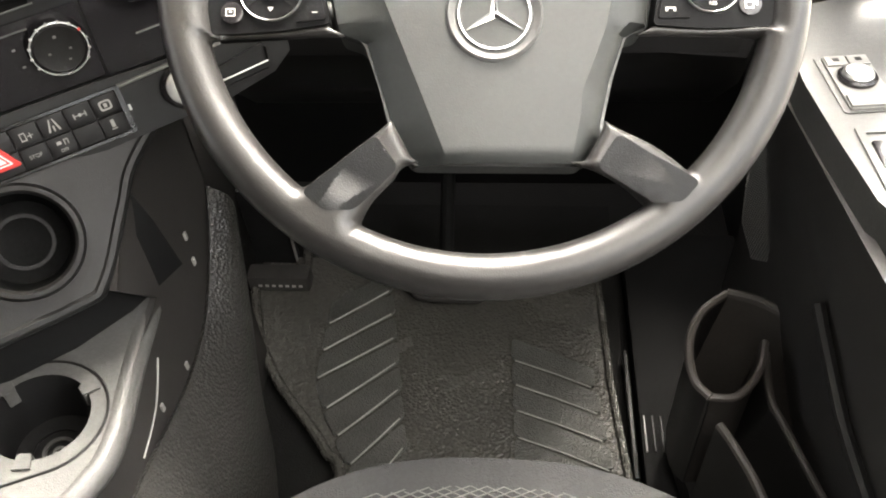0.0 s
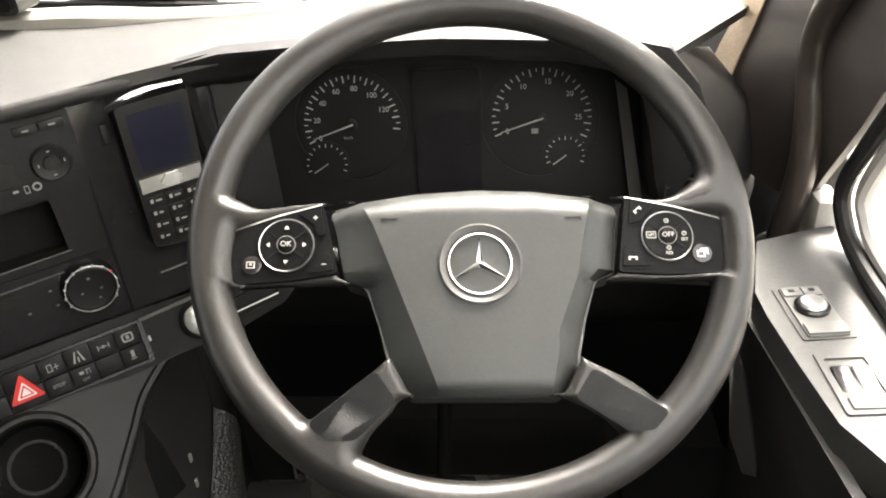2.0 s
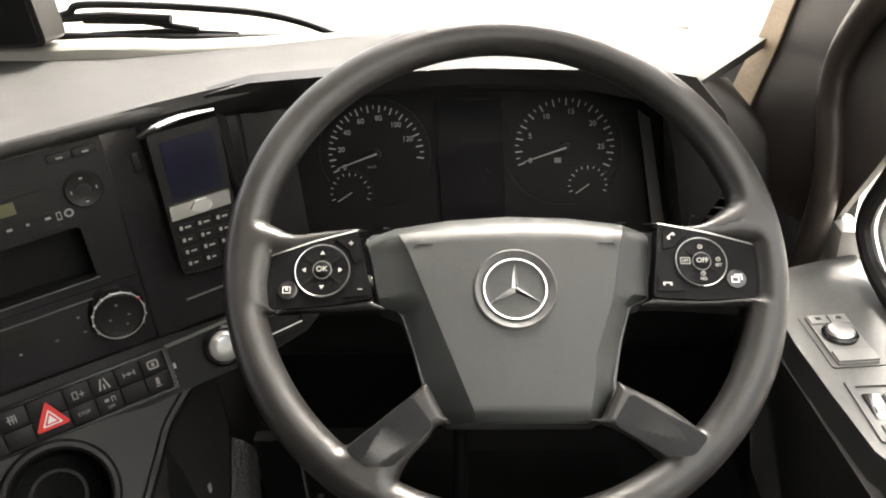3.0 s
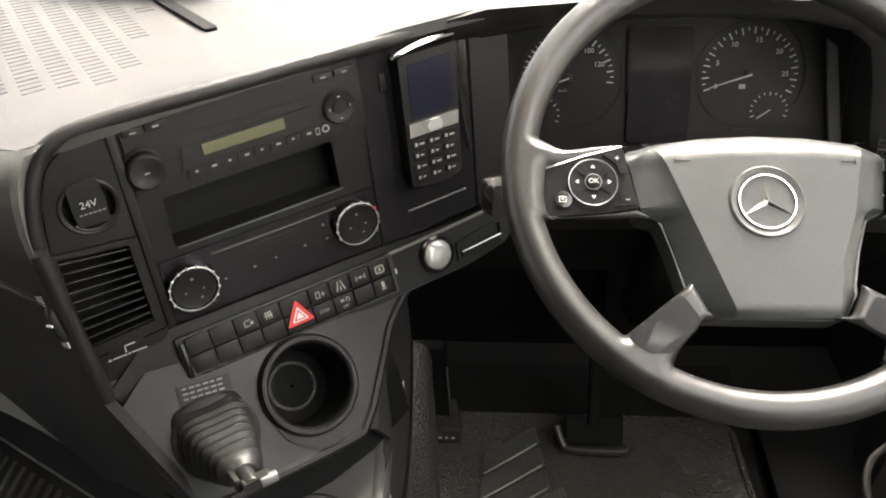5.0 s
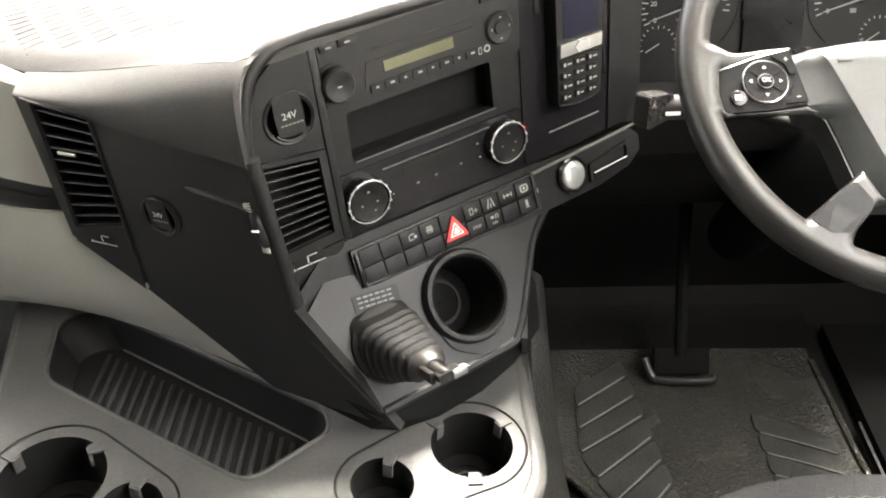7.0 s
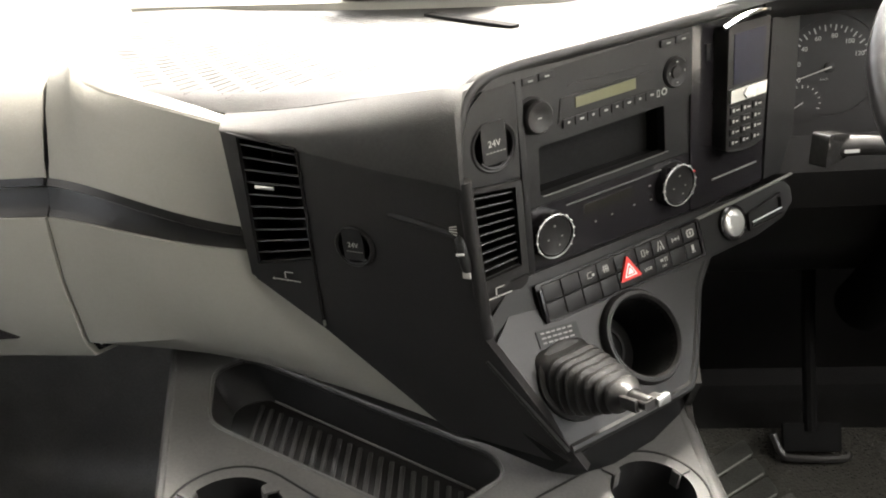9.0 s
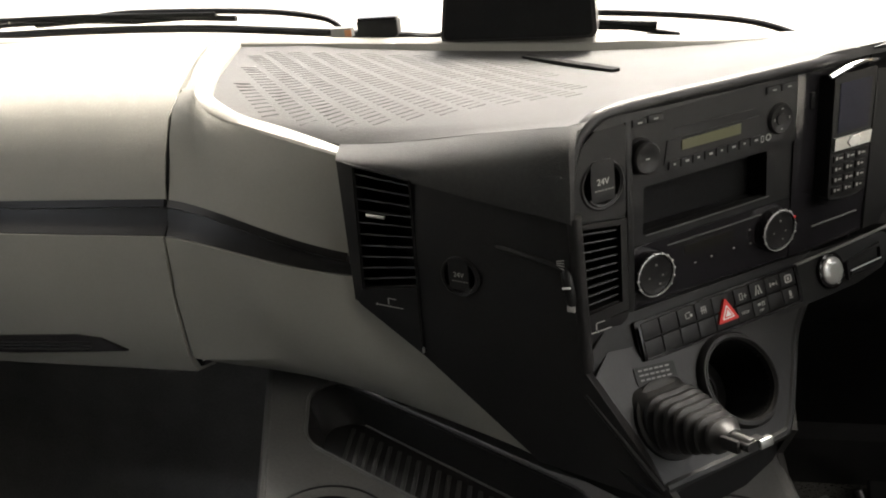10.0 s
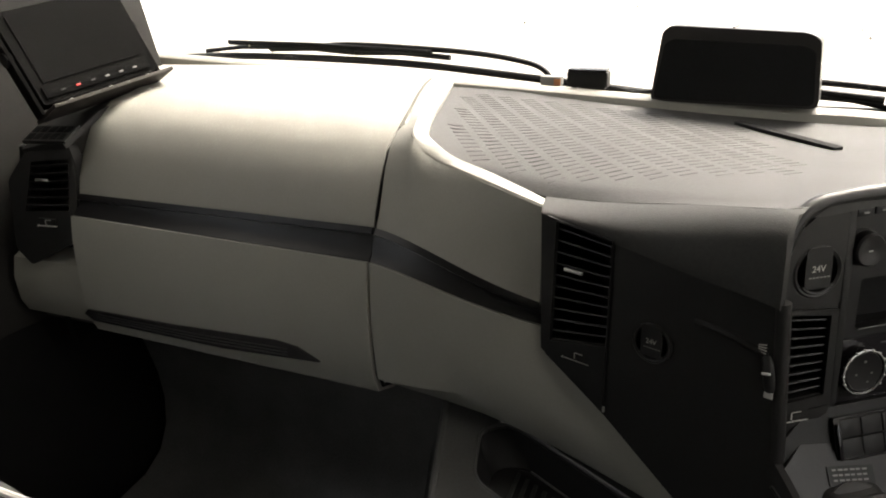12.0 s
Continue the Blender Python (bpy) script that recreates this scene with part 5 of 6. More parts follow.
part("tray_well", bm, BLACK, tunnel, "deep black tray well")
part("floor_edge", tube([(-0.195, 0.0965, -0.0435), (-0.05, 0.0305, -0.0435), (0.088, -0.0325, -0.0435)], 0.0016, 6), TUN, tunnel, "pale edge of the tray floor")
part("tray_lip", tube([(x, y, 0.0) for x, y in TRAY], 0.0028, 6, True), TUN, tunnel)
for i in range(20):
    x = -0.206 + 0.0146 * i
    far = 0.057 - 0.44 * (x + 0.135)
    near = max(0.004 - 0.439 * (x + 0.225), -0.106 + 0.8 * (x - 0.03))
    mid, half = (far + near) / 2, (far - near) / 2 - 0.003
    if half > 0.008:
        part("tray_rib", box(-0.0030, 0.0030, -half, half, -0.0455, -0.0418, 0.0014), TRAYRIB, tunnel, m=Matrix.Translation((x, mid, 0)) @ Matrix.Rotation(radians(4), 4, "Z"))
for (c, r) in CUPS:
    deep = 0.075 if r > 0.04 else 0.05
    w = part("cup_well", hollow([(r, 0.0), (r * 0.93, -deep), (0.002, -deep - 0.001), (0.002, -deep - 0.004), (r * 0.98, -deep - 0.004), (r + 0.004, -0.006)], 40, cx=c[0], cy=c[1]), FACE, tunnel, "round cup well")
    for k in (0.62, 0.36, 0.14):
        part("base_ring", hollow([(r * k, -deep), (r * k, -deep + 0.0025), (r * k - 0.004, -deep + 0.0025), (r * k - 0.004, -deep)], 32, cx=c[0], cy=c[1]), FACE if k > 0.5 else TUN, w)


def pill(c1, r1, c2, r2, grow_by):
    """The outline round two circles."""
    pts = []
    a, b = Vector(c1), Vector(c2)
    d = (b - a)
    base = math.atan2(d.y, d.x)
    off = math.acos((r1 - r2) / d.length)
    for t in np.linspace(base + off, base - off + 2 * math.pi, 24):
        pts.append((a.x + (r1 + grow_by) * math.cos(t), a.y + (r1 + grow_by) * math.sin(t)))
    for t in np.linspace(base - off, base + off, 18):
        pts.append((b.x + (r2 + grow_by) * math.cos(t), b.y + (r2 + grow_by) * math.sin(t)))
    return pts


for (c1, r1), (c2, r2) in ((CUPS[0], CUPS[1]), (CUPS[2], CUPS[3])):
    part("groove", tube([(x, y, 0.0003) for x, y in pill(c1, r1, c2, r2, 0.0165)], 0.0016, 6, True), BLACK, tunnel, "dark joint round the cup insert")
for x, y, a in ((-0.1395, -0.106, 35), (-0.2280, -0.1260, 150), (-0.0753, -0.146, 80), (0.3268, -0.0115, 45), (0.2958, -0.1020, -80), (0.2440, -0.0230, 140), (0.1964, -0.0837, 80)):
    part("cup_clip", merge(prism([(-0.008, -0.0065), (0.007, -0.0085), (0.007, 0.0085), (-0.008, 0.0065)], 0.0, 0.003, 0.001), box(-0.010, -0.006, -0.006, 0.006, -0.02, 0.002, 0.001)), TUN, tunnel, "small grey retaining clip", m=Matrix.Translation((x, y, 0)) @ Matrix.Rotation(radians(a), 4, "Z"))

# ---- driver's footwell ----
side = thing("console_flank", None, "black console flank facing the driver footwell", "panel", kind="structure")
part("panel", moved(prism([(0.705, 0.585), (0.624, 0.535), (0.566, 0.490), (0.62, 0.415), (0.50, 0.402), (0.42, 0.395), (0.36, 0.36), (0.34, 0.0), (0.82, 0.0), (0.82, 0.66), (0.80, 0.64)], -0.355, -0.347, 0.002), Matrix(((0, 0, 1, 0), (1, 0, 0, 0), (0, 1, 0, 0), (0, 0, 0, 1)))), FOOT, side)
for y, z in ((0.722, 0.41), (0.718, 0.369), (0.613, 0.293), (0.539, 0.315)):
    part("fastener", box(-0.348, -0.3445, y - 0.003, y + 0.003, z - 0.006, z + 0.006, 0.001), LIGHTGREY, side, "small pale fastener")
part("return_wall", box(-0.47, -0.347, 0.812, 0.82, 0.0, 0.66, 0.002), FOOT, side)
part("rear_wall", box(-0.475, -0.465, 0.82, 1.25, -0.02, 0.66, 0.002), FOOT, side)
part("seam", tube(smooth_path([(-0.346, 0.572, 0.366), (-0.346, 0.53, 0.33), (-0.346, 0.474, 0.315)], 5), 0.0012, 6), LIGHTGREY, side)
HIDE = material("grained_tunnel_cover", (0.045, 0.0435, 0.0405), 0.32, bump=0.9, bump_scale=230, dist=0.0015)
LL = [(-0.348, 0.30, 0.30), (-0.348, 0.42, 0.31), (-0.348, 0.52, 0.292), (-0.348, 0.60, 0.278), (-0.348, 0.69, 0.29), (-0.348, 0.77, 0.35), (-0.348, 0.815, 0.41)]
RL = [(-0.262, 0.30, 0.0), (-0.268, 0.42, 0.0), (-0.280, 0.54, 0.02), (-0.300, 0.63, 0.045), (-0.318, 0.69, 0.11), (-0.332, 0.76, 0.19), (-0.346, 0.83, 0.30)]
cover_rows = []
for a, b in zip(smooth_path(LL, 4), smooth_path(RL, 4)):
    row = []
    for j in range(9):
        t = j / 8
        p = a.lerp(b, t)
        row.append(p + Vector((0.018, 0, 0.02)) * math.sin(math.pi * t))
    cover_rows.append(row)
tcover = thing("tunnel_cover", None, "grained black engine-tunnel cover sloping to the floor", "cover")
part("hide", sheet(cover_rows, 0.008), HIDE, tcover)
part("hem", tube([r[-1] for r in cover_rows], 0.005, 8), BLACK, tcover, "black sewn hem")

mat = thing("floor_mat", pose(0, 0, 0.03), "black rubber floor mat with two ribbed panels", "floor mat")
MATO = [(-0.404, 1.04), (-0.404, 0.968), (-0.373, 0.862), (-0.343, 0.805), (-0.308, 0.752), (-0.2606, 0.698), (-0.2205, 0.647), (-0.19, 0.585), (-0.185, 0.25), (0.235, 0.25), (0.2179, 0.631), (0.2036, 0.783), (0.195, 1.04)]
part("base", prism(MATO, -0.02, 0.0, 0.002), RUBBER, mat)
part("raised_lip", tube(smooth_path([(-0.328, 1.06, 0.004), (-0.318, 1.005, 0.004), (-0.336, 0.988, 0.004), (-0.398, 0.988, 0.004)] + [(x, y, 0.004) for x, y in MATO[1:9]], 6), 0.0085, 10), RUBBER, mat, "rolled mat edge")
part("right_lip", tube([(0.235, 0.25, 0.003), (0.2179, 0.631, 0.003), (0.2036, 0.783, 0.003), (0.195, 1.0, 0.003)], 0.006, 8), RUBBER, mat)
PADM = material("mat_tread", (0.055, 0.055, 0.05), 0.36, bump=1.0, bump_scale=330, dist=0.0015, vary=0.4)
# Pale tone paints the light that catches on the rib edges.
EDGE = material("lit_rubber_edge", (0.30, 0.30, 0.28), 0.4, bump=0)


def rib_left(y):
    return -0.260 if y > 0.755 else -0.260 + 0.55 * (0.755 - y)


def rib_line(i):
    """The two ends of a slanting joint between ribs of the left panel."""
    yl = 0.877 - 0.055 * i + (0.008 * (i - 3) if i > 3 else 0)
    return (rib_left(yl), yl), (-0.157 + 0.0095 * i, 0.957 - 0.0505 * i)


for i in range(-1, 8):
    (ax_, ay_), (bx, by) = rib_line(i)
    (cx, cy), (dx, dy) = rib_line(i + 1)
    g = 0.006
    r = part("rib", prism(rounded([(cx, cy + g), (dx, dy + g), (bx, by - 0.004), (ax_, ay_ - 0.001)], 0.010, 4), 0.0, 0.005, 0.0016), PADM, mat, "grained raised rib")
    part("rib_edge", tube([(cx + 0.004, cy + g + 0.003, 0.0046), ((cx + dx) / 2, (cy + dy) / 2 + g, 0.0050), (dx - 0.007, dy + g - 0.004, 0.0046)], 0.0014, 6), EDGE, r, "pale line for the lit rib edge")
for i in range(6):
    a, b = 0.050 + 0.002 * i, 0.180 + 0.006 * i
    ya, yb = 0.864 - 0.046 * i, 0.808 - 0.0465 * i
    r = part("rib", prism(rounded([(a, ya - 0.040), (b, yb - 0.036), (b, yb), (a, ya)], 0.010, 4), 0.0, 0.005, 0.0016), PADM, mat, "grained raised rib")
    part("rib_edge", tube([(a + 0.006, ya - 0.0445, 0.0042), ((a + b) / 2, (ya + yb) / 2 - 0.0385, 0.0046), (b - 0.006, yb - 0.0355, 0.0042)], 0.0012, 6), EDGE, r)
sill = thing("door_sill", pose(0, 0, 0.03), "black ribbed door sill beside the mat", "sill", kind="structure")
part("tread", box(0.24, 0.44, 0.2, 1.1, -0.021, 0.012, 0.006), DEEP, sill)
for k in range(3):
    part("tread_line", box(0.245 + 0.012 * k, 0.248 + 0.012 * k, 0.66, 0.72, 0.012, 0.0145, 0.0008), MIDGREY if k == 0 else FACE, sill)
part("edge_strip", box(0.226, 0.232, 0.62, 0.84, -0.005, 0.010, 0.001), FACE, sill)
CARPET = material("black_carpet", (0.012, 0.0118, 0.0112), 0.95, bump=0.8, bump_scale=350, spec=0.1)
carpet = single("floor_carpet", prism([(-0.46, 1.2), (-0.46, 0.25), (0.228, 0.25), (0.228, 1.2)], -0.001, 0.013, 0.002), CARPET, "worn black carpet under and beside the mat", "carpet")

kick = thing("foot_rest", pose(0.002, -0.008, 0.03), "black plastic foot rest with a painted edge highlight", "foot rest")
part("plate", box(-0.40, -0.326, 0.995, 1.02, 0.04, 0.21, 0.006), DEEP, kick)
# Grey strip paints the highlight down the plate's edge.
part("edge", box(-0.3262, -0.3240, 0.990, 0.998, 0.05, 0.165, 0.0008), MIDGREY, kick)
part("ledge", box(-0.415, -0.305, 0.965, 1.0, 0.0, 0.035, 0.006), FOOT, kick)
part("stitch_line", merge(*[box(-0.395 + 0.012 * i, -0.389 + 0.012 * i, 0.963, 0.966, 0.014, 0.018, 0) for i in range(7)]), LIGHTGREY, kick)
pedal = thing("brake_pedal", None, "black rubber-faced brake pedal", "pedal")
part("pad", moved(box(-0.052, 0.052, 0.0, 0.055, -0.012, 0.0, 0.008, 3), Matrix.Translation((-0.060, 0.944, 0.052)) @ Matrix.Rotation(radians(62), 4, "X")), DEEP, pedal)
part("lower_bar", tube(smooth_path([(-0.127, 0.965, 0.078), (-0.116, 0.945, 0.054), (-0.098, 0.936, 0.047), (-0.012, 0.934, 0.047), (0.001, 0.943, 0.052)], 5), 0.007, 10), material("worn_bar", (0.03, 0.029, 0.028), 0.3, bump=0), pedal)
part("arm", tube([(-0.062, 0.965, 0.085), (-0.055, 1.07, 0.26), (-0.04, 1.17, 0.42)], 0.012, 10), DEEP, pedal)
knee = thing("knee_panel", None, "black lower dash panel behind the wheel", "panel", kind="structure")
part("panel", sheet([[(x, 0.85, 0.66), (x, 0.87, 0.60), (x, 0.92, 0.50), (x, 1.02, 0.40), (x, 1.2, 0.36)] for x in np.linspace(-0.33, 0.325, 12)], 0.008), BLACK, knee)
part("drawer", prism([(0.13, 0.605), (0.30, 0.59), (0.31, 0.64), (0.14, 0.65)], 0.0, 0.01, 0.003), FACE, knee, m=Matrix(((1, 0, 0, 0), (0, 0, -1, 0.835), (0, 1, 0, 0), (0, 0, 0, 1))))

# ---- seats: only their front edges show ----
STITCH = material("pale_thread", (0.11, 0.108, 0.10), 0.8, bump=0)


def seat(name, x0, x1, y0, y1, z0, z1, label):
    o = thing(name, None, label, "seat", group="cab seats")
    cx = (x0 + x1) / 2
    nose = [(lerp(x0, x1, f), y1 - 0.075 * abs(2 * f - 1) ** 2.6) for f in np.linspace(0, 1, 21)]
    part("cushion", prism([(x1, y0), (x0, y0)] + nose, z0, z1, 0.045, 5), FABRIC, o)
    part("base", box(x0 + 0.06, x1 - 0.06, y0 + 0.02, y1 - 0.1, -0.02, z0 + 0.02, 0.02), BLACK, o)
    return o


ds = seat("driver_seat", -0.19, 0.272, -0.25, 0.462, 0.18, 0.366, "dark seat cushion with pale diamond stitching")
for k in range(-22, 23):
    for s in (-1, 1):
        pts = []
        for j in range(17):
            f = j / 16
            x = 0.041 + 0.0165 * k + s * 0.42 * (f - 0.5)
            if abs(x - 0.041) > 0.205:
                continue
            edge = 0.462 - 0.075 * abs((x - 0.041) / 0.231) ** 2.6
            y = lerp(0.25, 0.458, f)
            over = y - (edge - 0.045)
            if over < 0.043:
                pts.append((x, y, 0.3680 - (0.045 - math.sqrt(max(0, 0.045 ** 2 - max(0, over) ** 2)))))
        if len(pts) > 2:
            part("stitching", tube(pts, 0.0008, 4), STITCH, ds, "pale diamond stitching")
ps = seat("passenger_seat", -1.90, -1.42, -0.40, 0.31, 0.24, 0.448, "dark passenger seat cushion with pale piping")
part("piping", tube([(-1.88, 0.27, 0.449), (-1.6, 0.29, 0.449), (-1.44, 0.285, 0.447)], 0.006, 8), LIGHTGREY, ps, "pale piping")

# ---- instrument cluster ----
MI = place((0.0, 0.915, 0.770), (0.0, -0.97, 0.235))
DIALM = material("dial_black", (0.0112, 0.0106, 0.0104), 0.48, bump=0, spec=0.27)
TICK = material("dial_print", (0.42, 0.42, 0.40), 0.5, vary=0.05, bump=0)
clu = thing("instrument_panel", MI, "dark instrument panel with two round gauges", "instrument panel")
part("backing", prism(rounded(rect(-0.245, 0.222, -0.125, 0.095), 0.02), -0.02, -0.006, 0.002), BLACK, clu)
part("mask", plate(rounded(rect(-0.243, 0.220, -0.123, 0.093), 0.02), [circle(-0.125, 0.003, 0.070), circle(0.100, 0.001, 0.070)], -0.006, -0.0042), BLACK, clu)
part("centre_display", prism(rounded(rect(-0.048, 0.030, -0.085, 0.062), 0.006), -0.001, 0.0015, 0.001), GLOSS, clu, "unlit centre display")
part("inner_frame", prism(rounded(rect(-0.050, 0.032, -0.020, 0.064), 0.006), -0.001, 0.0008, 0.0005), FACE, clu)


def gauge(cx, cy, r, top, step, labels, start, per, needle_at, small):
    """A dial with ticks, numbers and a needle; a small gauge below it."""
    g = part("gauge", lathe([(r + 0.008, -0.0058), (r + 0.008, -0.0042), (r * 0.98, -0.004)], 48, cx=cx, cy=cy), DIALM, clu, "round black gauge with pale figures")
    bms = []
    v = 0
    while v <= top + 1e-6:
        long = abs((v / (2 * step)) - round(v / (2 * step))) < 1e-6
        a = radians(start - per * v)
        ln, w = (0.0085, 0.0008) if long else (0.0045, 0.0006)
        bms.append(moved(box(r - ln, r, -w, w, -0.004, -0.0035, 0), Matrix.Translation((cx, cy, 0)) @ Matrix.Rotation(a, 4, "Z")))
        v += step
    for tick in bms:
        part("tick_mark", tick, TICK, g)
    for val in labels:
        a = radians(start - per * val)
        lettering(str(val), 0.0088, TICK, g, cx + (r - 0.0155) * math.cos(a), cy + (r - 0.0155) * math.sin(a), -0.0036)
    a = radians(start - per * needle_at)
    part("needle", moved(prism([(-0.002, -0.0011), (r - 0.008, -0.0005), (r - 0.008, 0.0005), (-0.002, 0.0011)], 0.0, 0.001, 0), Matrix.Translation((cx, cy, 0.001)) @ Matrix.Rotation(a, 4, "Z")), LIGHTGREY, g, "thin pale needle")
    part("hub", lathe([(0.0065, -0.004), (0.0065, 0.001), (0.004, 0.0018)], 24, cx=cx, cy=cy), BLACK, g)
    sx, sy, sr, sa = small
    s_ = part("small_gauge", lathe([(sr + 0.003, -0.004), (sr + 0.003, -0.0034), (sr, -0.0032)], 36, cx=sx, cy=sy), DIALM, g)
    part("tick_marks", merge(*[moved(box(sr - (0.0045 if k % 3 == 0 else 0.003), sr, -0.0005, 0.0005, -0.0034, -0.0029, 0), Matrix.Translation((sx, sy, 0)) @ Matrix.Rotation(radians(200 - 220 * k / 12), 4, "Z")) for k in range(13)]), TICK, g)
    part("needle", moved(box(-0.002, sr - 0.006, -0.0006, 0.0006, 0, 0.0008, 0), Matrix.Translation((sx, sy, -0.0025)) @ Matrix.Rotation(radians(sa), 4, "Z")), LIGHTGREY, g)
    return g


gl = gauge(-0.1250, 0.001, 0.0585, 140, 5, (0, 20, 40, 60, 80, 100, 120), 201.6, 1.49, 2.0, (-0.160, -0.047, 0.0255, 212))
lettering("km/h", 0.0055, DIM, gl, -0.131, -0.015, -0.0036)
gr = gauge(0.1020, 0.001, 0.0585, 30, 1, (0, 5, 10, 15, 20, 25), 199.7, 8.0, 0.3, (0.1295, -0.045, 0.0235, 215))
icon(gr, DIM, [(0.090, 0.098, -0.017, -0.011)], -0.0036)
part("side_strip", prism([(0.1855, 0.0445), (0.1985, 0.034), (0.2190, -0.095), (0.2050, -0.096)], 0.004, 0.012, 0.002), MIDGREY, clu, "satin grey side strip")
hood = thing("instrument_hood", None, "black hood over the instruments", "hood", kind="structure")
HF = [(-0.262, 0.768, 0.899), (-0.22, 0.785, 0.905), (-0.12, 0.80, 0.905), (0.0, 0.803, 0.905), (0.12, 0.80, 0.899), (0.180, 0.80, 0.896), (0.217, 0.802, 0.886), (0.247, 0.804, 0.849), (0.265, 0.805, 0.803), (0.266, 0.805, 0.785)]
HI = [(-0.262, 0.783, 0.880), (-0.235, 0.81, 0.872), (-0.13, 0.82, 0.884), (0.0, 0.823, 0.886), (0.12, 0.82, 0.880), (0.178, 0.82, 0.866), (0.204, 0.82, 0.845), (0.216, 0.82, 0.80), (0.226, 0.82, 0.74), (0.236, 0.82, 0.70)]
HB = [(-0.245, 0.90, 0.855), (-0.235, 0.90, 0.852), (-0.13, 0.90, 0.858), (0.0, 0.90, 0.860), (0.12, 0.90, 0.858), (0.205, 0.90, 0.845), (0.216, 0.90, 0.82), (0.220, 0.90, 0.78), (0.225, 0.90, 0.72), (0.23, 0.90, 0.68)]
part("lip", sheet([[Vector(f) + Vector((0, 0.014, 0.001)), f, Vector(f).lerp(Vector(i), 0.5) + Vector((0, -0.006, 0)), i, b] for f, i, b in zip(HF, HI, HB)], 0.006), BLACK, hood)
part("left_cheek", sheet([[(-0.262, 0.772, 0.895), (-0.258, 0.775, 0.82), (-0.25, 0.785, 0.74), (-0.245, 0.80, 0.70)], [(-0.235, 0.90, 0.86), (-0.24, 0.90, 0.80), (-0.24, 0.90, 0.74), (-0.24, 0.90, 0.69)]], 0.006), BLACK, hood)
part("right_end", sheet([[(0.230, 0.806, 0.880), (0.270, 0.82, 0.80), (0.278, 0.82, 0.70), (0.275, 0.83, 0.60)], [(0.262, 0.90, 0.855), (0.325, 0.90, 0.78), (0.34, 0.90, 0.69), (0.34, 0.90, 0.60)], [(0.32, 1.06, 0.80), (0.38, 1.06, 0.73), (0.40, 1.06, 0.66), (0.40, 1.05, 0.60)]], 0.008), BLACK, hood)
part("lower_fill", sheet([[(x, 0.825, 0.705), (x, 0.81, 0.66), (x, 0.83, 0.60)] for x in np.linspace(-0.245, 0.29, 8)], 0.006), BLACK, hood)
part("cap_switch", box(-0.230, -0.214, 0.87, 0.88, 0.785, 0.81, 0.003), FACE, hood)
# A silver bar added to imitate a glint, taken for the key.
part("key_glint", box(-0.224, -0.219, 0.868, 0.872, 0.775, 0.80, 0.001), SILVER, hood, "small silver bar standing in for a glint")
MV = place((0.252, 0.806, 0.728), (-0.15, -0.97, 0.12))
v3 = air_vent("air_vent", MV, [(-0.020, -0.038), (0.022, -0.038), (0.022, 0.042), (-0.020, 0.042)], 7, "black louvred air vent beside the instruments", mark=False)
part("tab", box(-0.016, 0.020, -0.030, -0.018, 0.0, 0.010, 0.003), MIDGREY, v3, "satin grey vent tab")

# ---- driver's door, pillar and grab handle ----
PILLAR = material("pillar_trim", (0.036, 0.029, 0.025), 0.5)
PILDARK = material("dark_pillar_trim", (0.016, 0.0145, 0.013), 0.6, spec=0.3)
TAN = material("tan_seal", (0.42, 0.32, 0.22), 0.6)
DOORM = material("door_top_plastic", (0.058, 0.0575, 0.055), 0.45, bump=0.25)
pil = thing("pillar_trim", None, "dark brown windscreen pillar trim", "pillar trim", kind="structure")
P0 = [(0.338, 1.12, 0.66), (0.352, 1.11, 0.76), (0.392, 1.09, 0.90), (0.42, 1.02, 1.2), (0.445, 0.85, 1.85)]
P1 = [(0.36, 1.04, 0.66), (0.378, 1.03, 0.76), (0.405, 1.01, 0.90), (0.432, 0.93, 1.2), (0.445, 0.75, 1.85)]
P2 = [(0.43, 0.92, 0.645), (0.432, 0.885, 0.70), (0.438, 0.80, 0.83), (0.444, 0.66, 1.10), (0.446, 0.45, 1.65)]
part("panel", sheet([[a, Vector(a).lerp(Vector(b), 0.5), b, Vector(b).lerp(Vector(c), 0.5) + Vector((-0.006, 0, 0)), c] for a, b, c in zip(smooth_path(P0, 4), smooth_path(P1, 4), smooth_path(P2, 4))], 0.012), PILLAR, pil)
part("seal", tube(smooth_path(P0, 4), 0.012, 10), TAN, pil, "tan edge seal")
part("edge_trim", sheet([[Vector(a).lerp(Vector(b), f) + Vector((-0.015, -0.005, 0)) for f in (0.0, 0.25, 0.6)] for a, b in zip(smooth_path(P0, 4), smooth_path(P1, 4))], 0.002), TAN, pil, "tan fabric edge")
handle = thing("grab_handle", None, "dark bent tubular grab handle on the pillar", "grab handle")
GH = smooth_path([(0.398, 0.72, 1.06), (0.398, 0.80, 0.99), (0.398, 0.866, 0.926), (0.398, 0.905, 0.870), (0.399, 0.912, 0.826), (0.400, 0.897, 0.776), (0.400, 0.888, 0.721), (0.398, 0.895, 0.661), (0.396, 0.907, 0.609), (0.394, 0.92, 0.57)], 6)
part("tube", tube(GH, 0.0165, 16), material("handle_rubber", (0.032, 0.026, 0.022), 0.32, bump=0.2), handle)
part("foot", lathe([(0.030, -0.01), (0.029, 0.008), (0.021, 0.014)], 20, sy=0.7), BLACK, handle, m=Matrix.Translation((0.396, 0.915, 0.585)) @ Matrix.Rotation(radians(60), 4, "X"))
dt = thing("door_top", None, "pale grey door top carrying two switch units", "door trim", kind="structure")
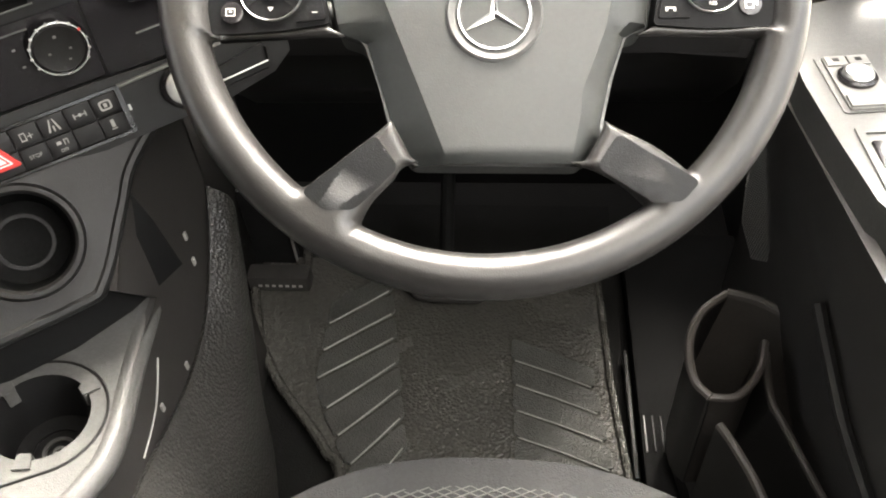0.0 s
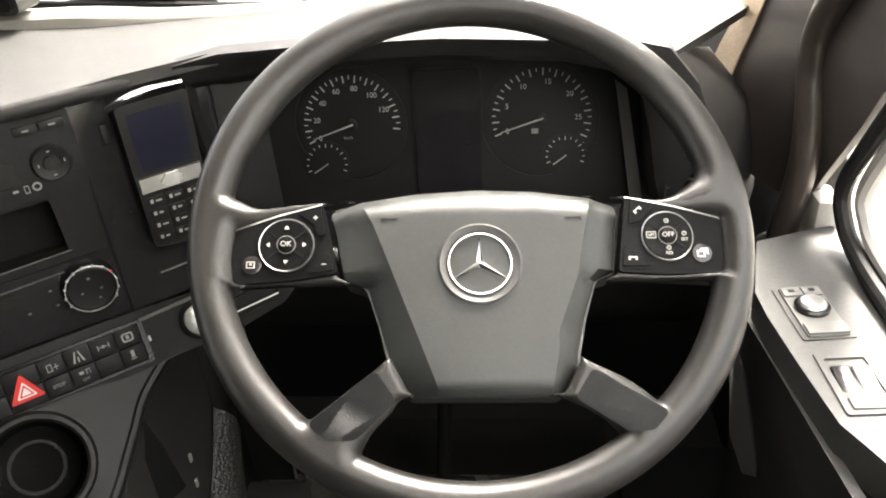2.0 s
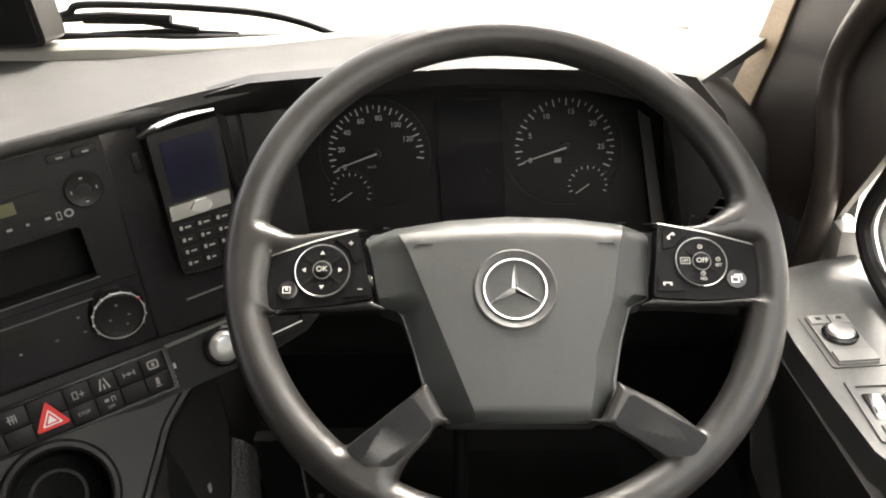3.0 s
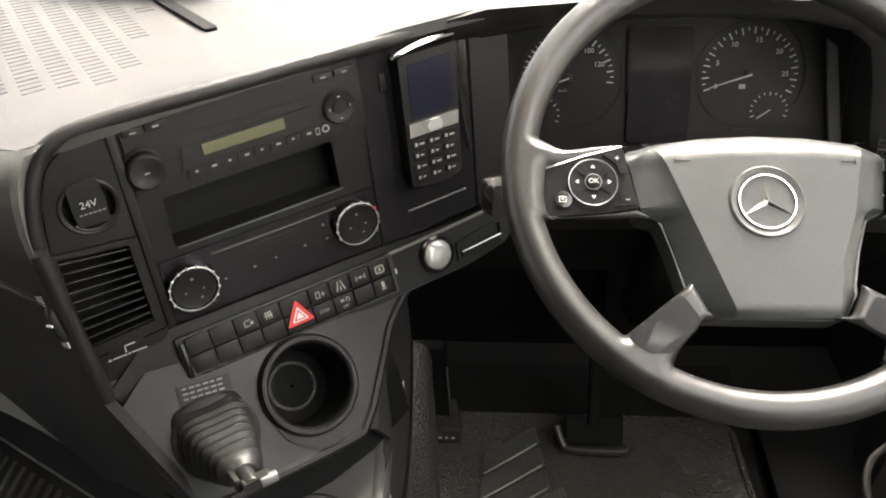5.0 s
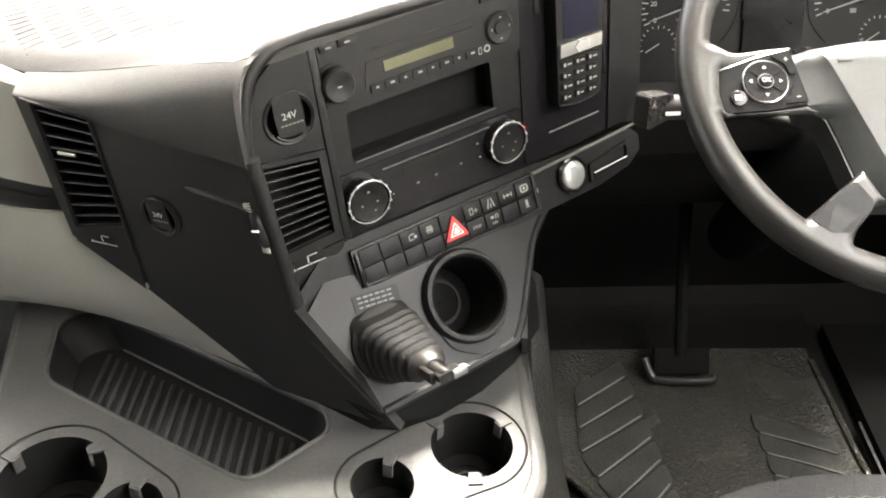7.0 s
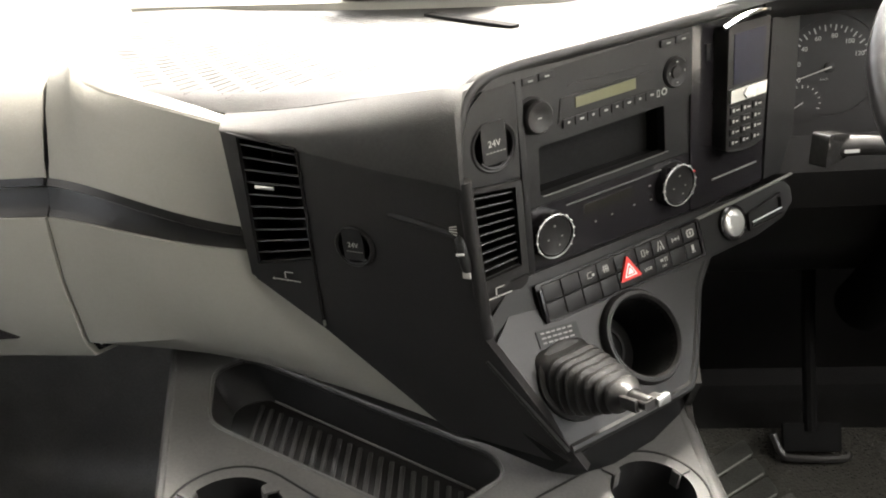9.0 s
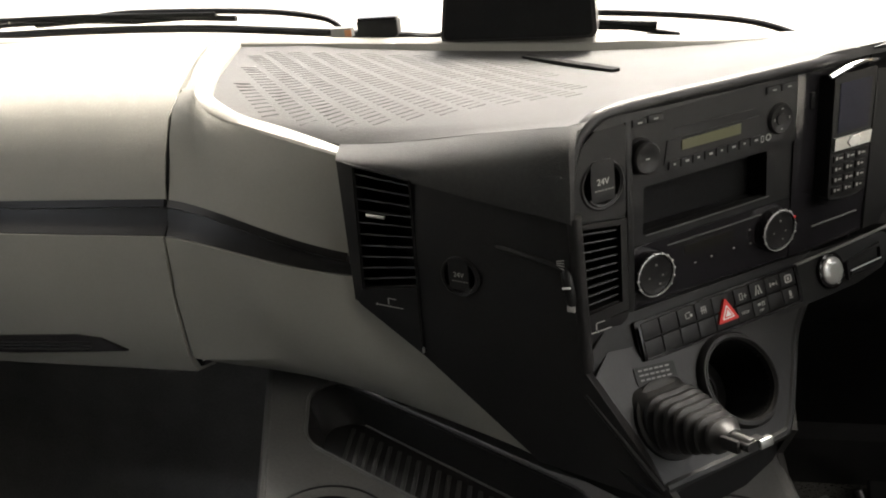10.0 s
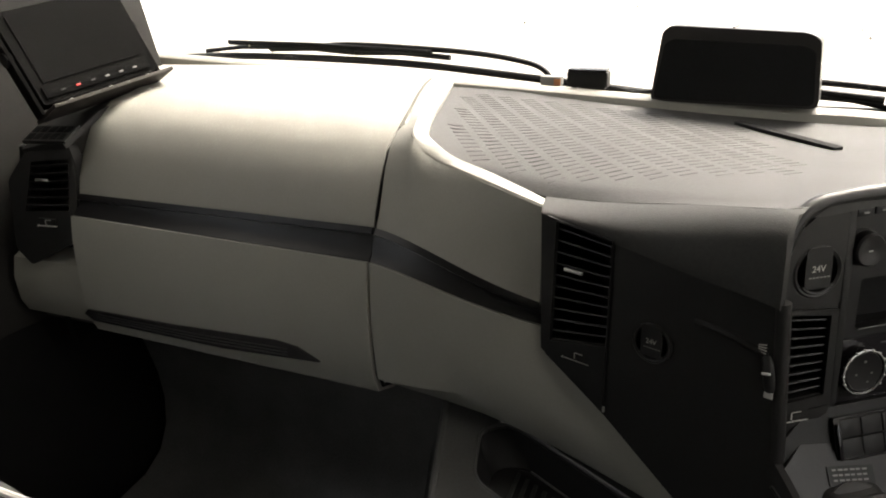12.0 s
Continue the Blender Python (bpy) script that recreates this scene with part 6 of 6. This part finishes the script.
part("shelf", prism([(0.345, 0.838), (0.332, 0.79), (0.3185, 0.737), (0.3195, 0.70), (0.329, 0.62), (0.340, 0.545), (0.362, 0.50), (0.375, 0.40), (0.38, 0.30), (0.44, 0.30), (0.44, 0.87), (0.417, 0.864)], 0.60, 0.643, 0.008, 4), DOORM, dt)
part("front_block", box(0.418, 0.446, 0.868, 0.915, 0.60, 0.675, 0.006), LIGHTGREY, dt, "pale block at the pillar foot")
part("inner_skin", sheet([[(0.346, 0.86, 0.61), (0.37, 0.9, 0.45), (0.40, 0.95, 0.2), (0.40, 0.95, 0.0)], [(0.324, 0.735, 0.61), (0.365, 0.75, 0.45), (0.40, 0.75, 0.2), (0.40, 0.75, 0.0)], [(0.345, 0.54, 0.61), (0.38, 0.5, 0.45), (0.41, 0.5, 0.2), (0.41, 0.5, 0.0)], [(0.385, 0.2, 0.61), (0.39, 0.2, 0.45), (0.42, 0.2, 0.2), (0.42, 0.2, 0.0)]], 0.01), FOOT, dt, "black door lining")
part("window_seal", tube(smooth_path([(0.438, 0.30, 0.650), (0.436, 0.62, 0.652), (0.434, 0.77, 0.655), (0.434, 0.83, 0.672), (0.434, 0.848, 0.71), (0.436, 0.80, 0.80), (0.44, 0.70, 0.97), (0.444, 0.50, 1.4)], 6), 0.010, 10), BLACK, dt, "black rubber window seal")
part("window_frame", tube(smooth_path([(0.452, 0.30, 0.662), (0.45, 0.62, 0.664), (0.449, 0.76, 0.668), (0.449, 0.81, 0.685), (0.449, 0.826, 0.715), (0.45, 0.782, 0.80), (0.452, 0.68, 0.97), (0.455, 0.48, 1.4)], 6), 0.011, 10), LIGHTGREY, dt, "pale painted window frame")
# mirror switch unit
MM = pose(0.3655, 0.701, 0.6415, 0, 0, 5) @ Matrix.Scale(0.94, 4)
mir = thing("mirror_switch", MM, "grey mirror switch unit with a round silver knob", "switch unit")
part("base", prism(rounded(rect(-0.028, 0.028, -0.046, 0.046), 0.004), -0.004, 0.003, 0.0015), DOORM, mir)
part("panel", prism(rounded(rect(-0.022, 0.022, -0.043, 0.043), 0.003), 0.002, 0.0055, 0.0012), MIDGREY, mir)
part("knob_ring", hollow([(0.0185, 0.004), (0.0185, 0.009), (0.0165, 0.011), (0.0150, 0.009), (0.0150, 0.004)], 32, cy=0.004), GLOSS, mir)
part("knob", lathe([(0.0150, 0.004), (0.0148, 0.012), (0.0125, 0.0145), (0.006, 0.0150)], 32, cy=0.004), SILVER, mir, "round silver knob")
for x in (-0.011, 0.011):
    part("key", box(x - 0.010, x + 0.010, 0.025, 0.041, 0.005, 0.0075, 0.0012), MIDGREY, mir)
    icon(mir, BLACK, [(x - 0.003, x + 0.003, 0.031, 0.036)], 0.0076)
part("key", box(-0.021, 0.021, -0.042, -0.024, 0.005, 0.0085, 0.0012), MIDGREY, mir, "wide blank key")
MN = pose(0.372, 0.598, 0.6415, 0, 0, 3) @ Matrix.Scale(0.86, 4)
win = thing("window_switch", MN, "grey window switch unit with recessed rockers", "switch unit")
part("base", frame_prism(rounded(rect(-0.029, 0.030, -0.050, 0.046), 0.004), rounded(rect(-0.021, 0.022, -0.044, 0.036), 0.003), -0.004, 0.004, 0.0015), DOORM, win)
part("well", box(-0.021, 0.022, -0.044, 0.036, -0.012, -0.002, 0.001), BLACK, win)
for x in (-0.0105, 0.0115):
    part("rocker", moved(box(x - 0.010, x + 0.010, -0.020, 0.022, -0.006, 0.004, 0.003, 3), Matrix.Rotation(radians(8), 4, "X")), GLOSS if x < 0 else MIDGREY, win, "curved window rocker")
icon(win, WHITE, [(-0.014, -0.008, 0.0, 0.0012), (-0.014, -0.0128, -0.006, 0.0012), (-0.0092, -0.008, -0.006, 0.0012)], 0.0058)
part("key", box(-0.020, 0.021, -0.043, -0.026, -0.002, 0.006, 0.0015), MIDGREY, win, "wide pale key")
# speaker grille
grille = thing("speaker_grille", None, "black perforated speaker grille in the door", "speaker grille")
bms = bmesh.new()
for i in range(40):
    for j in range(44):
        y = 0.70 + 0.0062 * i + 0.0031 * (j % 2)
        z = 0.20 + 0.0062 * j
        near = 0.729 + max(0.0, 0.459 - z) * 0.38
        far = 0.93
        if near < y < far and 0.24 < z < 0.459 - 0.10 * (y - 0.729) and z > 0.311 - 1.0 * (y - 0.785):
            x = 0.3635 + (0.45 - z) * 0.12
            vs = [bms.verts.new((x - 0.0045, y + 0.0019 * math.cos(k * math.pi / 3), z + 0.0019 * math.sin(k * math.pi / 3))) for k in range(6)]
            c = bms.verts.new((x - 0.0065, y, z))
            for k in range(6):
                bms.faces.new((vs[k], vs[(k + 1) % 6], c))
tagged(part("perforation", bms, MIDGREY, grille), kind="stuff")


# door pocket with bottle holder
def flat_path(pts, steps=5):
    return [(p.x, p.y) for p in smooth_path([(x, y, 0) for x, y in pts], steps)]


pocket = thing("door_pocket", None, "black moulded door pocket with bottle holder", "door pocket")
POCK = material("lit_pocket_plastic", (0.038, 0.034, 0.031), 0.5, spec=0.35)


def lipped(name, pts, z0, z1, t, lean=(0.0, 0.0)):
    """A pocket wall with a rolled top edge; it leans by so much towards its foot."""
    top = [Vector((x, y, z1)) for x, y in flat_path(pts)]
    rows = [[p, p.lerp(Vector((p.x + lean[0], p.y + lean[1], z0)), 0.5), Vector((p.x + lean[0], p.y + lean[1], z0))] for p in top]
    # Painted light: edges and lit inner walls get the paler tone, shaded walls black.
    w = part(name, sheet(rows, t * 0.5), POCK if name in ("rear_wall", "divider") else BLACK, pocket)
    part("rolled_edge", tube(top, t * 0.55, 8), POCK, w)


lipped("outer_wall", [(0.278, 0.585), (0.263, 0.61), (0.265, 0.662), (0.285, 0.708), (0.321, 0.740)], 0.10, 0.30, 0.010)
lipped("rear_wall", [(0.321, 0.740), (0.361, 0.726), (0.396, 0.690), (0.418, 0.632), (0.440, 0.54), (0.443, 0.42)], 0.14, 0.30, 0.013, (-0.035, -0.03))
lipped("divider", [(0.276, 0.587), (0.308, 0.589), (0.339, 0.623), (0.354, 0.667)], 0.10, 0.298, 0.009)
lipped("bin_wall", [(0.362, 0.672), (0.355, 0.606), (0.363, 0.569), (0.383, 0.488), (0.40, 0.42)], 0.06, 0.27, 0.009, (-0.03, 0.0))
lipped("front_rail", [(0.288, 0.562), (0.302, 0.530), (0.318, 0.480), (0.33, 0.40)], 0.10, 0.28, 0.010)
part("floor", prism([(0.285, 0.56), (0.268, 0.657), (0.318, 0.735), (0.40, 0.65), (0.41, 0.28), (0.32, 0.28)], 0.06, 0.10, 0.003), BLACK, pocket)
rail = thing("door_armrest_rail", None, "dark door handle rail with a pale edge", "door handle")
part("bar", tube(smooth_path([(0.350, 0.585, 0.47), (0.358, 0.545, 0.44), (0.366, 0.48, 0.41), (0.372, 0.40, 0.40)], 5), 0.007, 8), FACE, rail)

# ---- things on top of the dashboard ----
bpy.context.view_layer.update()


def pad_z(x, y):
    """Height of the dash top over a place in the plan."""
    hit, at, *_ = top_pad.ray_cast((x, y, 1.3), (0, 0, -1))
    return at.z if hit else 0.87


bmd = bmesh.new()
along, down = Vector((0.80, 0.60, 0)), Vector((0.60, -0.80, 0))
for i in range(-26, 30):
    for j in range(-40, 40):
        c = Vector((-0.86, 0.84, 0)) + along * (0.0345 * i) + down * (0.0150 * j + (0.0075 if i % 2 else 0.0))
        near = 0.600 + 0.42 * abs(min(0.0, c.x + 0.887)) + 0.25 * max(0.0, c.x + 0.80)
        left = float(np.interp(c.y, [0.66, 0.712, 0.77, 0.88, 1.05], [-1.04, -1.075, -1.095, -1.128, -1.18]))
        if c.x < left + 0.018 or c.y > 1.035 or c.y < near + 0.03 or c.x > -0.60 - 0.35 * (c.y - 0.72):
            continue
        if 0 < (c - Vector((-0.698, 1.015, 0))).dot(Vector((0.754, 0.656, 0))) + 0.03 and c.y > 0.80:
            continue
        p, q = c - along * 0.0135, c + along * 0.0135
        p.z, q.z = pad_z(p.x, p.y), pad_z(q.x, q.y)
        tilt = (pad_z(c.x + down.x * 0.004, c.y + down.y * 0.004) - pad_z(c.x - down.x * 0.004, c.y - down.y * 0.004)) / 0.008
        w = down * 0.0030 + Vector((0, 0, tilt * 0.0030))
        up = Vector((0, 0, 0.0006))
        lo = [bmd.verts.new(e - Vector((0, 0, 0.0008))) for e in (p - w, q - w, q + w, p + w)]
        hi = [bmd.verts.new(e + up) for e in (p.lerp(q, 0.1) - w * 0.4, q.lerp(p, 0.1) - w * 0.4, q.lerp(p, 0.1) + w * 0.4, p.lerp(q, 0.1) + w * 0.4)]
        bmd.faces.new(hi)
        for k in range(4):
            bmd.faces.new((lo[k], lo[(k + 1) % 4], hi[(k + 1) % 4], hi[k]))
# A tone darker than the pad paints the shade in its grooves.
TREADM = material("pad_dash_shade", (0.021, 0.0205, 0.0197), 0.7, bump=0, spec=0.2)
tagged(part("tread_pattern", bmd, TREADM, dash, "rows of small raised dashes, darkened as shaded grooves", angle=6), kind="stuff")
sl, sr_ = Vector((-0.698, 1.015, 0)), Vector((-0.557, 0.853, 0))
sl.z, sr_.z = pad_z(sl.x, sl.y), pad_z(sr_.x, sr_.y)
e1 = (sr_ - sl).normalized()
e2 = Vector((0, 0, 1)).cross(e1).normalized()
e3 = e1.cross(e2)
MS = Matrix(((e1.x, e2.x, e3.x, sl.x), (e1.y, e2.y, e3.y, sl.y), (e1.z, e2.z, e3.z, sl.z), (0, 0, 0, 1)))
slot = part("pad_slot", prism(rounded(rect(0, (sr_ - sl).length, -0.008, 0.008), 0.006), -0.004, 0.004, 0.001), DEEP, dash, "dark narrow slot", m=MS)

dbox = thing("dash_box", pose(-0.715, 1.125, 0.881, 0, 0, -4), "black rounded plastic display box on the windscreen ledge", "box")
# Shell toned lighter than the cover to paint its light-catching top border.
BOXM = material("lit_black_shell", (0.020, 0.0185, 0.0175), 0.32, bump=0)
BXP = rounded([(-0.128, 0.0), (0.134, 0.0), (0.128, 0.106), (0.108, 0.116), (-0.100, 0.124), (-0.113, 0.114)], 0.012)
part("shell", moved(prism(BXP, 0.0, 0.050, 0.014, 4), Matrix.Rotation(radians(90), 4, "X")), BOXM, dbox)
part("back_cover", moved(prism([(x * 0.95, 0.005 + y * 0.79) for x, y in BXP], 0.045, 0.056, 0.010, 4), Matrix.Rotation(radians(90), 4, "X")), DEEP, dbox)
part("notch", box(-0.004, -0.001, -0.047, -0.002, 0.115, 0.123, 0), LIGHTGREY, dbox)
part("cable", tube(smooth_path([(-0.125, -0.02, 0.012), (-0.16, -0.01, 0.006), (-0.19, -0.02, 0.012), (-0.21, -0.01, 0.008)], 5), 0.004, 6), BLACK, dbox)
g1 = thing("toll_tag", pose(-1.030, 1.128, 0.893), "small white tag with an orange stripe on the ledge", "tag")
part("body", box(-0.020, 0.018, -0.010, 0.012, 0.0, 0.017, 0.002), MIDGREY, g1)
part("stripe", box(0.006, 0.0185, -0.0115, -0.0095, 0.002, 0.014, 0.0005), material("orange_print", (0.30, 0.12, 0.05), 0.5, bump=0), g1, "orange stripe")
g2 = thing("transponder", pose(-0.962, 1.128, 0.893), "small black transponder box on the ledge", "transponder")
part("body", box(-0.038, 0.036, -0.014, 0.016, 0.0, 0.028, 0.004), BLACK, g2)
part("lid", box(-0.036, 0.034, -0.0155, 0.014, 0.0275, 0.033, 0.002), GLOSS, g2)
for k in range(2):
    part("foot", box(-0.03 + 0.05 * k, -0.02 + 0.05 * k, -0.010, 0.010, -0.003, 0.0, 0), BLACK, g2)


# ---- wipers outside the windscreen ----
def wiper(arm, blade, bits, label):
    o = thing("windscreen_wiper", None, label, "wiper", group="windscreen wipers")
    part("arm", tube(smooth_path([(x, 1.245, z) for x, z in arm], 6), 0.006, 8), BLACK, o)
    part("blade", tube([(x, 1.240, z) for x, z in blade], 0.005, 8, flat=1.4), BLACK, o)
    for a, b, r in bits:
        part("bracket", tube([(a[0], 1.243, a[1]), ((a[0] + b[0]) / 2, 1.25, (a[1] + b[1]) / 2 + 0.004), (b[0], 1.243, b[1])], r, 8), BLACK, o)
    return o


wiper([(-1.62, 0.938), (-1.50, 0.945), (-1.25, 0.934), (-1.12, 0.917), (-1.075, 0.897), (-1.06, 0.86)], [(-1.83, 0.946), (-1.60, 0.943), (-1.32, 0.932)], [((-1.72, 0.934), (-1.50, 0.930), 0.008), ((-1.5, 0.928), (-1.28, 0.922), 0.006), ((-1.90, 0.925), (-1.70, 0.936), 0.005)], "black windscreen wiper lying along the windscreen base")
wiper([(-0.70, 0.872), (-0.644, 0.884), (-0.609, 0.896), (-0.431, 0.882), (-0.302, 0.861), (-0.202, 0.818), (-0.19, 0.79)], [(-0.70, 0.838), (-0.48, 0.825), (-0.256, 0.811)], [((-0.679, 0.877), (-0.48, 0.868), 0.007), ((-0.62, 0.872), (-0.44, 0.850), 0.005), ((-0.69, 0.846), (-0.256, 0.820), 0.0035), ((-0.614, 0.850), (-0.378, 0.840), 0.0045)], "black windscreen wiper with a bent arm")
single("windscreen_cowl", tube(smooth_path([(-2.06, 1.225, 0.905), (-1.80, 1.232, 0.917), (-1.40, 1.236, 0.910), (-1.08, 1.238, 0.885), (-0.7, 1.238, 0.852), (-0.2, 1.235, 0.826), (-0.05, 1.235, 0.818)], 6), 0.008, 8), BLACK, "black rubber strip along the windscreen base", "trim", kind="structure")

# ---- passenger end of the dashboard ----
ecap = thing("dash_end_cap", None, "black moulded end of the dashboard with air vent", "dash end", kind="structure")
MF = place((-1.745, 0.612, 0.77), (0.10, -0.99, 0.08))
part("face", plate(rounded([(-0.085, 0.020), (-0.040, 0.070), (0.050, 0.086), (0.060, 0.060), (0.046, -0.075), (-0.060, -0.128), (-0.090, -0.100)], 0.008), [[(-0.058, -0.032), (0.034, -0.026), (0.047, 0.062), (-0.030, 0.054)]], -0.02, 0.0), BLACK, ecap, m=MF)
part("top", sheet([[(-1.80, 0.62, 0.842), (-1.80, 0.70, 0.88), (-1.86, 0.84, 0.905), (-1.92, 1.10, 0.885)], [(-1.73, 0.605, 0.858), (-1.74, 0.69, 0.895), (-1.77, 0.83, 0.922), (-1.80, 1.10, 0.885)], [(-1.684, 0.605, 0.862), (-1.676, 0.68, 0.900), (-1.672, 0.82, 0.926), (-1.690, 1.10, 0.885)]], 0.01), BLACK, ecap)
part("flank", sheet([[(-1.83, 0.64, 0.84), (-1.835, 0.63, 0.76), (-1.83, 0.63, 0.64), (-1.82, 0.66, 0.45)], [(-1.93, 0.9, 0.88), (-1.93, 0.9, 0.76), (-1.93, 0.9, 0.64), (-1.93, 0.9, 0.45)]], 0.008), DEEP, ecap)
part("underside", sheet([[(x, 0.66, 0.515), (x, 0.74, 0.50), (x, 0.90, 0.44), (x, 1.0, 0.30), (x, 1.06, 0.0)] for x in np.linspace(-1.93, -1.08, 10)], 0.008), FOOT, ecap)
air_vent("air_vent", MF, [(-0.058, -0.032), (0.034, -0.026), (0.047, 0.062), (-0.030, 0.054)], 6, "black louvred air vent at the dashboard end")
MG = Matrix.Translation((-1.722, 0.622, 0.8735)) @ Matrix.Rotation(radians(24), 4, "X") @ Matrix.Rotation(radians(5), 4, "Z")
tg = part("top_grille", box(-0.048, 0.040, -0.022, 0.022, -0.006, 0.001, 0.002), FACE, ecap, "small demister grille", m=MG)
for a in range(5):
    for b in range(2):
        part("slot", box(-0.044 + 0.0165 * a, -0.0305 + 0.0165 * a, -0.017 + 0.019 * b, -0.002 + 0.019 * b, 0.0, 0.0018, 0.0004), DEEP, tg)
FOOTP = material("footwell_panel_plastic", (0.17, 0.168, 0.165), 0.4, spec=0.5)
lowbox = thing("footwell_panel", None, "dark passenger footwell panel with raised moulded lines", "panel", kind="structure")
part("panel", sheet([[(x, y + 0.02 * (x + 1.3) ** 2, z) for y, z in ((0.87, 0.43), (0.885, 0.38), (0.905, 0.315), (0.925, 0.24), (0.932, 0.17), (0.922, 0.10), (0.89, 0.045), (0.83, 0.012), (0.72, 0.0))] for x in np.linspace(-1.90, -1.08, 9)], 0.008), FOOTP, lowbox)
part("upper_line", tube([(-1.62, 0.894, 0.338), (-1.35, 0.893, 0.338), (-1.10, 0.893, 0.338)], 0.003, 6), FOOTP, lowbox, "raised moulded line")
part("lower_line", tube([(-1.55, 0.918, 0.090), (-1.35, 0.916, 0.088), (-1.12, 0.916, 0.090)], 0.0025, 6), FOOTP, lowbox, "raised moulded line")
pull = thing("glovebox_handle", None, "black recessed glovebox handle slot", "handle")
part("recess", moved(prism([(-1.690, 0.572), (-1.672, 0.561), (-1.40, 0.556), (-1.225, 0.564), (-1.262, 0.583), (-1.30, 0.588), (-1.50, 0.581), (-1.682, 0.580)], 0.0, 0.006, 0.002), Matrix(((1, 0, 0, 0), (0, 0, -1, 0.591), (0, 1, 0, 0), (0, 0, 0, 1)))), GLOSS, pull)
for k in range(3):
    part("groove", tube([(-1.66, 0.5845, 0.566 + 0.0045 * k), (-1.45, 0.5845, 0.563 + 0.005 * k), (-1.28, 0.5845, 0.566 + 0.0055 * k)], 0.0012, 6), BLACK, pull)

# monitor facing the driver
mb, mr, mu = Vector((-1.700, 0.610, 0.912)), Vector((-1.662, 0.822, 0.938)), Vector((-0.078, 0.0, 0.150))
U_ = (mr - mb).normalized()
V_ = (mu - U_ * mu.dot(U_)).normalized()
N_ = U_.cross(V_)
MO = Matrix(((U_.x, V_.x, N_.x, mb.x), (U_.y, V_.y, N_.y, mb.y), (U_.z, V_.z, N_.z, mb.z), (0, 0, 0, 1)))
W_ = (mr - mb).length
SCREEN = material("dark_screen", (0.005, 0.0048, 0.0046), 0.9, spec=0.03, bump=0)
BRACKET = material("painted_bracket", (0.032, 0.028, 0.025), 0.6, bump=0.1, spec=0.12)
mon = thing("camera_monitor", MO, "black monitor on a metal bracket facing the driver", "monitor")
part("housing", prism(rounded(rect(-0.005, W_, 0.012, 0.170), 0.006), -0.028, 0.0, 0.003), SCREEN, mon)
part("screen", prism(rect(0.012, W_ - 0.018, 0.046, 0.160), 0.0, 0.0014, 0.0004), SCREEN, mon, "dark screen")
part("bezel_strip", box(0.004, W_ - 0.01, 0.020, 0.040, 0.0, 0.003, 0.001), SCREEN, mon)
for k in range(6):
    part("button", box(0.032 + 0.028 * k, 0.040 + 0.028 * k, 0.026, 0.029, 0.003, 0.0040, 0.0004), RED if k == 1 else (MIDGREY if k > 2 else BLACK), mon)
part("bracket", box(-0.01, W_ + 0.006, -0.004, 0.002, -0.04, 0.035, 0.001), BRACKET, mon, "flat grey-brown metal bracket")
for k in range(3):
    part("bolt", lathe([(0.005, 0), (0.005, 0.003), (0.003, 0.004)], 12), SILVER, mon, m=Matrix.Translation((0.03 + 0.075 * k, 0.002, 0.018)) @ Matrix.Rotation(radians(-90), 4, "X"))
for x in (-0.012, W_ + 0.004):
    part("side_knob", lathe([(0.011, -0.006), (0.012, 0.0), (0.011, 0.006)], 16), DEEP, mon, m=Matrix.Translation((x, 0.10, -0.014)) @ Matrix.Rotation(radians(90), 4, "Y"))
    part("side_plate", box(x - 0.003, x + 0.003, 0.0, 0.15, -0.026, -0.002, 0.001), SCREEN, mon)
pl = thing("pillar_trim", None, "dark brown pillar trim behind the monitor", "pillar trim", kind="structure")
part("panel", sheet([[(-1.925, 0.18, z), (-1.90 + 0.02 * (1.9 - z), 0.70 - 0.1 * (z - 0.9), z), (-1.86, 1.05 - 0.25 * (z - 0.9), z), (-1.93, 1.12 - 0.28 * (z - 0.9), z)] for z in (0.50, 0.85, 1.0, 1.2, 1.5, 1.9)], 0.012), PILDARK, pl)

# ---- dust specks on the windscreen ----
rng = random.Random(7)
bmd = bmesh.new()
for k in range(70):
    x, z = rng.uniform(-1.75, 0.1), rng.uniform(0.93, 1.25)
    t = (z - 0.80) / 1.05
    y = 1.215 - 0.03 * ((x + 0.73) / 1.2) ** 2 - 0.30 * t - 0.009
    r = rng.choice((0.0008, 0.0012, 0.0012, 0.002, 0.003))
    n = rng.randint(5, 8)
    vs = [bmd.verts.new((x + r * rng.uniform(0.5, 1.2) * math.cos(2 * math.pi * q / n), y - 0.30 / 1.05 * r * math.sin(2 * math.pi * q / n), z + r * rng.uniform(0.5, 1.2) * math.sin(2 * math.pi * q / n))) for q in range(n)]
    bmd.faces.new(vs)
tagged(part("dust_specks", bmd, material("dried_dust", (0.35, 0.33, 0.27), 0.9, bump=0), windscreen, "dried dust specks"), kind="stuff")
